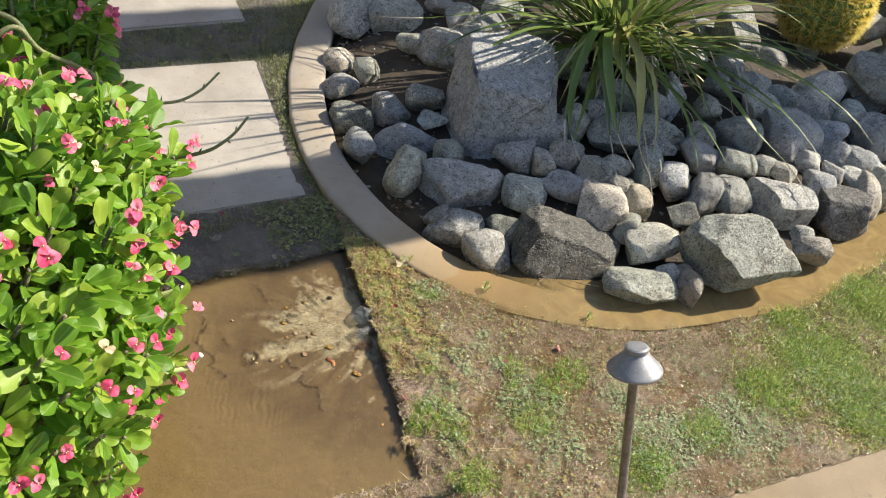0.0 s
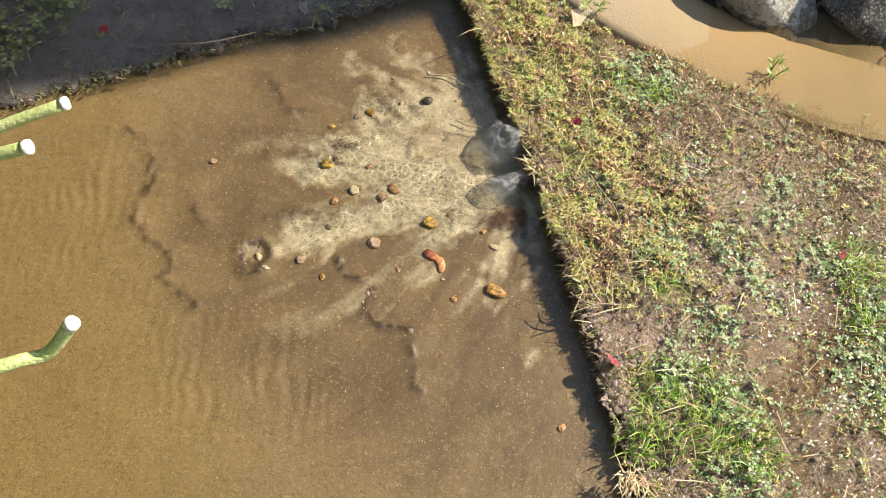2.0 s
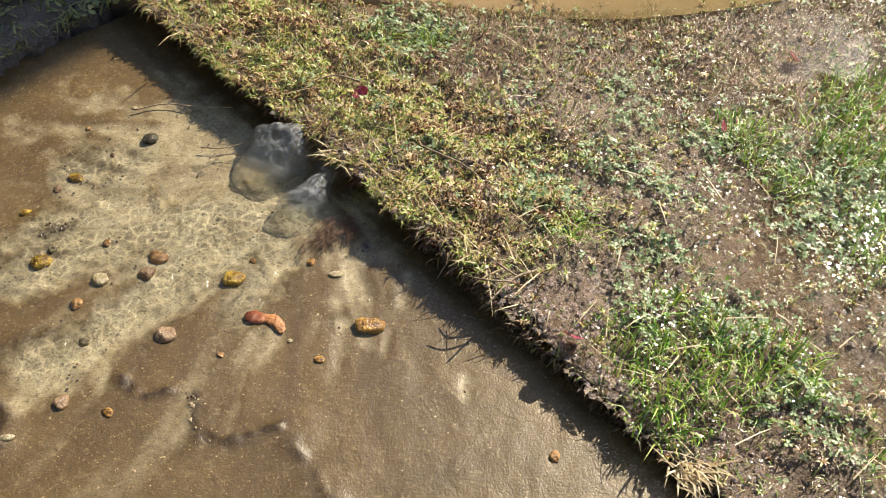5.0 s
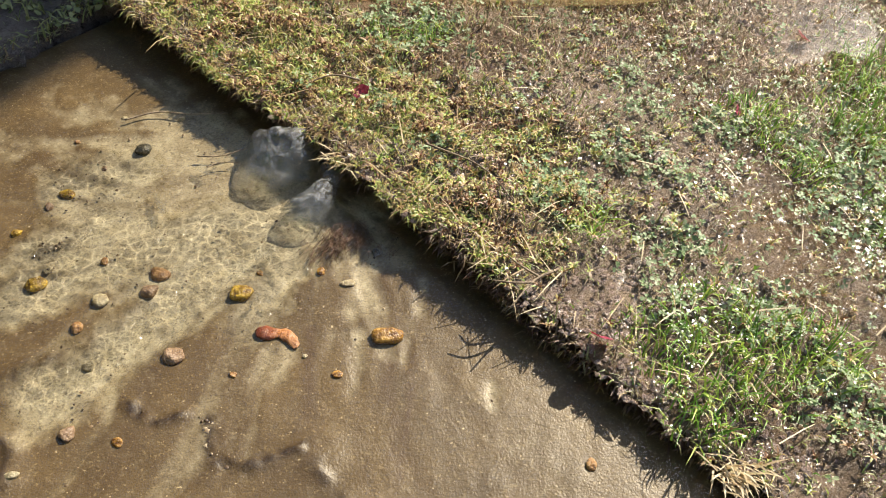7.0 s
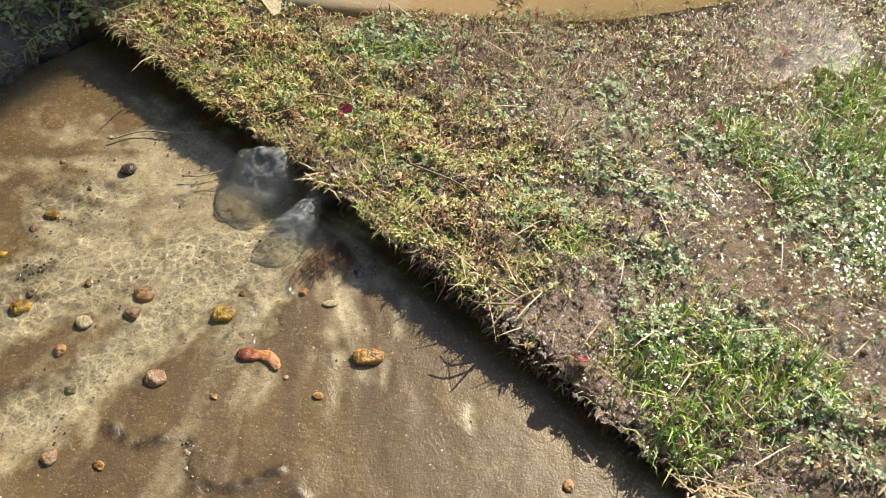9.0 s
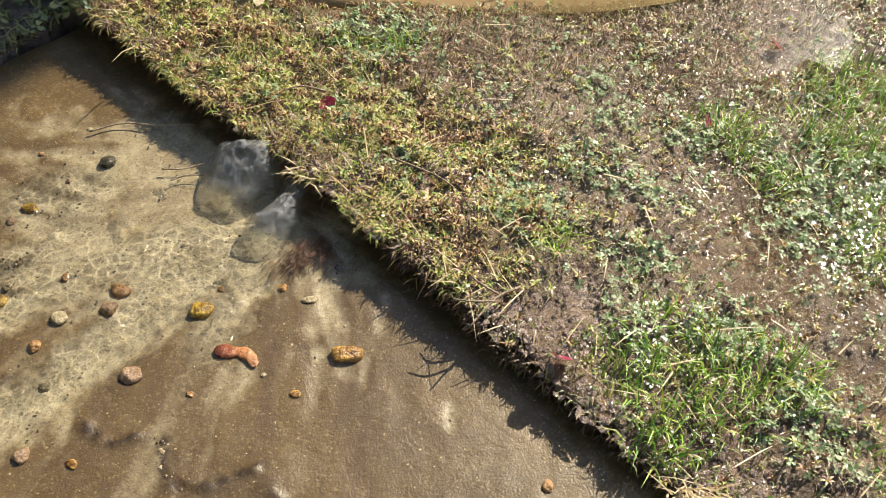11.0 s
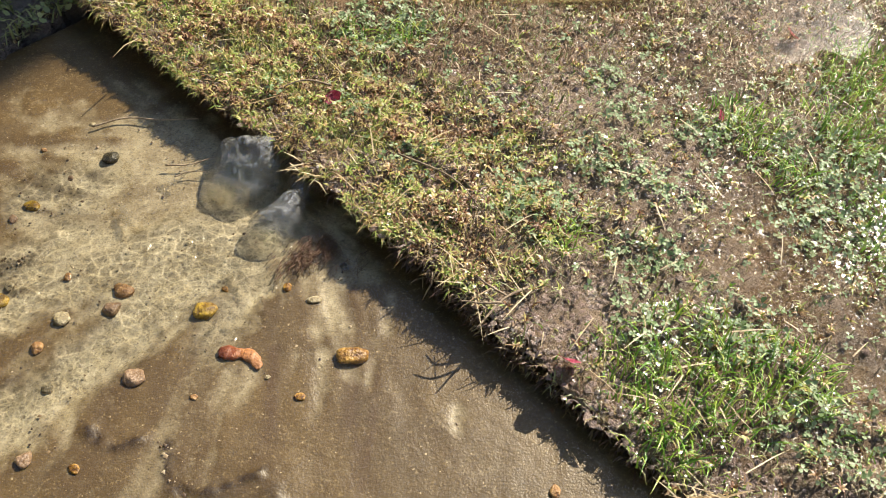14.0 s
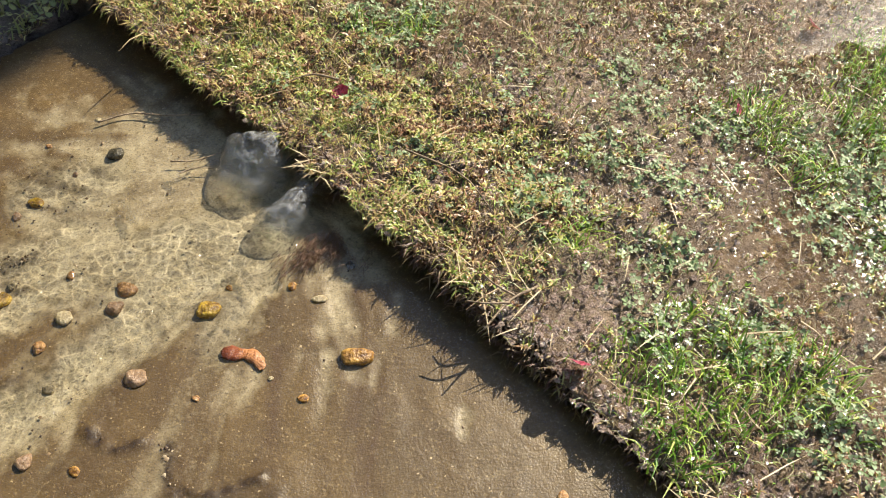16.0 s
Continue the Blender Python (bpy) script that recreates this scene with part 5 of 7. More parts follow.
    # longer yellow-green grass by the far end of the curb
    rnd, x, y = candidates(38, 60000, 0.70, 1.9, 1.5, 2.6)
    want = smooth(0.1, 0.6, patches(x, y, [(0.92, 1.82, 0.16), (1.10, 1.78, 0.18), (1.05, 1.96, 0.16), (1.24, 2.20, 0.20), (1.40, 2.0, 0.3)]) + 0.3 * fbm(x, y, 112, 18)) * (0.25 + 0.75 * smooth(-0.25, 0.25, fbm(x, y, 113, 55)))
    k = in_lawn(x, y) & (rnd.uniform(0, 1, len(x)) < want * 0.75)
    x, y = x[k], y[k]
    n = len(x)
    me = blade_mesh("long_grass", x, y, lawn_z(x, y) - 0.001, rnd.uniform(0, 6.283, n), rnd.uniform(0.1, 1.1, n), rnd.uniform(0.012, 0.030, n), rnd.uniform(0.0016, 0.0030, n), rnd, 0.8)
    thing("long_grass", me, SUNNY, "longer yellow-green grass on the sunny lawn", "grass", kind="stuff")
    # mud-coated short stubble nearly everywhere
    rnd, x, y = candidates(14, 560000, -0.40, 2.2, 0.75, 2.7)
    want = 0.26 + 0.45 * smooth(0.28, 0.05, from_curb(x, y)) + 0.4 * smooth(-0.1, 0.5, fbm(x, y, 94, 10))
    want = want * (0.25 + 0.75 * smooth(-0.4, 0.2, fbm(x, y, 95, 22)))
    want = want * (1 - 0.8 * np.exp(-((x - 0.295) / 0.045) ** 2 - ((y - 1.775) / 0.055) ** 2))
    k = in_lawn(x, y) & (rnd.uniform(0, 1, len(x)) < want)
    x, y = x[k], y[k]
    n = len(x)
    me = blade_mesh("stubble", x, y, lawn_z(x, y) - 0.001, rnd.uniform(0, 6.283, n), rnd.uniform(0.3, 1.4, n), rnd.uniform(0.006, 0.019, n), rnd.uniform(0.0006, 0.0014, n), rnd, 1.5)
    thing("stubble", me, DULL, "short muddy grass stubble on the lawn", "grass", kind="stuff")
    # rust-brown mat close to the curb
    rnd, x, y = candidates(26, 220000, -0.2, 1.5, 1.5, 2.2)
    fc = from_curb(x, y)
    k = in_lawn(x, y) & (rnd.uniform(0, 1, len(x)) < 0.5 * smooth(0.18, 0.04, fc + 0.05 * fbm(x, y, 107, 12)) * smooth(-0.5, 0.2, fbm(x, y, 108, 30)))
    x, y = x[k], y[k]
    n = len(x)
    me = blade_mesh("rusty_mat", x, y, lawn_z(x, y) - 0.001, rnd.uniform(0, 6.283, n), rnd.uniform(0.3, 1.5, n), rnd.uniform(0.005, 0.013, n), rnd.uniform(0.0009, 0.0018, n), rnd, 1.2)
    thing("rusty_mat", me, RUSTY, "rust-brown matted stubble along the curb", "grass", kind="stuff")
    # clover and small round weeds
    rnd, x, y = candidates(15, 150000, -0.35, 1.9, 0.9, 2.6)
    want = smooth(0.25, 0.8, patches(x, y, CLOVER_AT) + 0.4 * fbm(x, y, 96, 24)) + 0.06 * smooth(0.0, 0.12, from_edge(x, y)) + 0.20 * smooth(-0.02, 0.5, fbm(x, y, 104, 16)) * smooth(0.05, 0.2, from_edge(x, y))
    k = in_lawn(x, y) & (rnd.uniform(0, 1, len(x)) < want * 0.9)
    x, y = x[k], y[k]
    n = len(x)
    me = clover_mesh("clover", x, y, lawn_z(x, y) + rnd.uniform(0.001, 0.008, n), rnd.uniform(0.0019, 0.0044, n), rnd.uniform(0.0, 0.8, n), rnd)
    thing("clover", me, CLOVER, "low grey-green clover leaves wet with water", "clover", kind="stuff")
    # flat clear flecks, tilted at random, added to flash as glints of wet leaves
    rnd, x, y = candidates(33, 200000, -0.30, 1.50, 1.22, 2.35)
    glare = patches(x, y, GLARE_AT)
    want = (0.12 + 0.88 * smooth(-0.12, 0.12, x + 0.35 * (1.6 - y))) * smooth(-0.3, 0.4, fbm(x, y, 109, 14)) + 0.05 + 0.5 * smooth(0.05, 0.02, from_edge(x, y)) * smooth(0.30, 0.40, along_edge(x, y)) + glare
    want = want * (1 - 0.6 * smooth(0.55, 0.85, x)) * (1 - 0.65 * smooth(1.64, 1.78, y) * smooth(0.6, 0.4, x))
    k = in_lawn(x, y) & (rnd.uniform(0, 1, len(x)) < want * 0.65)
    x, y, glare = x[k], y[k], glare[k]
    n = len(x)
    ring = np.array([(math.cos(g) * k, math.sin(g) * k) for g, k in zip(np.arange(7) * math.pi / 3.5, (1.0, 0.7, 0.95, 0.75, 1.05, 0.8, 0.7))])
    shape = np.concatenate([np.concatenate((ring, np.zeros((7, 1))), 1), np.array([(0, 0, 0.06)])])
    fan = [(i, (i + 1) % 7, 7) for i in range(7)]
    size = (0.0008 + 0.0011 * rnd.uniform(0, 1, n) ** 3) * (1 + 0.35 * glare)
    v = shape[None] * size[:, None, None] * np.stack((rnd.uniform(0.6, 1.3, n), rnd.uniform(0.6, 1.3, n), np.ones(n)), 1)[:, None, :]
    slope = rnd.normal(0, 1, (n, 2)) * (0.24 - 0.12 * glare)[:, None]
    v[:, :, 2] += v[:, :, 0] * slope[:, None, 0] + v[:, :, 1] * slope[:, None, 1]
    v = v + np.stack((x, y, lawn_z(x, y) + rnd.uniform(0.002, 0.012, n)), 1)[:, None, :]
    me = mesh_of("water_drops", v.reshape(-1, 3), (np.arange(n)[:, None, None] * 8 + np.array(fan)[None]).reshape(-1, 3))
    thing("water_drops", me, GLINT, "tilted clear flecks added for the wet lawn's glints", "water", kind="stuff")
    # upper lawn in the shade
    rnd, x, y = candidates(16, 380000, -1.75, 0.0, 1.3, 4.2)
    want = 0.25 + 0.6 * smooth(-0.2, 0.4, fbm(x, y, 98, 8)) + 0.5 * smooth(0.15, 0.03, from_curb(x, y))
    want = want * np.where((from_top(x, y) < 0.2) & (x > -1.1), 0.035 + 0.40 * smooth(-0.62, -0.42, x), 1.0)
    k = in_upper(x, y) & ~on_slabs(x, y) & (rnd.uniform(0, 1, len(x)) < want * 0.75)
    x, y = x[k], y[k]
    n = len(x)
    me = blade_mesh("shaded_grass", x, y, upper_z(x, y) - 0.001, rnd.uniform(0, 6.283, n), rnd.uniform(0.2, 1.25, n), rnd.uniform(0.008, 0.026, n), rnd.uniform(0.0013, 0.0028, n), rnd)
    thing("shaded_grass", me, UPPER_GRASS, "dull short grass between the stepping slabs", "grass", kind="stuff")
    rnd2 = np.random.RandomState(18)
    m_ = 1700
    u, e = rnd2.uniform(-0.02, 1.0, m_), rnd2.uniform(0.022, 0.05, m_) + 0.0
    fx, fy = EDGE_A[0] + TOP_WAY[0] * u + TOP_OUT[0] * e, EDGE_A[1] + TOP_WAY[1] * u + TOP_OUT[1] * e
    me = blade_mesh("shaded_fringe", fx, fy, upper_z(fx, fy) - 0.001, math.atan2(-TOP_OUT[1], -TOP_OUT[0]) + rnd2.normal(0, 0.9, m_), rnd2.uniform(0.3, 1.4, m_), rnd2.uniform(0.004, 0.011, m_), rnd2.uniform(0.001, 0.002, m_), rnd2, 0.7)
    thing("shaded_fringe", me, DULL, "grass hanging over the slab's shaded edge", "grass", kind="stuff")
    rnd, x, y = candidates(37, 30000, -1.2, -0.2, 1.5, 2.3)
    k = in_upper(x, y) & ~on_slabs(x, y) & (rnd.uniform(0, 1, len(x)) < 0.08 + 0.5 * smooth(0.0, 0.6, fbm(x, y, 111, 14)))
    x, y = x[k], y[k]
    n = len(x)
    size = 0.0010 + 0.0035 * rnd.uniform(0, 1, n) ** 3
    v = base[None] * size[:, None, None] * rnd.uniform(0.5, 1.4, (n, 6, 3)) + np.stack((x, y, upper_z(x, y) - 0.0003), 1)[:, None, :]
    fan = np.array([(i, (i + 1) % 5, 5) for i in range(5)])
    me = mesh_of("soil_crumbs", v.reshape(-1, 3), (np.arange(n)[:, None, None] * 6 + fan[None]).reshape(-1, 3), False)
    thing("soil_crumbs", me, SHADE_MUD, "damp crumbs of soil, toned for the lawn's shade", "soil", kind="stuff")
    rnd, x, y = candidates(17, 60000, -1.5, -0.1, 1.4, 3.0)
    want = smooth(0.15, 0.7, patches(x, y, [(-0.54, 2.05, 0.07), (-0.46, 2.08, 0.09), (-0.85, 1.82, 0.07), (-0.36, 2.03, 0.05), (-0.50, 2.0, 0.06)]) + 0.3 * fbm(x, y, 99, 18)) + 0.006
    k = in_upper(x, y) & ~on_slabs(x, y) & (rnd.uniform(0, 1, len(x)) < want * 0.5)
    x, y = x[k], y[k]
    n = len(x)
    me = clover_mesh("shaded_clover", x, y, upper_z(x, y) + rnd.uniform(0.003, 0.014, n), rnd.uniform(0.004, 0.0085, n), rnd.uniform(0.0, 0.6, n), rnd)
    thing("shaded_clover", me, UPPER_GRASS, "dark clover leaves in the shaded lawn", "clover", kind="stuff")


build_turf()


# ---- things in the water ----
def tinted(name, a, b, rough=0.35):
    m = Mat(name, rough)
    m.coords(local=True)
    m.colour(m.ramp(m.noise(160, 5, 0.7), (0.38, a), (0.64, b)))
    m.bump(m.noise(260, 4), 0.7, 0.003)
    return m.m


PEBBLE_LOOK = {
    "dark": (tinted("wet_black_stone", (0.025, 0.024, 0.018), (0.10, 0.09, 0.06)), "small black wet pebble on the washed slab"),
    "yellow": (tinted("ochre_stone", (0.13, 0.06, 0.012), (0.62, 0.42, 0.06)), "yellow ochre angular pebble in the water"),
    "orange": (tinted("orange_stone", (0.24, 0.12, 0.045), (0.50, 0.31, 0.14)), "orange-tan pebble in the running water"),
    "pink": (tinted("pink_stone", (0.20, 0.125, 0.075), (0.38, 0.26, 0.165)), "dull pinkish pebble half sunk in silt"),
    "amber": (tinted("amber_stone", (0.10, 0.036, 0.010), (0.55, 0.31, 0.065)), "amber and brown mottled pebble on the silt"),
    "grey": (tinted("grey_stone", (0.09, 0.088, 0.085), (0.24, 0.235, 0.225)), "small grey pebble half sunk in silt"),
    "pale": (tinted("pale_stone", (0.26, 0.21, 0.12), (0.50, 0.43, 0.28)), "pale small pebble on the silt"),
}


def pebble(x, y, le, wi, turn, kind, seed):
    """A worn pebble: a blunt ball cut by a few planes."""
    rnd = random.Random(seed)
    bm = bmesh.new()
    bmesh.ops.create_icosphere(bm, subdivisions=3, radius=1.0)
    shift = Vector((seed * 3.1, seed * 1.7, 0))
    cuts = [(Vector((rnd.gauss(0, 1), rnd.gauss(0, 1), rnd.gauss(0, 0.7))).normalized(), rnd.uniform(0.62, 0.85)) for i in range(7)]
    flat = rnd.uniform(0.42, 0.6)
    le, wi = le * 0.9, wi * 0.9
    for v in bm.verts:
        p = v.co.copy()
        for n, lim in cuts:
            k = p.dot(n) - lim
            if k > 0:
                p -= n * k * 0.9
        p *= 1.12 * (1 + 0.16 * noise.noise(p * 1.3 + shift) + 0.07 * noise.noise(p * 4.0 + shift))
        v.co = Vector((p.x * le / 2, p.y * wi / 2, p.z * wi / 2 * flat))
    me = bpy.data.meshes.new("pebble")
    bm.to_mesh(me)
    bm.free()
    me.polygons.foreach_set("use_smooth", np.ones(len(me.polygons), bool))
    look_, label = PEBBLE_LOOK[kind]
    ob = thing("pebble", me, look_, label, "pebble", "pebbles on the slab")
    ob.matrix_world = pose(x, y, floor_at(x, y) + wi / 2 * flat * 0.45, 0, 0, turn + 155)


for i, row in enumerate(PEBBLES):
    pebble(*row, i + 1)
for i, (x, y, le, kind) in enumerate(((-0.257, 1.538, 0.008, "amber"), (-0.273, 1.560, 0.0045, "pale"), (-0.126, 1.419, 0.010, "orange"), (-0.195, 1.634, 0.009, "dark"), (-0.474, 1.545, 0.012, "pale"), (-0.462, 1.532, 0.009, "pale"),
                                      (-0.44, 1.735, 0.009, "yellow"), (-0.415, 1.757, 0.009, "pink"), (-0.401, 1.535, 0.009, "amber"), (-0.41, 1.60, 0.009, "pale"), (-0.56, 1.655, 0.010, "pink"), (-0.240, 1.629, 0.009, "amber"),
                                      (-0.385, 1.69, 0.008, "orange"), (-0.322, 1.561, 0.006, "orange"), (-0.345, 1.845, 0.006, "pale"), (-0.30, 1.83, 0.007, "pale"), (-0.37, 1.79, 0.006, "pink"), (-0.282, 1.643, 0.006, "amber"), (-0.385, 1.825, 0.006, "orange"))):
    pebble(x, y, le, le * 0.75, 40 * i, kind, 40 + i)


def build_seed_pod():
    """A rust-red scrap pinched at its middle, with a paler curved tail."""
    m = Mat("rust_red_scrap", 0.35)
    m.coords(local=True)
    sep = m.node("ShaderNodeSeparateXYZ")
    m.link(m.coords(), sep.inputs[0])
    c = m.ramp(m.grey(m.math("ADD", sep.outputs[0], m.math("MULTIPLY", m.noise(240, 4), 0.006)), -0.011, 0.017), (0.0, (0.13, 0.030, 0.014)), (0.42, (0.30, 0.085, 0.035)), (0.7, (0.46, 0.20, 0.075)), (1.0, (0.42, 0.20, 0.09)))
    m.colour(m.mix(m.grey(m.noise(330, 4, 0.7), 0.55, 0.66, 0, 0.6), c, (0.10, 0.03, 0.012)))
    m.bump(m.noise(300, 4), 0.7, 0.002)
    line = spline([(-0.013, 0.001, 0), (-0.008, 0.0015, 0), (-0.002, 0.0005, 0), (0.005, 0.001, 0), (0.011, -0.0015, 0), (0.015, -0.007, 0), (0.016, -0.011, 0)], 5)
    size = np.interp(np.linspace(0, 1, len(line)), (0, 0.06, 0.2, 0.36, 0.44, 0.62, 0.85, 1.0), (0.0015, 0.0042, 0.0060, 0.0046, 0.0034, 0.0050, 0.0036, 0.001))
    vs, fs = tube(line, list(size), 14)
    vs = [Vector((v.x, v.y, v.z * 0.36)) + Vector((0.0010, 0.0010, 0.0006)) * noise.noise(Vector(v) * 260) for v in vs]
    ob = thing("leaf_scrap", mesh_of("leaf_scrap", vs, fs), m.m, "rust-red scrap with a curled orange tail on the slab", "leaf scrap")
    ob.matrix_world = pose(-0.288, 1.584, floor_at(-0.288, 1.584) + 0.0014, 0, 0, -22)


build_seed_pod()


def scatter_grit():
    """Crumbs, grit and root bits washed out over the slab."""
    rnd = np.random.RandomState(8)
    pieces = []
    base = [(1, 0, 0), (-1, 0, 0), (0, 1, 0), (0, -1, 0), (0, 0, 1)]
    tri = [(0, 2, 4), (2, 1, 4), (1, 3, 4), (3, 0, 4)]
    x, y = rnd.uniform(-1.0, -0.02, 60000), rnd.uniform(1.25, 1.95, 60000)
    s, crumb, rise = silt_depth(x, y)
    keep = (from_edge(x, y) < 0) & (from_top(x, y) < 0) & (rnd.uniform(0, 1, len(x)) < 0.022 + 0.6 * crumb + 0.02 * s)
    for px, py, c in zip(x[keep], y[keep], crumb[keep]):
        q = rnd.uniform(0.5, 1.4, 5)
        z = rnd.uniform(0.0005, 0.0013) * (1 + 0.7 * c)
        pieces.append(([(px + v[0] * z * k, py + v[1] * z * k, -0.0035 + v[2] * z * k) for v, k in zip(base, q)], tri))
    vs, fs = join(pieces)
    m = Mat("grit", 0.5)
    m.colour(m.ramp(m.island(), (0.0, (0.05, 0.03, 0.02)), (0.55, (0.14, 0.09, 0.05)), (0.85, (0.26, 0.18, 0.10)), (1.0, (0.50, 0.42, 0.30))))
    thing("grit", mesh_of("grit", vs, fs), m.m, "dark crumbs and grit washed over the slab", "grit", kind="stuff")


scatter_grit()


def build_upwelling():
    """Two glassy tongues that push out from under the turf."""
    step = 0.0016
    us, vs_ = np.arange(-0.12, 0.05, step), np.arange(-0.10, 0.09, step)
    gu, gv = np.meshgrid(us, vs_)
    x = SOURCE[0] + gu * EDGE_OUT[0] + gv * EDGE_WAY[0]
    y = SOURCE[1] + gu * EDGE_OUT[1] + gv * EDGE_WAY[1]
    wx, wy = x + 0.009 * vnoise(x, y, 125, 34) + 0.003 * vnoise(x, y, 127, 90), y + 0.009 * vnoise(x, y, 126, 34) + 0.003 * vnoise(x, y, 128, 90)

    def lump(px, py, a, b, h, turn, power):
        c, d = math.cos(turn), math.sin(turn)
        u0 = (wx - px) * EDGE_OUT[0] + (wy - py) * EDGE_OUT[1]
        v0 = (wx - px) * EDGE_WAY[0] + (wy - py) * EDGE_WAY[1]
        u, v = u0 * c + v0 * d, v0 * c - u0 * d
        return h * np.maximum(0, 1 - (u / a) ** 2 - (v / b) ** 2) ** power
    dome = lump(-0.231, 1.750, 0.036, 0.028, 0.032, 0.0, 0.7)
    tongue = lump(-0.238, 1.742, 0.046, 0.026, 0.017, 0.15, 0.95)
    second = lump(-0.214, 1.700, 0.043, 0.021, 0.020, -0.25, 0.9)
    h = np.maximum(np.maximum(dome, tongue), second) * (1 + 0.32 * fbm(x, y, 121, 40)) + 0.0013 * vnoise(x, y, 123, 75) + 0.0005 * vnoise(x, y, 124, 170)
    keep = h > 0.0009
    quad = keep[:-1, :-1] & keep[1:, :-1] & keep[:-1, 1:] & keep[1:, 1:]
    n = len(us)
    j, i = np.nonzero(quad)
    a = j * n + i
    faces = np.stack((a, a + n, a + n + 1, a + 1), 1)
    used = np.unique(faces)
    index = np.full(x.size, -1)
    index[used] = np.arange(len(used))
    co = np.stack((x.ravel(), y.ravel(), h.ravel() + 0.0015), 1)[used]
    me = mesh_of("upwelling", co, index[faces])
    me.attributes.new("white_sheen", "FLOAT", "POINT").data.foreach_set("value", smooth(0.003, 0.021, h).ravel()[used].astype(np.float32))
    thing("upwelling", me, SWELL, "glassy tongues of water pushing out from under the turf", "water", kind="structure")


build_upwelling()



# ---- fallen leaves and petals ----
def sheet_leaf(name, outline, curl, material, label, category, m):
    """A thin curled leaf: a fan from its midrib, with a little thickness."""
    bm = bmesh.new()
    c = bm.verts.new((0, 0, 0))
    ring = [bm.verts.new((x, y, curl * (x * x + 0.6 * y * y) * 40 + 0.004 * curl * math.sin(7 * i))) for i, (x, y) in enumerate(outline)]
    for i in range(len(ring)):
        bm.faces.new((c, ring[i], ring[(i + 1) % len(ring)]))
    bmesh.ops.solidify(bm, geom=bm.faces[:], thickness=0.0004)
    me = bpy.data.meshes.new(name)
    bm.to_mesh(me)
    bm.free()
    ob = thing(name, me, material, label, category)
    ob.matrix_world = m
    return ob


PALE_LEAF = tinted("pale_dry_leaf", (0.55, 0.45, 0.28), (0.78, 0.68, 0.48), 0.6)
GREY_LEAF = tinted("grey_dry_leaf", (0.22, 0.20, 0.17), (0.42, 0.38, 0.32), 0.7)
PETAL = tinted("fallen_pink_bract", (0.42, 0.05, 0.10), (0.70, 0.16, 0.24), 0.45)
PALE_PETAL = tinted("faded_pink_bract", (0.62, 0.30, 0.32), (0.78, 0.48, 0.48), 0.45)


def blob(le, wi, n=10, spike=0.25, seed=0):
    r = random.Random(seed)
    return [(le / 2 * math.cos(2 * math.pi * i / n) * (1 + r.uniform(-spike, spike)), wi / 2 * math.sin(2 * math.pi * i / n) * (1 + r.uniform(-spike, spike))) for i in range(n)]


sheet_leaf("dry_leaf", blob(0.034, 0.022, 9, 0.4, 3), 0.35, PALE_LEAF, "cream dry curled leaf on the lawn", "leaf", pose(-0.172, 1.948, 0.036, 20, -15, 60))
for i, (x, y, s) in enumerate(((-0.684, 1.916, 0.036), (-0.511, 1.884, 0.026), (-0.541, 2.057, 0.016), (-0.81, 1.998, 0.02))):
    sheet_leaf("grey_leaf", blob(s, s * 0.55, 9, 0.35, 10 + i), 0.3, GREY_LEAF, "grey dry fallen leaf in the shaded lawn", "leaf", pose(x, y, 0.026, 12, 8, 70 * i + 50))
for i, (x, y, s, pale) in enumerate(((-0.157, 1.779, 0.014, 0), (0.150, 1.666, 0.013, 0), (0.284, 1.747, 0.018, 1), (-0.088, 1.488, 0.016, 0), (0.345, 1.885, 0.016, 1), (-0.59, 1.835, 0.013, 0), (-0.55, 2.13, 0.014, 0), (-0.74, 1.80, 0.016, 0), (-0.70, 2.03, 0.012, 0))):
    z = float(lawn_z(x, y)) if in_lawn(np.array([x]), np.array([y]))[0] else 0.012
    sheet_leaf("petal", blob(s, s * 0.7, 8, 0.3, 30 + i), 0.6, PALE_PETAL if pale else PETAL, "fallen pink flower bract on the ground", "petal", pose(x, y, z + 0.008, 25, -20, 50 * i))


# ---- sticks on the ground ----
TWIG = tinted("dry_twig", (0.16, 0.11, 0.07), (0.40, 0.31, 0.20), 0.7)


def stick(points, r, label="thin dry stick on the ground"):
    pts = spline(points, 6)
    vs, fs = tube(pts, [r * (1 - 0.5 * i / len(pts)) for i in range(len(pts))], 6)
    thing("stick", mesh_of("stick", vs, fs), TWIG, label, "stick")


stick([(-0.66, 1.79, 0.026), (-0.61, 1.80, 0.03), (-0.56, 1.835, 0.024)], 0.0009)
stick([(-0.52, 1.93, 0.02), (-0.50, 1.965, 0.026), (-0.49, 1.995, 0.022)], 0.0012)
stick([(-0.345, 1.838, 0.0), (-0.318, 1.840, 0.0005), (-0.292, 1.829, 0.001), (-0.262, 1.820, 0.002)], 0.0009, "dark root lying in the water")
stick([(-0.298, 1.775, 0.001), (-0.280, 1.770, 0.001), (-0.258, 1.772, 0.002)], 0.0008, "dark root lying in the water")
stick([(-0.294, 1.760, 0.001), (-0.282, 1.762, 0.001), (-0.268, 1.757, 0.0015)], 0.0007, "dark root lying in the water")
stick([(-0.155, 1.79, 0.036), (-0.175, 1.80, 0.038), (-0.20, 1.80, 0.034)], 0.0011)
stick([(-0.13, 1.70, 0.034), (-0.10, 1.66, 0.036), (-0.09, 1.62, 0.032)], 0.0010)
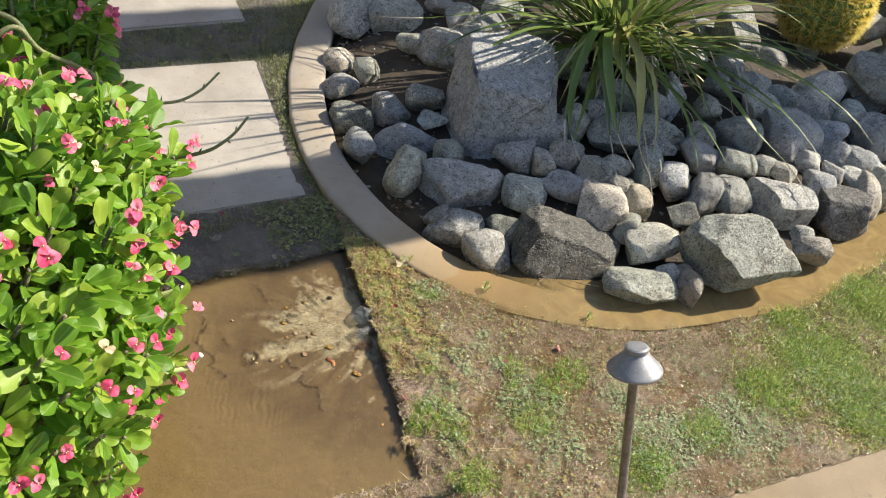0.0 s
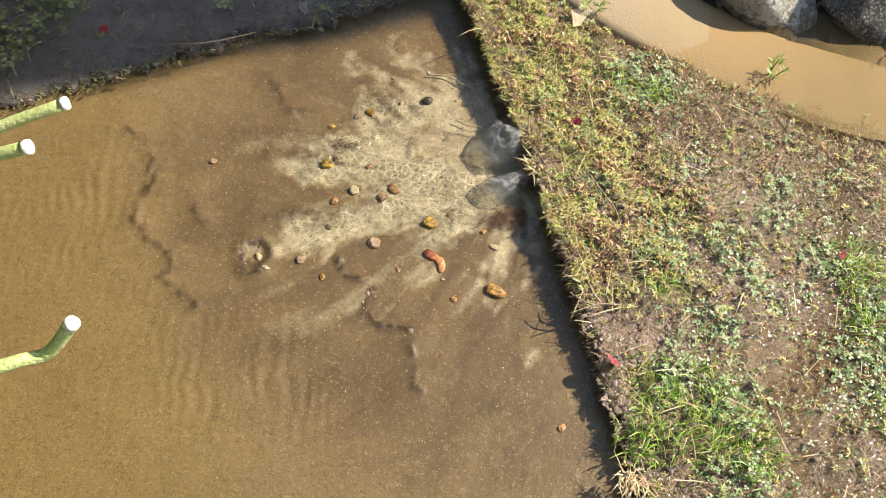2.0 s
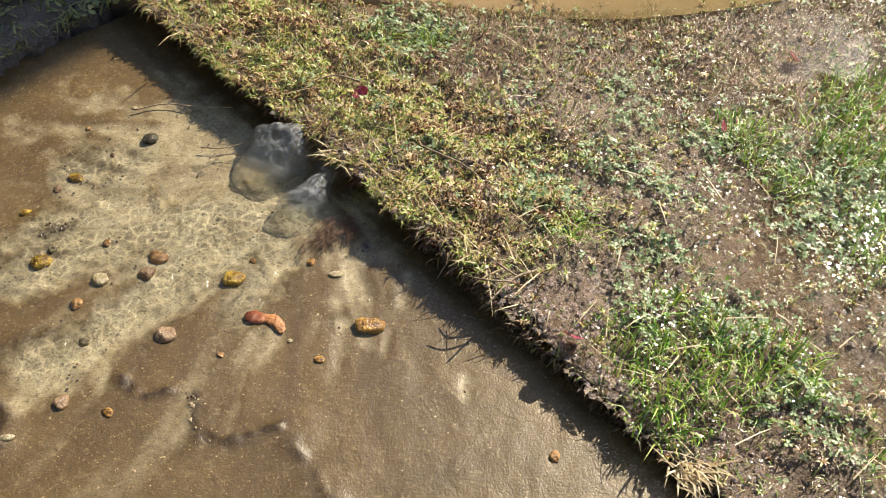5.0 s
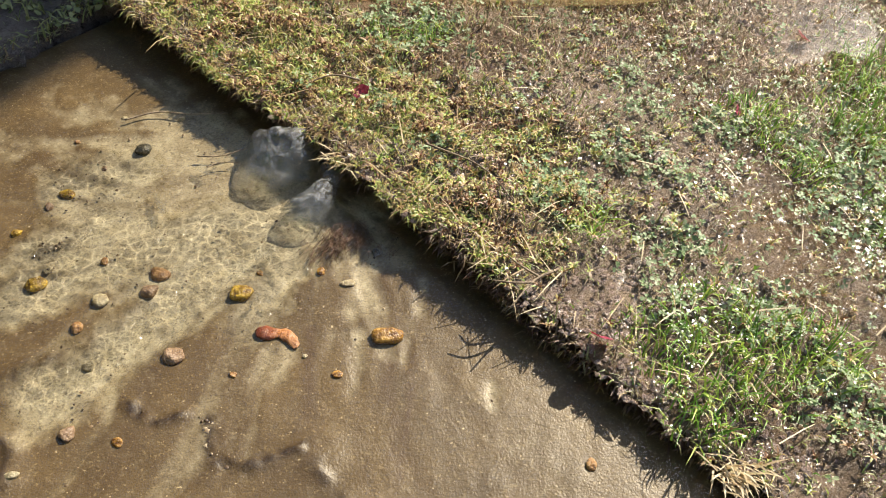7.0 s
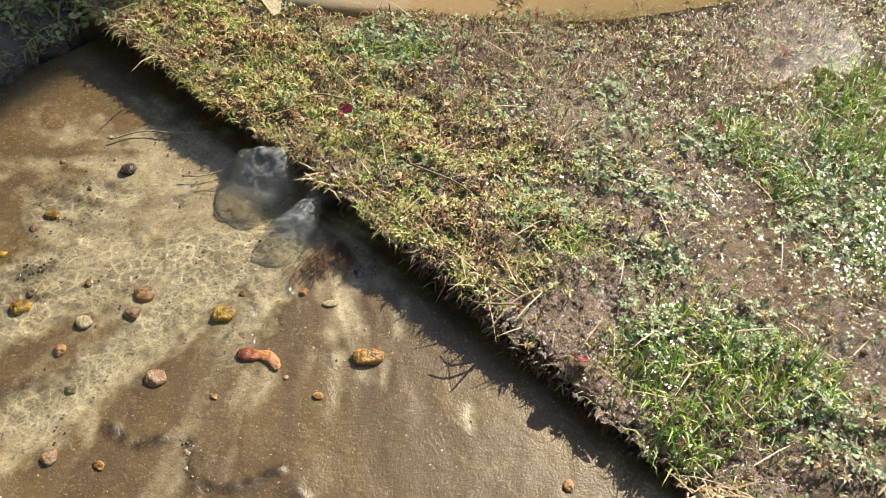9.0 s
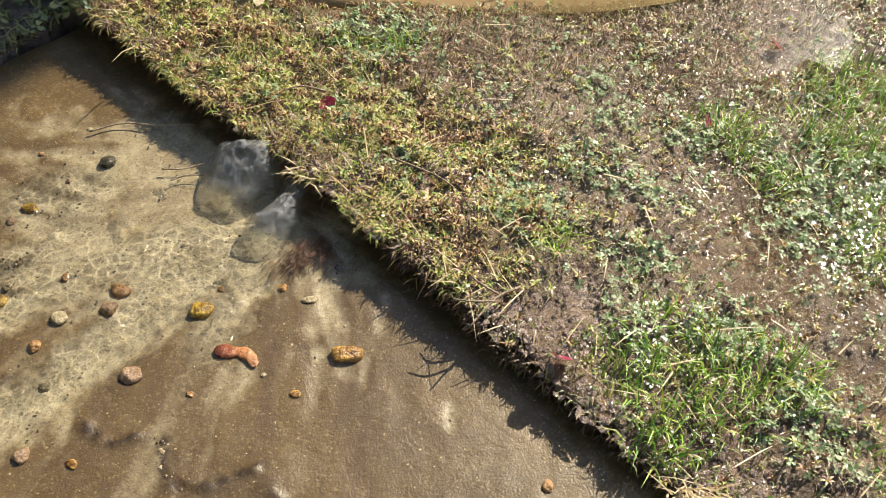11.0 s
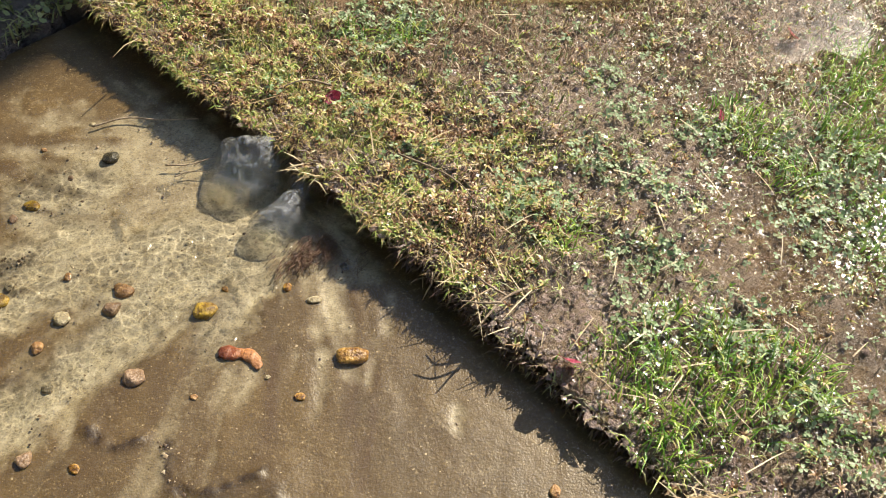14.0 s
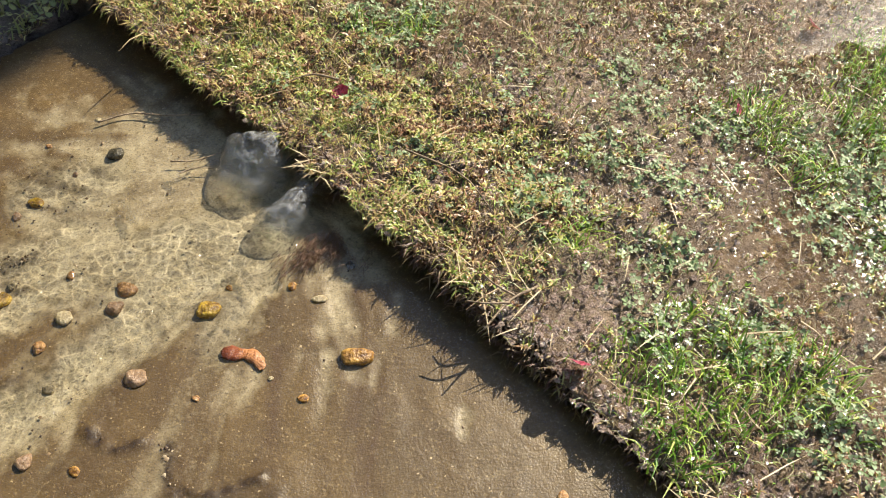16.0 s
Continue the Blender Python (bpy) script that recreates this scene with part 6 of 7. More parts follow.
stick([(0.39, 2.00, 0.036), (0.34, 1.995, 0.04), (0.29, 2.005, 0.036)], 0.0016)


stick([(-0.085, 1.553, 0.027), (-0.110, 1.545, 0.033), (-0.136, 1.530, 0.031)], 0.0012, "dead sprig hanging over the cut edge")
stick([(-0.112, 1.543, 0.033), (-0.128, 1.545, 0.037), (-0.140, 1.552, 0.036)], 0.0010, "dead sprig hanging over the cut edge")
stick([(-0.106, 1.548, 0.032), (-0.118, 1.556, 0.040), (-0.122, 1.566, 0.040)], 0.0010, "dead sprig hanging over the cut edge")
stick([(0.215, 2.015, 0.032), (0.245, 1.985, 0.038), (0.262, 1.972, 0.032)], 0.0016)
stick([(0.235, 1.995, 0.034), (0.222, 1.978, 0.036), (0.215, 1.965, 0.031)], 0.0012)


def scatter_litter():
    """Dry leaf flakes and bark bits on the bed's soil inside the curb."""
    rnd = np.random.RandomState(44)
    x, y = rnd.uniform(-0.75, 1.3, 16000), rnd.uniform(1.9, 3.5, 16000)
    c = from_curb(x, y)
    k = (c < -0.13) & (rnd.uniform(0, 1, len(x)) < 0.05 + 0.9 * smooth(-0.36, -0.15, c) * smooth(-0.2, 0.4, fbm(x, y, 131, 6)) * smooth(0.25, -0.25, x))
    x, y = x[k], y[k]
    n = len(x)
    shape = np.array([(1, 0, 0.1), (0.3, 0.45, 0), (-0.9, 0.15, 0.25), (0.1, -0.45, 0.05)])
    turn, le = rnd.uniform(0, 6.283, n), rnd.uniform(0.004, 0.013, n)
    px, py = shape[:, 0] * np.cos(turn)[:, None] - shape[:, 1] * np.sin(turn)[:, None], shape[:, 0] * np.sin(turn)[:, None] + shape[:, 1] * np.cos(turn)[:, None]
    lift = shape[:, 2] + rnd.uniform(-0.25, 0.25, (n, 4))
    v = np.stack((x[:, None] + px * le[:, None], y[:, None] + py * le[:, None], bed_z(x, y)[:, None] + 0.003 + lift * le[:, None]), 2)
    flakes = leaf_material("leaf_litter", ((0.0, (0.08, 0.05, 0.03)), (0.6, (0.20, 0.13, 0.075)), (1.0, (0.40, 0.30, 0.18))), 0.7, 0.0)
    thing("leaf_litter", mesh_of("leaf_litter", v.reshape(-1, 3), (np.arange(n)[:, None, None] * 4 + np.array([(0, 1, 2), (0, 2, 3)])[None]).reshape(-1, 3), False), flakes, "dry brown leaf litter on the bed soil", "leaf litter", kind="stuff")


scatter_litter()


def root_tuft(x, y, n, seed):
    """Fine red-brown roots combed out by the water."""
    rnd = random.Random(seed)
    pieces = []
    for i in range(n):
        a = rnd.uniform(-0.6, 0.6) + math.atan2(-0.75, -0.55)
        le = rnd.uniform(0.005, 0.014)
        bx, by = x + rnd.uniform(-0.016, 0.016), y + rnd.uniform(-0.012, 0.012)
        pts = [(bx, by, 0.0008), (bx + math.cos(a) * le * 0.5, by + math.sin(a) * le * 0.5, 0.0015 + rnd.uniform(0, 0.002)), (bx + math.cos(a + rnd.uniform(-0.9, 0.9)) * le, by + math.sin(a) * le, 0.0005)]
        pieces.append(tube(pts, [0.00024, 0.0002, 0.0001], 4))
    vs, fs = join(pieces)
    thing("root_tuft", mesh_of("root_tuft", vs, fs), ROOT, "fine red-brown roots trailing in the water", "roots", kind="stuff")


ROOT = tinted("wet_root", (0.06, 0.028, 0.015), (0.17, 0.085, 0.045), 0.5)
root_tuft(-0.208, 1.657, 170, 1)
root_tuft(-0.228, 1.650, 90, 2)
root_tuft(-0.190, 1.640, 25, 3)


def weed(x, y, z, n, tall, seed, label):
    """A small upright weed: stalks with narrow leaves."""
    rnd = random.Random(seed)
    ob = tagged(new("weed"), label, "weed")
    for i in range(n):
        a, lean = rnd.uniform(0, 6.28), rnd.uniform(0.1, 0.7)
        tip = Vector((x + math.cos(a) * math.sin(lean) * tall, y + math.sin(a) * math.sin(lean) * tall, z + tall * math.cos(lean) * rnd.uniform(0.7, 1.1)))
        foot = Vector((x + rnd.uniform(-0.006, 0.006), y + rnd.uniform(-0.006, 0.006), z - 0.006))
        pts = spline([foot, foot.lerp(tip, 0.6) + Vector((0, 0, 0.004)), tip], 4)
        stalk = part("stalk", mesh_of("stalk", *tube(pts, [0.0010 - 0.0005 * k / len(pts) for k in range(len(pts))], 5)), WEED, ob)
        for k in range(2, len(pts)):
            g = rnd.uniform(0, 6.28)
            w = Vector((math.cos(g), math.sin(g), 0.5)) * rnd.uniform(0.006, 0.011)
            s_ = w.cross(Vector((0, 0, 1))).normalized() * 0.0016
            p = pts[k]
            part("leaf", mesh_of("leaf", [p, p + w * 0.5 + s_, p + w, p + w * 0.5 - s_, p + w * 0.5 - Vector((0, 0, 0.0006))], [(0, 1, 4), (1, 2, 4), (2, 3, 4), (3, 0, 4)]), WEED, stalk)


WEED = leaf_material("weed_leaf", ((0.0, (0.16, 0.28, 0.05)), (1.0, (0.42, 0.48, 0.12))), 0.35, 0.3, True)
weed(0.07, 1.915, 0.02, 4, 0.026, 3, "spindly green weed at the flooded curb's edge")
weed(0.36, 1.872, 0.02, 4, 0.026, 4, "spindly green weed at the flooded curb's edge")
weed(0.077, 1.265, 0.02, 14, 0.055, 6, "dark low leafy weed at the lawn's corner")
weed(-0.16, 1.97, 0.02, 4, 0.03, 5, "low green weed sprouting beside the curb")


# ---- path lamp ----
def lathe(profile, sides=40):
    vs = [(r * math.cos(2 * math.pi * k / sides), r * math.sin(2 * math.pi * k / sides), z) for r, z in profile for k in range(sides)]
    fs = [(i * sides + k, i * sides + (k + 1) % sides, (i + 1) * sides + (k + 1) % sides, (i + 1) * sides + k) for i in range(len(profile) - 1) for k in range(sides)]
    return vs, fs


def build_lamp():
    metal = Mat("weathered_grey_metal", 0.5, 0.35)
    c = metal.ramp(metal.noise(40, 6, 0.7), (0.3, (0.19, 0.198, 0.212)), (0.7, (0.32, 0.328, 0.345)))
    metal.colour(metal.mix(metal.grey(metal.noise(150, 4), 0.58, 0.7, 0, 0.6), c, (0.42, 0.40, 0.36)))
    metal.bump(metal.noise(220, 4), 0.15, 0.002)
    bronze = Mat("dark_bronze_post", 0.5, 0.5)
    bronze.colour(bronze.ramp(bronze.noise(60, 6, 0.7), (0.3, (0.12, 0.108, 0.092)), (0.7, (0.27, 0.245, 0.21))))
    bronze.bump(bronze.noise(200, 4), 0.2, 0.002)
    base, top = Vector((0.440, 1.262, 0.0)), Vector((0.366, 1.400, 0.435))
    axis = (top - base).normalized()
    lamp = tagged(new("path_lamp"), "grey metal path lamp with a flared hat, leaning on its post", "path lamp")
    lamp.matrix_world = Matrix.Translation(base) @ axis.to_track_quat("Z", "Y").to_matrix().to_4x4()
    h = (top - base).length
    hat = [(0.0, h), (0.0205, h), (0.0214, h - 0.0004), (0.0216, h - 0.0012), (0.0236, h - 0.0012), (0.0246, h - 0.0018), (0.0248, h - 0.0030), (0.0248, h - 0.0085), (0.0242, h - 0.0100), (0.0224, h - 0.0112),
           (0.0220, h - 0.0130), (0.0232, h - 0.0150), (0.0300, h - 0.0215), (0.0400, h - 0.0320), (0.0500, h - 0.0430), (0.0562, h - 0.0502), (0.0574, h - 0.0520), (0.0577, h - 0.0550), (0.0570, h - 0.0570),
           (0.0555, h - 0.0565), (0.046, h - 0.046), (0.035, h - 0.034), (0.0, h - 0.026)]
    part("hat", mesh_of("hat", *lathe(hat)), metal.m, lamp, "weathered grey metal hat with a raised round cap")
    part("post", mesh_of("post", *lathe([(0.0, -0.05), (0.0105, -0.05), (0.0105, 0.02), (0.0098, 0.022), (0.0098, h - 0.06), (0.013, h - 0.058), (0.013, h - 0.04), (0.0, h - 0.035)], 20)), bronze.m, lamp, "dark bronze round post")
    part("stake_collar", mesh_of("stake_collar", *lathe([(0.0105, 0.018), (0.017, 0.018), (0.018, 0.024), (0.016, 0.034), (0.0099, 0.036)], 20)), bronze.m, lamp)


build_lamp()


# ---- flowering shrub ----
def ribbed(*look_):
    """Leaf material with a paler midrib and faint side veins."""
    mat = leaf_material(*look_)
    t = mat.node_tree
    b = t.nodes["Principled BSDF"]
    old = b.inputs["Base Color"].links[0].from_socket
    at = t.nodes.new("ShaderNodeAttribute")
    at.attribute_name = "rib"
    rg = t.nodes.new("ShaderNodeMapRange")
    for i, v in enumerate((0.80, 1.0, 0.0, 0.55)):
        rg.inputs[i + 1].default_value = v
    mx = t.nodes.new("ShaderNodeMix")
    mx.data_type = "RGBA"
    mx.inputs[7].default_value = (0.50, 0.62, 0.18, 1)
    t.links.new(at.outputs["Fac"], rg.inputs[0])
    t.links.new(rg.outputs[0], mx.inputs[0])
    t.links.new(old, mx.inputs[6])
    t.links.new(mx.outputs[2], b.inputs["Base Color"])
    return mat


SHRUB_LEAF = ribbed("shrub_leaf", ((0.0, (0.10, 0.24, 0.02)), (0.4, (0.19, 0.38, 0.035)), (0.8, (0.31, 0.50, 0.05)), (1.0, (0.48, 0.60, 0.09))), 0.34, 0.42, True, 30)
SHRUB_INNER = ribbed("shrub_inner_leaf", ((0.0, (0.10, 0.24, 0.02)), (0.6, (0.21, 0.40, 0.035)), (1.0, (0.40, 0.55, 0.07))), 0.36, 0.4)
SHRUB_STEM = tinted("shrub_stem", (0.10, 0.10, 0.05), (0.24, 0.21, 0.12), 0.7)
CUT_STEM = tinted("pale_green_cut_stem", (0.42, 0.50, 0.16), (0.62, 0.66, 0.34), 0.5)
CUT_END = tinted("white_cut_end", (0.70, 0.68, 0.55), (0.85, 0.84, 0.74), 0.7)
PINK = leaf_material("pink_bract", ((0.0, (0.74, 0.06, 0.17)), (0.6, (0.87, 0.14, 0.27)), (1.0, (0.90, 0.28, 0.38))), 0.5, 0.25, True, 60)
FADED = leaf_material("faded_bract", ((0.0, (0.80, 0.42, 0.38)), (1.0, (0.82, 0.66, 0.40))), 0.5, 0.25, True, 60)


def leaf_mesh(name, length, width, droop, fold):
    """An obovate leaf with a round tip, folded a little along its midrib."""
    vs, fs = [], []
    stations = (0.0, 0.12, 0.26, 0.42, 0.58, 0.72, 0.84, 0.93, 0.985, 1.0)
    for t in stations:
        w = width / 2 * (0.07 + 0.93 * min(1, t / 0.66) ** 1.15) * math.sqrt(max(0.002, 1 - max(0, (t - 0.62) / 0.38) ** 2.4))
        y, z = length * t, -droop * t * t + 0.002 * math.sin(t * 9)
        vs += [(-w, y, z + fold * w), (-w * 0.5, y, z + fold * w * 0.4), (0, y, z), (w * 0.5, y, z + fold * w * 0.4), (w, y, z + fold * w)]
    for i in range(len(stations) - 1):
        for k in range(4):
            a = i * 5 + k
            fs.append((a, a + 1, a + 6, a + 5))
    return vs, fs


def with_rib(me):
    """Marks the midrib, the third of each five points across a leaf."""
    at = me.attributes.new("rib", "FLOAT", "POINT")
    at.data.foreach_set("value", (np.arange(len(me.vertices)) % 5 == 2).astype(np.float32))
    return me


LEAVES = [leaf_mesh("leaf", 0.070, 0.036, 0.010, 0.25), leaf_mesh("leaf", 0.058, 0.032, 0.016, 0.35), leaf_mesh("leaf", 0.080, 0.038, 0.022, 0.2), leaf_mesh("leaf", 0.050, 0.026, 0.004, 0.5)]


def frame_of(p, way, up_hint, spin):
    """A leaf's pose: y along its length, z its upper face."""
    y = way.normalized()
    z = (up_hint - y * up_hint.dot(y))
    z = z.normalized() if z.length > 1e-4 else Vector((0, 0, 1))
    x = y.cross(z)
    m = Matrix((x, y, z)).transposed().to_4x4()
    return Matrix.Translation(p) @ m @ pose(0, 0, 0, 0, spin, 0)


def flower_mesh(radius, wave):
    """Two broad wavy bracts round a tiny centre, on a stalk."""
    pieces = []
    for side in (-1, 1):
        vs, fs = [(side * radius * 0.25, 0, 0.0006)], []
        for ring, k_ in ((1, 0.55), (2, 1.0)):
            for k in range(14):
                g = 2 * math.pi * k / 14
                r = radius * k_ * (1 + 0.10 * math.sin(3 * g + wave) + 0.06 * math.sin(7 * g))
                u, v = r * math.cos(g) * 0.92, r * math.sin(g) * 1.06
                z = (0.0022 * math.sin(2 * g + wave + side) + 0.0014 * math.sin(5 * g + wave)) * k_ ** 2 + 0.28 * max(0, u) * k_ - 0.10 * radius * k_
                vs.append((side * (radius * 0.82 + u), v, z))
        fs += [(0, k + 1, (k + 1) % 14 + 1) for k in range(14)]
        fs += [(1 + k, 15 + k, 15 + (k + 1) % 14, 1 + (k + 1) % 14) for k in range(14)]
        pieces.append(mesh_of("bract", vs, fs if side > 0 else [f[::-1] for f in fs]))
    stalk = join([tube([(0, 0, -0.030), (0.001, 0.002, -0.012), (0, 0, 0)], [0.0011, 0.001, 0.0012], 5), tube([(0, 0, 0), (0, 0, 0.0022), (0, 0, 0.0032)], [0.0012, 0.0016, 0.0009], 6)])
    return mesh_of("flower", *stalk), pieces


def build_shrub():
    rnd = random.Random(77)
    shrub = tagged(new("flowering_shrub"), "dense green crown-of-thorns shrub with many pink flowers", "shrub")
    shrub.location = (-0.95, 1.1, 0.0)
    bpy.context.view_layer.update()
    home = Matrix.Translation((0.95, -1.1, 0))
    leaf_data = [with_rib(mesh_of("leaf", *l)) for l in LEAVES]
    for d in leaf_data:
        d.materials.append(SHRUB_LEAF)
    flower_data = [flower_mesh(0.0090, 0.4), flower_mesh(0.0102, 2.1), flower_mesh(0.0080, 4.0)]
    for i, (stalk, bracts) in enumerate(flower_data):
        stalk.materials.append(CUT_STEM)
        for d in bracts:
            d.materials.append(FADED if i == 2 else PINK)
    bulks = [((-0.975, 1.16, 0.46), (0.445, 0.49, 0.38), 310), ((-1.15, 1.87, 0.50), (0.21, 0.22, 0.27), 80)]
    spots, inner = [], []
    for (cx, cy, cz), (rx, ry, rz), count in bulks:
        made = 0
        while made < count:
            n = Vector((rnd.gauss(0, 1), rnd.gauss(0, 1), rnd.gauss(0, 1))).normalized()
            if n.dot(Vector((0.75, -0.25, 0.6))) < -0.05:
                continue
            k = rnd.uniform(0.82, 1.0) / (abs(n.x) ** 3 + abs(n.y) ** 3 + abs(n.z) ** 3) ** (1 / 3)
            p = Vector((cx + n.x * rx * k, cy + n.y * ry * k, max(0.10, cz + n.z * rz * k)))
            if p.x > -0.528 - 0.95 * max(0, 0.48 - p.z) * float(smooth(1.15, 1.42, p.y)):
                made += 0.05
                continue
            if any((p - q).length < 0.050 for q, _ in spots):
                made += 0.2
                continue
            spots.append((p, Vector((n.x / rx, n.y / ry, n.z / rz)).normalized()))
            made += 1
        for i in range(count * 9):
            n = Vector((rnd.gauss(0, 1), rnd.gauss(0, 1), rnd.gauss(0, 1))).normalized()
            k = rnd.uniform(0.55, 0.88) / (abs(n.x) ** 3 + abs(n.y) ** 3 + abs(n.z) ** 3) ** (1 / 3)
            if cx + n.x * rx * k < -0.62 - 0.95 * max(0, 0.48 - max(0.06, cz + n.z * rz * k)) * float(smooth(1.15, 1.42, cy + n.y * ry * k)):
                inner.append((Vector((cx + n.x * rx * k, cy + n.y * ry * k, max(0.06, cz + n.z * rz * k))), n))
    spots.sort(key=lambda s: -s[0].x)
    singles, rest, stems, n_flowers = 0, [], [], 0
    for p, n in spots:
        axis = (n * 0.8 + Vector((0.15, 0, 0.55))).normalized()
        side = axis.orthogonal().normalized()
        root = Vector((-0.98 + rnd.uniform(-0.1, 0.1), 1.1 + (p.y - 1.1) * 0.8, 0.05)).lerp(p, 0.5) - Vector((0.08, 0, 0.05))
        stems.append(tube(spline([root, root.lerp(p, 0.55) + Vector((0, 0, -0.05)), p], 5), [0.009 - 0.0005 * i for i in range(11)], 6))
        for k in range(rnd.randint(10, 14)):
            a = k * 2.4 + rnd.uniform(-0.3, 0.3)
            out = (Matrix.Rotation(a, 3, axis) @ side)
            tilt = rnd.uniform(0.35, 1.05) if k > 2 else rnd.uniform(0.9, 1.4)
            way = out * math.cos(tilt) + axis * math.sin(tilt)
            m = home @ frame_of(p - axis * 0.006 * k + out * 0.006, way, axis, rnd.uniform(-25, 25)) @ Matrix.Scale(rnd.uniform(0.64, 0.98), 4)
            d = rnd.randrange(4)
            if singles < 300:
                ob = new("leaf", leaf_data[d])
                ob.parent, ob.matrix_local = shrub, m
                singles += 1
            else:
                rest.append(([m @ Vector(v) for v in LEAVES[d][0]], LEAVES[d][1]))
        if rnd.random() < 0.62 and n_flowers < 190:
            for f in range(rnd.choice((1, 1, 2))):
                out = (Matrix.Rotation(rnd.uniform(0, 6.28), 3, axis) @ side)
                way = (axis * 0.6 + out * 0.45 + Vector((0.35, -0.45, 0.6))).normalized()
                m = home @ Matrix.Translation(p + axis * rnd.uniform(0.040, 0.062) + out * 0.014) @ way.to_track_quat("Z", "Y").to_matrix().to_4x4() @ pose(0, 0, 0, 0, 0, rnd.uniform(0, 360)) @ Matrix.Scale(rnd.uniform(0.75, 1.08), 4)
                stalk, bracts = flower_data[2] if rnd.random() < 0.08 else flower_data[rnd.randrange(2)]
                ob = new("flower", stalk)
                ob.parent, ob.matrix_local = shrub, m
                for d in bracts:
                    new("bract", d).parent = ob
                n_flowers += 1
    if rest:
        ob = part("foliage", with_rib(mesh_of("foliage", *join(rest))), SHRUB_INNER, shrub)
        tagged(ob, kind="stuff")
    fill = []
    for p, n in inner:
        way = (n + Vector((rnd.uniform(-1, 1), rnd.uniform(-1, 1), rnd.uniform(-0.6, 0.9)))).normalized()
        m = home @ frame_of(p, way, Vector((0.3, 0, 1)), rnd.uniform(-40, 40))
        d = rnd.randrange(4)
        fill.append(([m @ Vector(v) for v in LEAVES[d][0]], LEAVES[d][1]))
    ob = part("inner_foliage", with_rib(mesh_of("inner_foliage", *join(fill))), SHRUB_INNER, shrub)
    tagged(ob, kind="stuff")
    for v, f in stems:
        part("stem", mesh_of("stem", [home @ Vector(q) for q in v], f), SHRUB_STEM, shrub)
    # stems that were cut back, with pale ends
    for ctrl, r in (([(-0.66, 1.25, 0.20), (-0.575, 1.305, 0.200), (-0.550, 1.320, 0.200), (-0.527, 1.336, 0.231)], 0.0056), ([(-0.82, 1.50, 0.10), (-0.735, 1.545, 0.135), (-0.654, 1.582, 0.162)], 0.0062), ([(-0.80, 1.42, 0.17), (-0.70, 1.465, 0.20), (-0.629, 1.487, 0.223)], 0.0062)):
        pts = [home @ q for q in spline(ctrl, 6)]
        st = part("cut_stem", mesh_of("cut_stem", *tube(pts, [r] * len(pts), 10)), CUT_STEM, shrub, "pale green stem cut off short")
        way = (pts[-1] - pts[-2]).normalized()
        part("cut_end", mesh_of("cut_end", *tube([pts[-1] - way * 0.006, pts[-1] + way * 0.001], [r * 1.12, r * 1.08], 10)), CUT_END, st, "white cut end")


build_shrub()


# ---- long bare branches that arch out of the shrub ----
BRANCH = tinted("olive_branch", (0.13, 0.15, 0.06), (0.27, 0.27, 0.13), 0.6)


def branch(ctrl, r0, r1, thorns, seed):
    rnd = random.Random(seed)
    pts = spline(ctrl, 10)
    n = len(pts)
    ob = tagged(new("bare_branch"), "olive bare branch arching out with small withered leaves", "branch")
    part("shoot", mesh_of("shoot", *tube(pts, [r0 + (r1 - r0) * i / n for i in range(n)], 8)), BRANCH, ob)
    for k in range(thorns):
        i = int(n * (0.25 + 0.72 * (k + rnd.uniform(0.2, 0.8)) / thorns))
        p, way = pts[i], (pts[min(i + 1, n - 1)] - pts[i - 1]).normalized()
        side = Vector((rnd.uniform(-0.4, 0.4), rnd.uniform(-0.6, 0.2), 1 if k % 2 else -1)).normalized()
        tip = p + (way * 0.8 + side).normalized() * rnd.uniform(0.014, 0.022)
        part("bud_leaf", mesh_of("bud_leaf", *tube([p, p.lerp(tip, 0.5), tip], [0.0008, 0.0024, 0.0003], 5)), BRANCH, ob, "small withered pointed leaf")


branch([(-1.05, 1.50, 0.70), (-0.955, 1.570, 0.80), (-0.914, 1.600, 0.74), (-0.886, 1.731, 0.62), (-0.867, 1.825, 0.50), (-0.804, 1.956, 0.42), (-0.772, 2.075, 0.385), (-0.752, 2.190, 0.380)], 0.0062, 0.0032, 6, 1)
branch([(-1.02, 1.62, 0.66), (-0.93, 1.73, 0.52), (-0.868, 1.80, 0.37), (-0.830, 1.812, 0.343), (-0.767, 1.815, 0.352), (-0.700, 1.810, 0.384), (-0.648, 1.822, 0.408), (-0.610, 1.862, 0.432), (-0.586, 1.900, 0.462)], 0.0078, 0.0030, 6, 2)
branch([(-1.10, 1.58, 0.58), (-0.99, 1.70, 0.43), (-0.885, 1.795, 0.285), (-0.83, 1.83, 0.20), (-0.737, 1.842, 0.156)], 0.0075, 0.004, 3, 3)
branch([(-0.80, 1.815, 0.162), (-0.765, 1.828, 0.19), (-0.746, 1.834, 0.256)], 0.0022, 0.001, 2, 4)
branch([(-0.886, 1.731, 0.62), (-0.858, 1.732, 0.585), (-0.835, 1.728, 0.555), (-0.821, 1.726, 0.50), (-0.830, 1.735, 0.44)], 0.0065, 0.005, 1, 5)
branch([(-1.05, 1.56, 0.84), (-0.96, 1.60, 0.80), (-0.925, 1.585, 0.73), (-0.90, 1.56, 0.64)], 0.0060, 0.005, 1, 6)


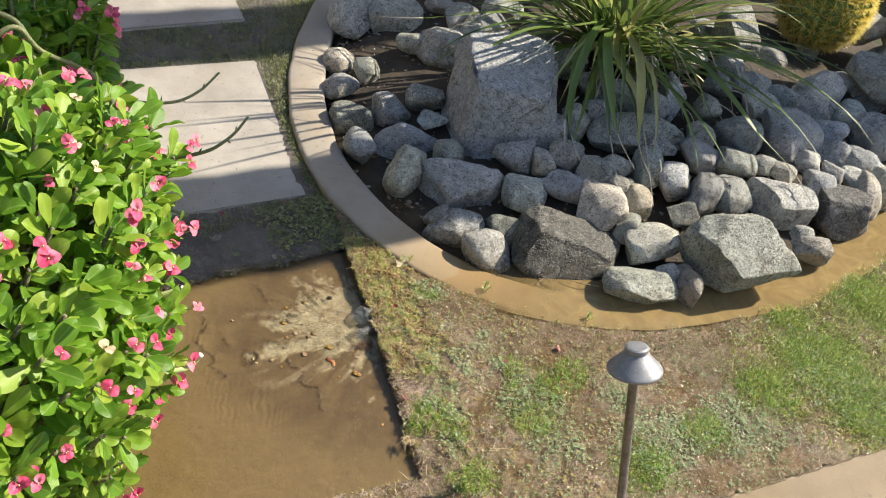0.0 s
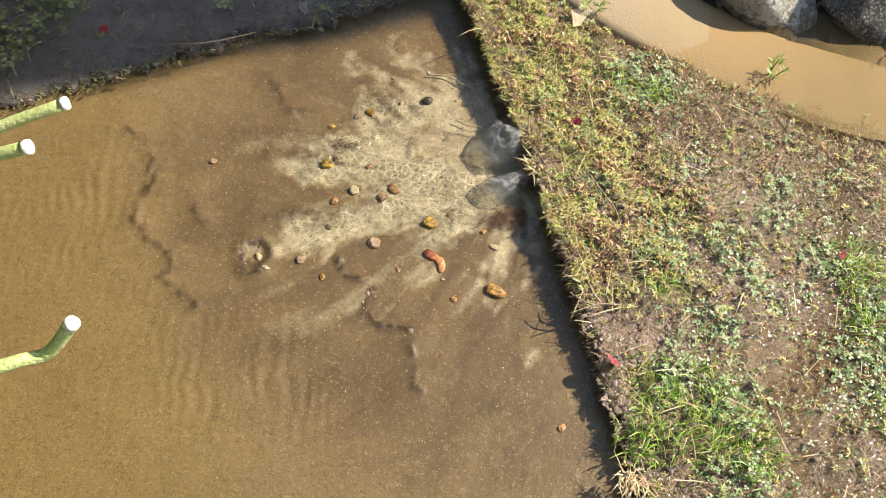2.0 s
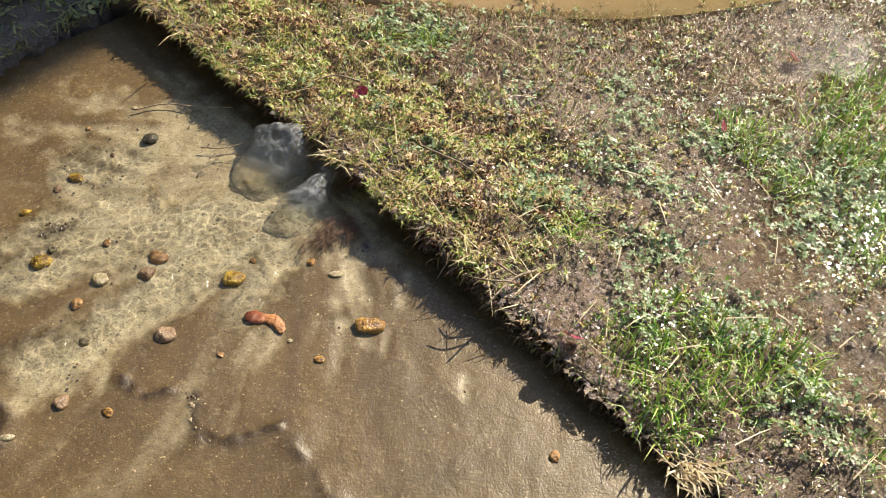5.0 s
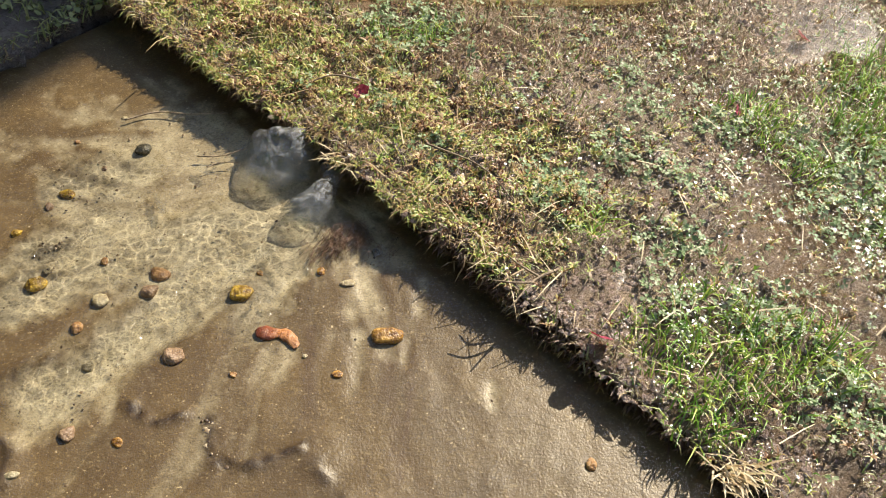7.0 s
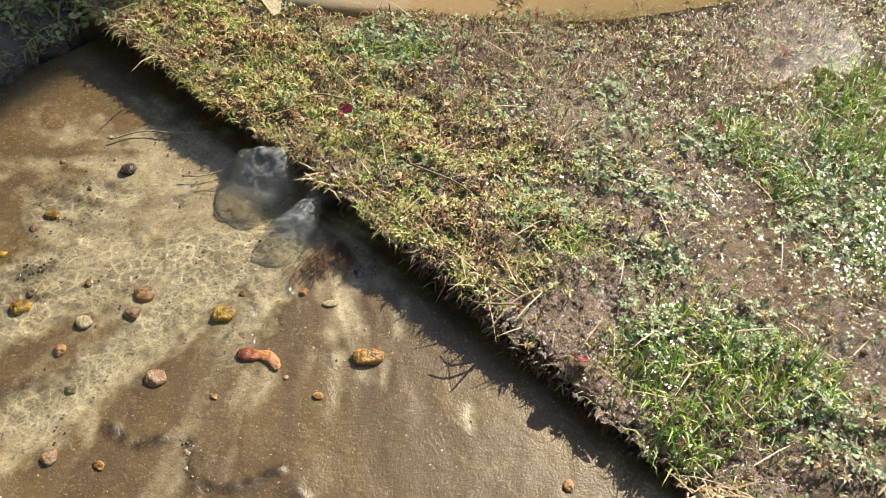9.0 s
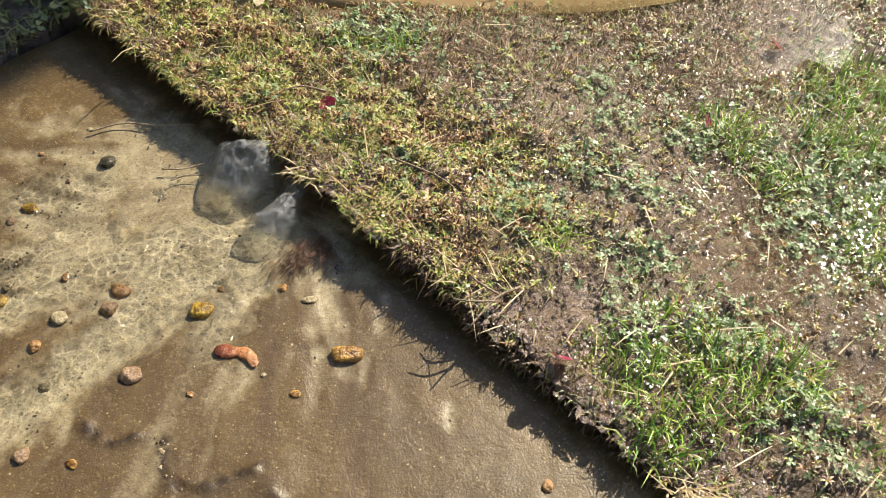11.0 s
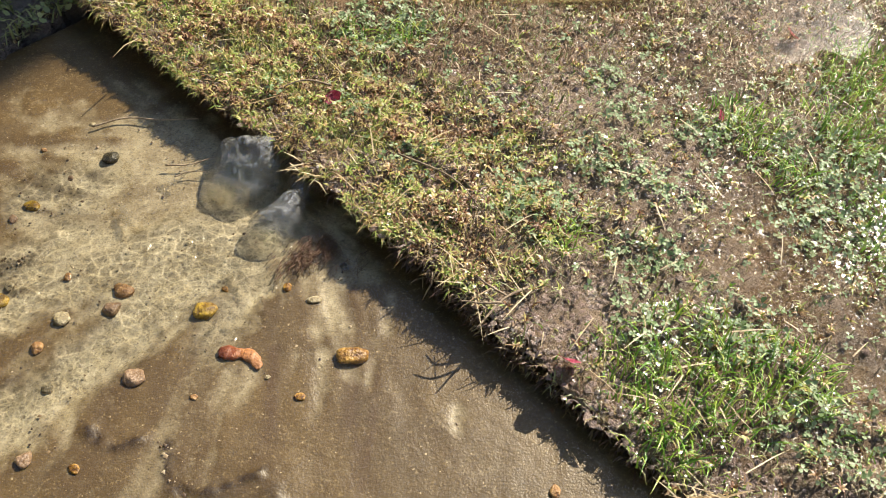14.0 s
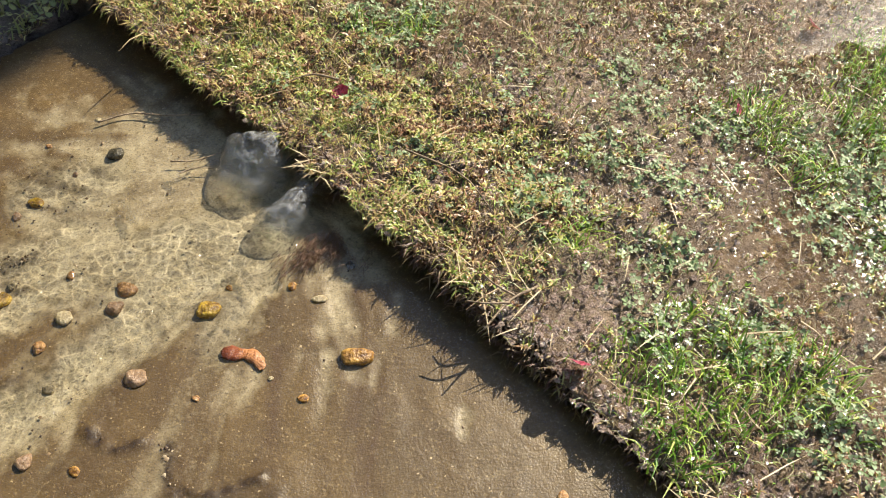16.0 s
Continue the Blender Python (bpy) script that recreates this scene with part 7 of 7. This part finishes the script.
# ---- strap-leaved plant on the mound ----
STRAP = leaf_material("strap_leaf", ((0.0, (0.08, 0.14, 0.035)), (0.5, (0.18, 0.27, 0.06)), (0.8, (0.34, 0.38, 0.12)), (1.0, (0.52, 0.48, 0.20))), 0.36, 0.3, True, 12)
DRY_STRAP = tinted("dry_strap_fibre", (0.36, 0.33, 0.27), (0.58, 0.54, 0.46), 0.7)


def strap_leaf(base, heading, lift, length, width, sag, parent, material, label=""):
    vs, fs = [], []
    rows = 14
    p = Vector(base)
    a = lift
    for i in range(rows + 1):
        t = i / rows
        w = width / 2 * (1 - t ** 2.2) * (0.75 + 0.25 * math.sin(math.pi * min(1, t * 2.5))) + 0.0004
        side = Vector((-math.sin(heading), math.cos(heading), 0))
        up = Vector((-math.cos(heading) * math.sin(a), -math.sin(heading) * math.sin(a), math.cos(a)))
        vs += [p - side * w + up * w * 0.35, p, p + side * w + up * w * 0.35]
        step = length / rows
        p = p + Vector((math.cos(heading) * math.cos(a), math.sin(heading) * math.cos(a), math.sin(a))) * step
        a -= sag / rows * (0.4 + 1.2 * t)
    for i in range(rows):
        for k in range(2):
            b = i * 3 + k
            fs.append((b, b + 1, b + 4, b + 3))
    return part("leaf", mesh_of("leaf", vs, fs), material, parent, label)


# leaves that hang over the rocks: points along each and its width
HANGING = [([(0.37, 3.00, 0.33), (0.26, 2.79, 0.36), (0.24, 2.55, 0.30), (0.26, 2.45, 0.22), (0.33, 2.30, 0.17)], 0.026),
           ([(0.38, 3.01, 0.33), (0.32, 2.79, 0.36), (0.35, 2.59, 0.30), (0.38, 2.49, 0.22), (0.42, 2.33, 0.16)], 0.028),
           ([(0.39, 3.01, 0.33), (0.37, 2.79, 0.34), (0.44, 2.65, 0.30), (0.48, 2.56, 0.24), (0.53, 2.28, 0.14)], 0.028),
           ([(0.42, 3.04, 0.33), (0.62, 2.77, 0.38), (0.72, 2.62, 0.36), (0.82, 2.53, 0.30), (0.95, 2.49, 0.22), (1.035, 2.42, 0.15)], 0.026),
           ([(0.36, 3.0, 0.34), (0.33, 2.72, 0.39), (0.35, 2.55, 0.34), (0.39, 2.43, 0.27), (0.46, 2.36, 0.20)], 0.032),
           ([(0.40, 3.0, 0.34), (0.43, 2.69, 0.39), (0.455, 2.56, 0.30), (0.47, 2.47, 0.22), (0.53, 2.35, 0.16)], 0.030),
           ([(0.34, 3.0, 0.36), (0.27, 2.70, 0.42), (0.235, 2.52, 0.36), (0.226, 2.44, 0.28), (0.25, 2.40, 0.18)], 0.026),
           ([(0.41, 3.02, 0.35), (0.56, 2.86, 0.40), (0.81, 2.83, 0.38), (1.03, 2.80, 0.33), (1.21, 2.77, 0.26)], 0.022),
           ([(0.35, 3.00, 0.35), (0.21, 2.81, 0.40), (-0.01, 2.77, 0.42), (-0.26, 2.71, 0.38), (-0.42, 2.74, 0.34)], 0.016)]
# where the tall unseen leaves drop their tips' shadows
SHADOW_TIPS = [(-1.15, 2.30), (-1.10, 2.18), (-0.98, 2.08), (-0.95, 2.42), (-1.02, 2.52), (-0.72, 2.08), (-0.55, 2.02), (-0.48, 2.22), (-0.85, 2.62), (-0.58, 2.46), (-0.36, 2.32), (-0.66, 2.70), (-0.32, 2.10), (-1.2, 2.45), (-0.80, 2.30), (-1.05, 2.38), (-0.68, 2.20), (-0.42, 2.14), (-0.52, 2.34), (-0.78, 2.48)]


def bent_strap(ctrl, width, parent):
    """A folded strap leaf along a smooth line, broad at its middle and drawn out to a thin tip."""
    pts = spline(ctrl, 7)
    vs, fs = [], []
    n = len(pts) - 1
    for i, p in enumerate(pts):
        t = i / n
        way = (pts[min(i + 1, n)] - pts[max(i - 1, 0)]).normalized()
        side = way.cross(Vector((0, 0, 1)))
        side = side.normalized() if side.length > 0.05 else Vector((1, 0, 0))
        up = side.cross(way)
        w = width / 2 * min(1, 0.6 + 2 * t) * (1 - smooth(0.45, 1.0, t) * 0.93)
        vs += [p - side * w + up * w * 0.3, p, p + side * w + up * w * 0.3]
        if i:
            for k in range(2):
                b = (i - 1) * 3 + k
                fs.append((b, b + 1, b + 4, b + 3))
    return part("leaf", mesh_of("leaf", vs, fs), STRAP, parent)


def build_strap_plant():
    rnd = random.Random(9)
    base = Vector((0.40, 3.12, 0.15))
    plant = tagged(new("strap_leaved_plant"), "strap-leaved green clump with dry curling leaf tips", "plant")
    for i in range(170):
        h = rnd.uniform(0, 2 * math.pi)
        lift = rnd.uniform(0.35, 1.35)
        strap_leaf(base + Vector((rnd.uniform(-0.06, 0.06), rnd.uniform(-0.06, 0.06), 0)), h, lift, rnd.uniform(0.45, 0.90), rnd.uniform(0.018, 0.032), rnd.uniform(0.7, 1.9), plant, STRAP)
    for ctrl, w in HANGING:
        line = spline(ctrl, 6)
        cut = int(len(line) * 0.84)
        leaf = bent_strap(line[:cut:2], w, plant)
        tail = line[cut - 3:]
        part("dry_tip", mesh_of("dry_tip", *tube(tail, [0.0022 - 0.0014 * k / len(tail) for k in range(len(tail))], 5)), DRY_STRAP, leaf, "thin dry leaf tip")
    for sx, sy in SHADOW_TIPS:                                     # tall unseen leaves, each leaned so its tip's shadow falls there
        top = 0.62 * math.hypot(sx - 0.11, sy - 2.96) / 1.11 + 0.14
        reach = top / math.tan(SUN_EL)
        tip = Vector((sx + reach * math.sin(SUN_AZ), sy + reach * math.cos(SUN_AZ), top))
        foot = base + Vector((rnd.uniform(-0.04, 0.04), rnd.uniform(-0.04, 0.04), 0.05))
        bent_strap([foot, foot.lerp(tip, 0.35) + Vector((0, 0, 0.03)), foot.lerp(tip, 0.7) + Vector((0, 0, 0.03)), tip], 0.015, plant)
    for h, lift, le, sag, w in ((-0.85, 0.55, 0.95, 1.2, 0.026), (-0.62, 0.6, 1.0, 1.3, 0.024), (-0.45, 0.5, 0.9, 1.1, 0.024), (-0.25, 0.55, 0.95, 1.2, 0.022), (-2.3, 0.5, 0.5, 1.3, 0.02)):
        strap_leaf(base + Vector((0.03 * math.cos(h), 0.03 * math.sin(h), 0.02)), h, lift, le, w, sag, plant, STRAP)
    for i in range(46):
        h = rnd.uniform(-2.9, 0.2)
        r = rnd.uniform(0.12, 0.5)
        p = base + Vector((math.cos(h) * r, math.sin(h) * r, 0.10 + rnd.uniform(-0.05, 0.12)))
        ctrl = [p]
        for k in range(3):
            h += rnd.uniform(-0.5, 0.5)
            ctrl.append(ctrl[-1] + Vector((math.cos(h) * 0.07, math.sin(h) * 0.07, rnd.uniform(-0.10, 0.01))))
        ctrl = [Vector((q.x, q.y, max(q.z, float(bed_z(q.x, q.y)) + 0.05))) for q in ctrl]
        pts = spline(ctrl, 6)
        part("dry_tip", mesh_of("dry_tip", *tube(pts, [0.0022 * (1 - 0.7 * k / len(pts)) for k in range(len(pts))], 5)), DRY_STRAP, plant, "pale dry curling leaf tip")


build_strap_plant()


# ---- barrel cactus ----
def build_cactus():
    skin = Mat("cactus_skin", 0.5)
    skin.colour(skin.ramp(skin.noise(18, 4), (0.3, (0.12, 0.20, 0.04)), (0.7, (0.22, 0.30, 0.08))))
    spine = Mat("cactus_spine", 0.45)
    sc = spine.ramp(spine.island(), (0.0, (0.80, 0.66, 0.16)), (1.0, (0.96, 0.88, 0.40)))
    spine.colour(sc)
    spine.leafy(sc, 0.6)
    cactus = tagged(new("barrel_cactus"), "round green barrel cactus with dense yellow spines", "cactus")
    cactus.location = (1.245, 3.62, 0.30)
    ribs, R, H = 26, 0.158, 0.180
    sides = ribs * 6
    vs, fs = [], []
    rows = 22
    for j in range(rows + 1):
        v = math.pi * (0.03 + 0.94 * j / rows)
        for k in range(sides):
            a = 2 * math.pi * k / sides
            rr = R * (1 + 0.075 * math.cos(a * ribs) * math.sin(v))
            vs.append((rr * math.sin(v) ** 0.9 * math.cos(a), rr * math.sin(v) ** 0.9 * math.sin(a), H * math.cos(v)))
    for j in range(rows):
        for k in range(sides):
            fs.append((j * sides + k, (j + 1) * sides + k, (j + 1) * sides + (k + 1) % sides, j * sides + (k + 1) % sides))
    part("body", mesh_of("body", vs, fs), skin.m, cactus, "ribbed dark green body")
    rnd = random.Random(4)
    pieces = []
    for k in range(ribs):
        a = 2 * math.pi * k / ribs
        for j in range(13):
            v = math.pi * (0.06 + 0.74 * j / 12)
            r = R * 1.07 * math.sin(v) ** 0.9
            p = Vector((r * math.cos(a), r * math.sin(a), H * math.cos(v)))
            n = Vector((p.x, p.y, p.z * (R / H) ** 2)).normalized()
            for s in range(24):
                w = (n * rnd.uniform(0.35, 1.0) + Vector((rnd.gauss(0, 1), rnd.gauss(0, 1), rnd.gauss(0, 1))) * 0.55).normalized()
                pieces.append(tube([p, p + w * rnd.uniform(0.020, 0.040)], [0.0015, 0.0006], 3))
    tagged(part("spine_cover", mesh_of("spine_cover", *join(pieces)), spine.m, cactus, "dense straw-yellow spines"), kind="stuff")


build_cactus()


# ---- unseen trunks added to shade the bed, and unseen walls that close the garden ----
def build_surroundings():
    bark = Mat("trunk_bark", 0.9)
    bark.colour(bark.ramp(bark.noise(20, 6, 0.7), (0.3, (0.10, 0.08, 0.06)), (0.7, (0.24, 0.20, 0.16))))
    bark.bump(bark.noise(45, 5), 0.8, 0.02)
    # trunks set and sized so their shadows make the bed's two bands
    for x, y, r in ((1.957, 3.466, 0.217), (2.339, 4.861, 0.187)):
        palm = tagged(new("shading_trunk"), "tall rough grey-brown trunk, unseen, added to shade the bed", "palm", "palms")
        palm.location = (x, y, -0.05)
        prof = []
        for i in range(60):
            z = i * 0.11
            prof += [(r * (1.03 if i % 2 else 0.97) * (1.25 if i == 0 else 1), z)]
        part("trunk", mesh_of("trunk", *lathe([(0.0, 0.0)] + prof + [(0.0, prof[-1][1])], 28)), bark.m, palm)
    # unseen walls added to keep bright sky out of the water's reflections
    plaster = Mat("wall_plaster", 0.9)
    plaster.colour(plaster.ramp(plaster.noise(3, 5), (0.3, (0.30, 0.26, 0.21)), (0.7, (0.36, 0.31, 0.25))))
    plaster.bump(plaster.noise(90, 4), 0.3, 0.004)
    for name, c in (("wall_north", [(-9, 8.0), (6, 8.0), (6, 8.25), (-9, 8.25)]), ("wall_west", [(-5.25, -4), (-5.0, -4), (-5.0, 7.99), (-5.25, 7.99)]), ("wall_south", [(-4.99, -4.25), (5, -4.25), (5, -4.0), (-4.99, -4.0)])):
        thing(name, slab_block(name, c, 5.5 if name == "wall_north" else 3.2, -0.1, 0.02), plaster.m, "plain tan plaster wall, unseen, added to close off the sky", "wall", kind="structure")


build_surroundings()
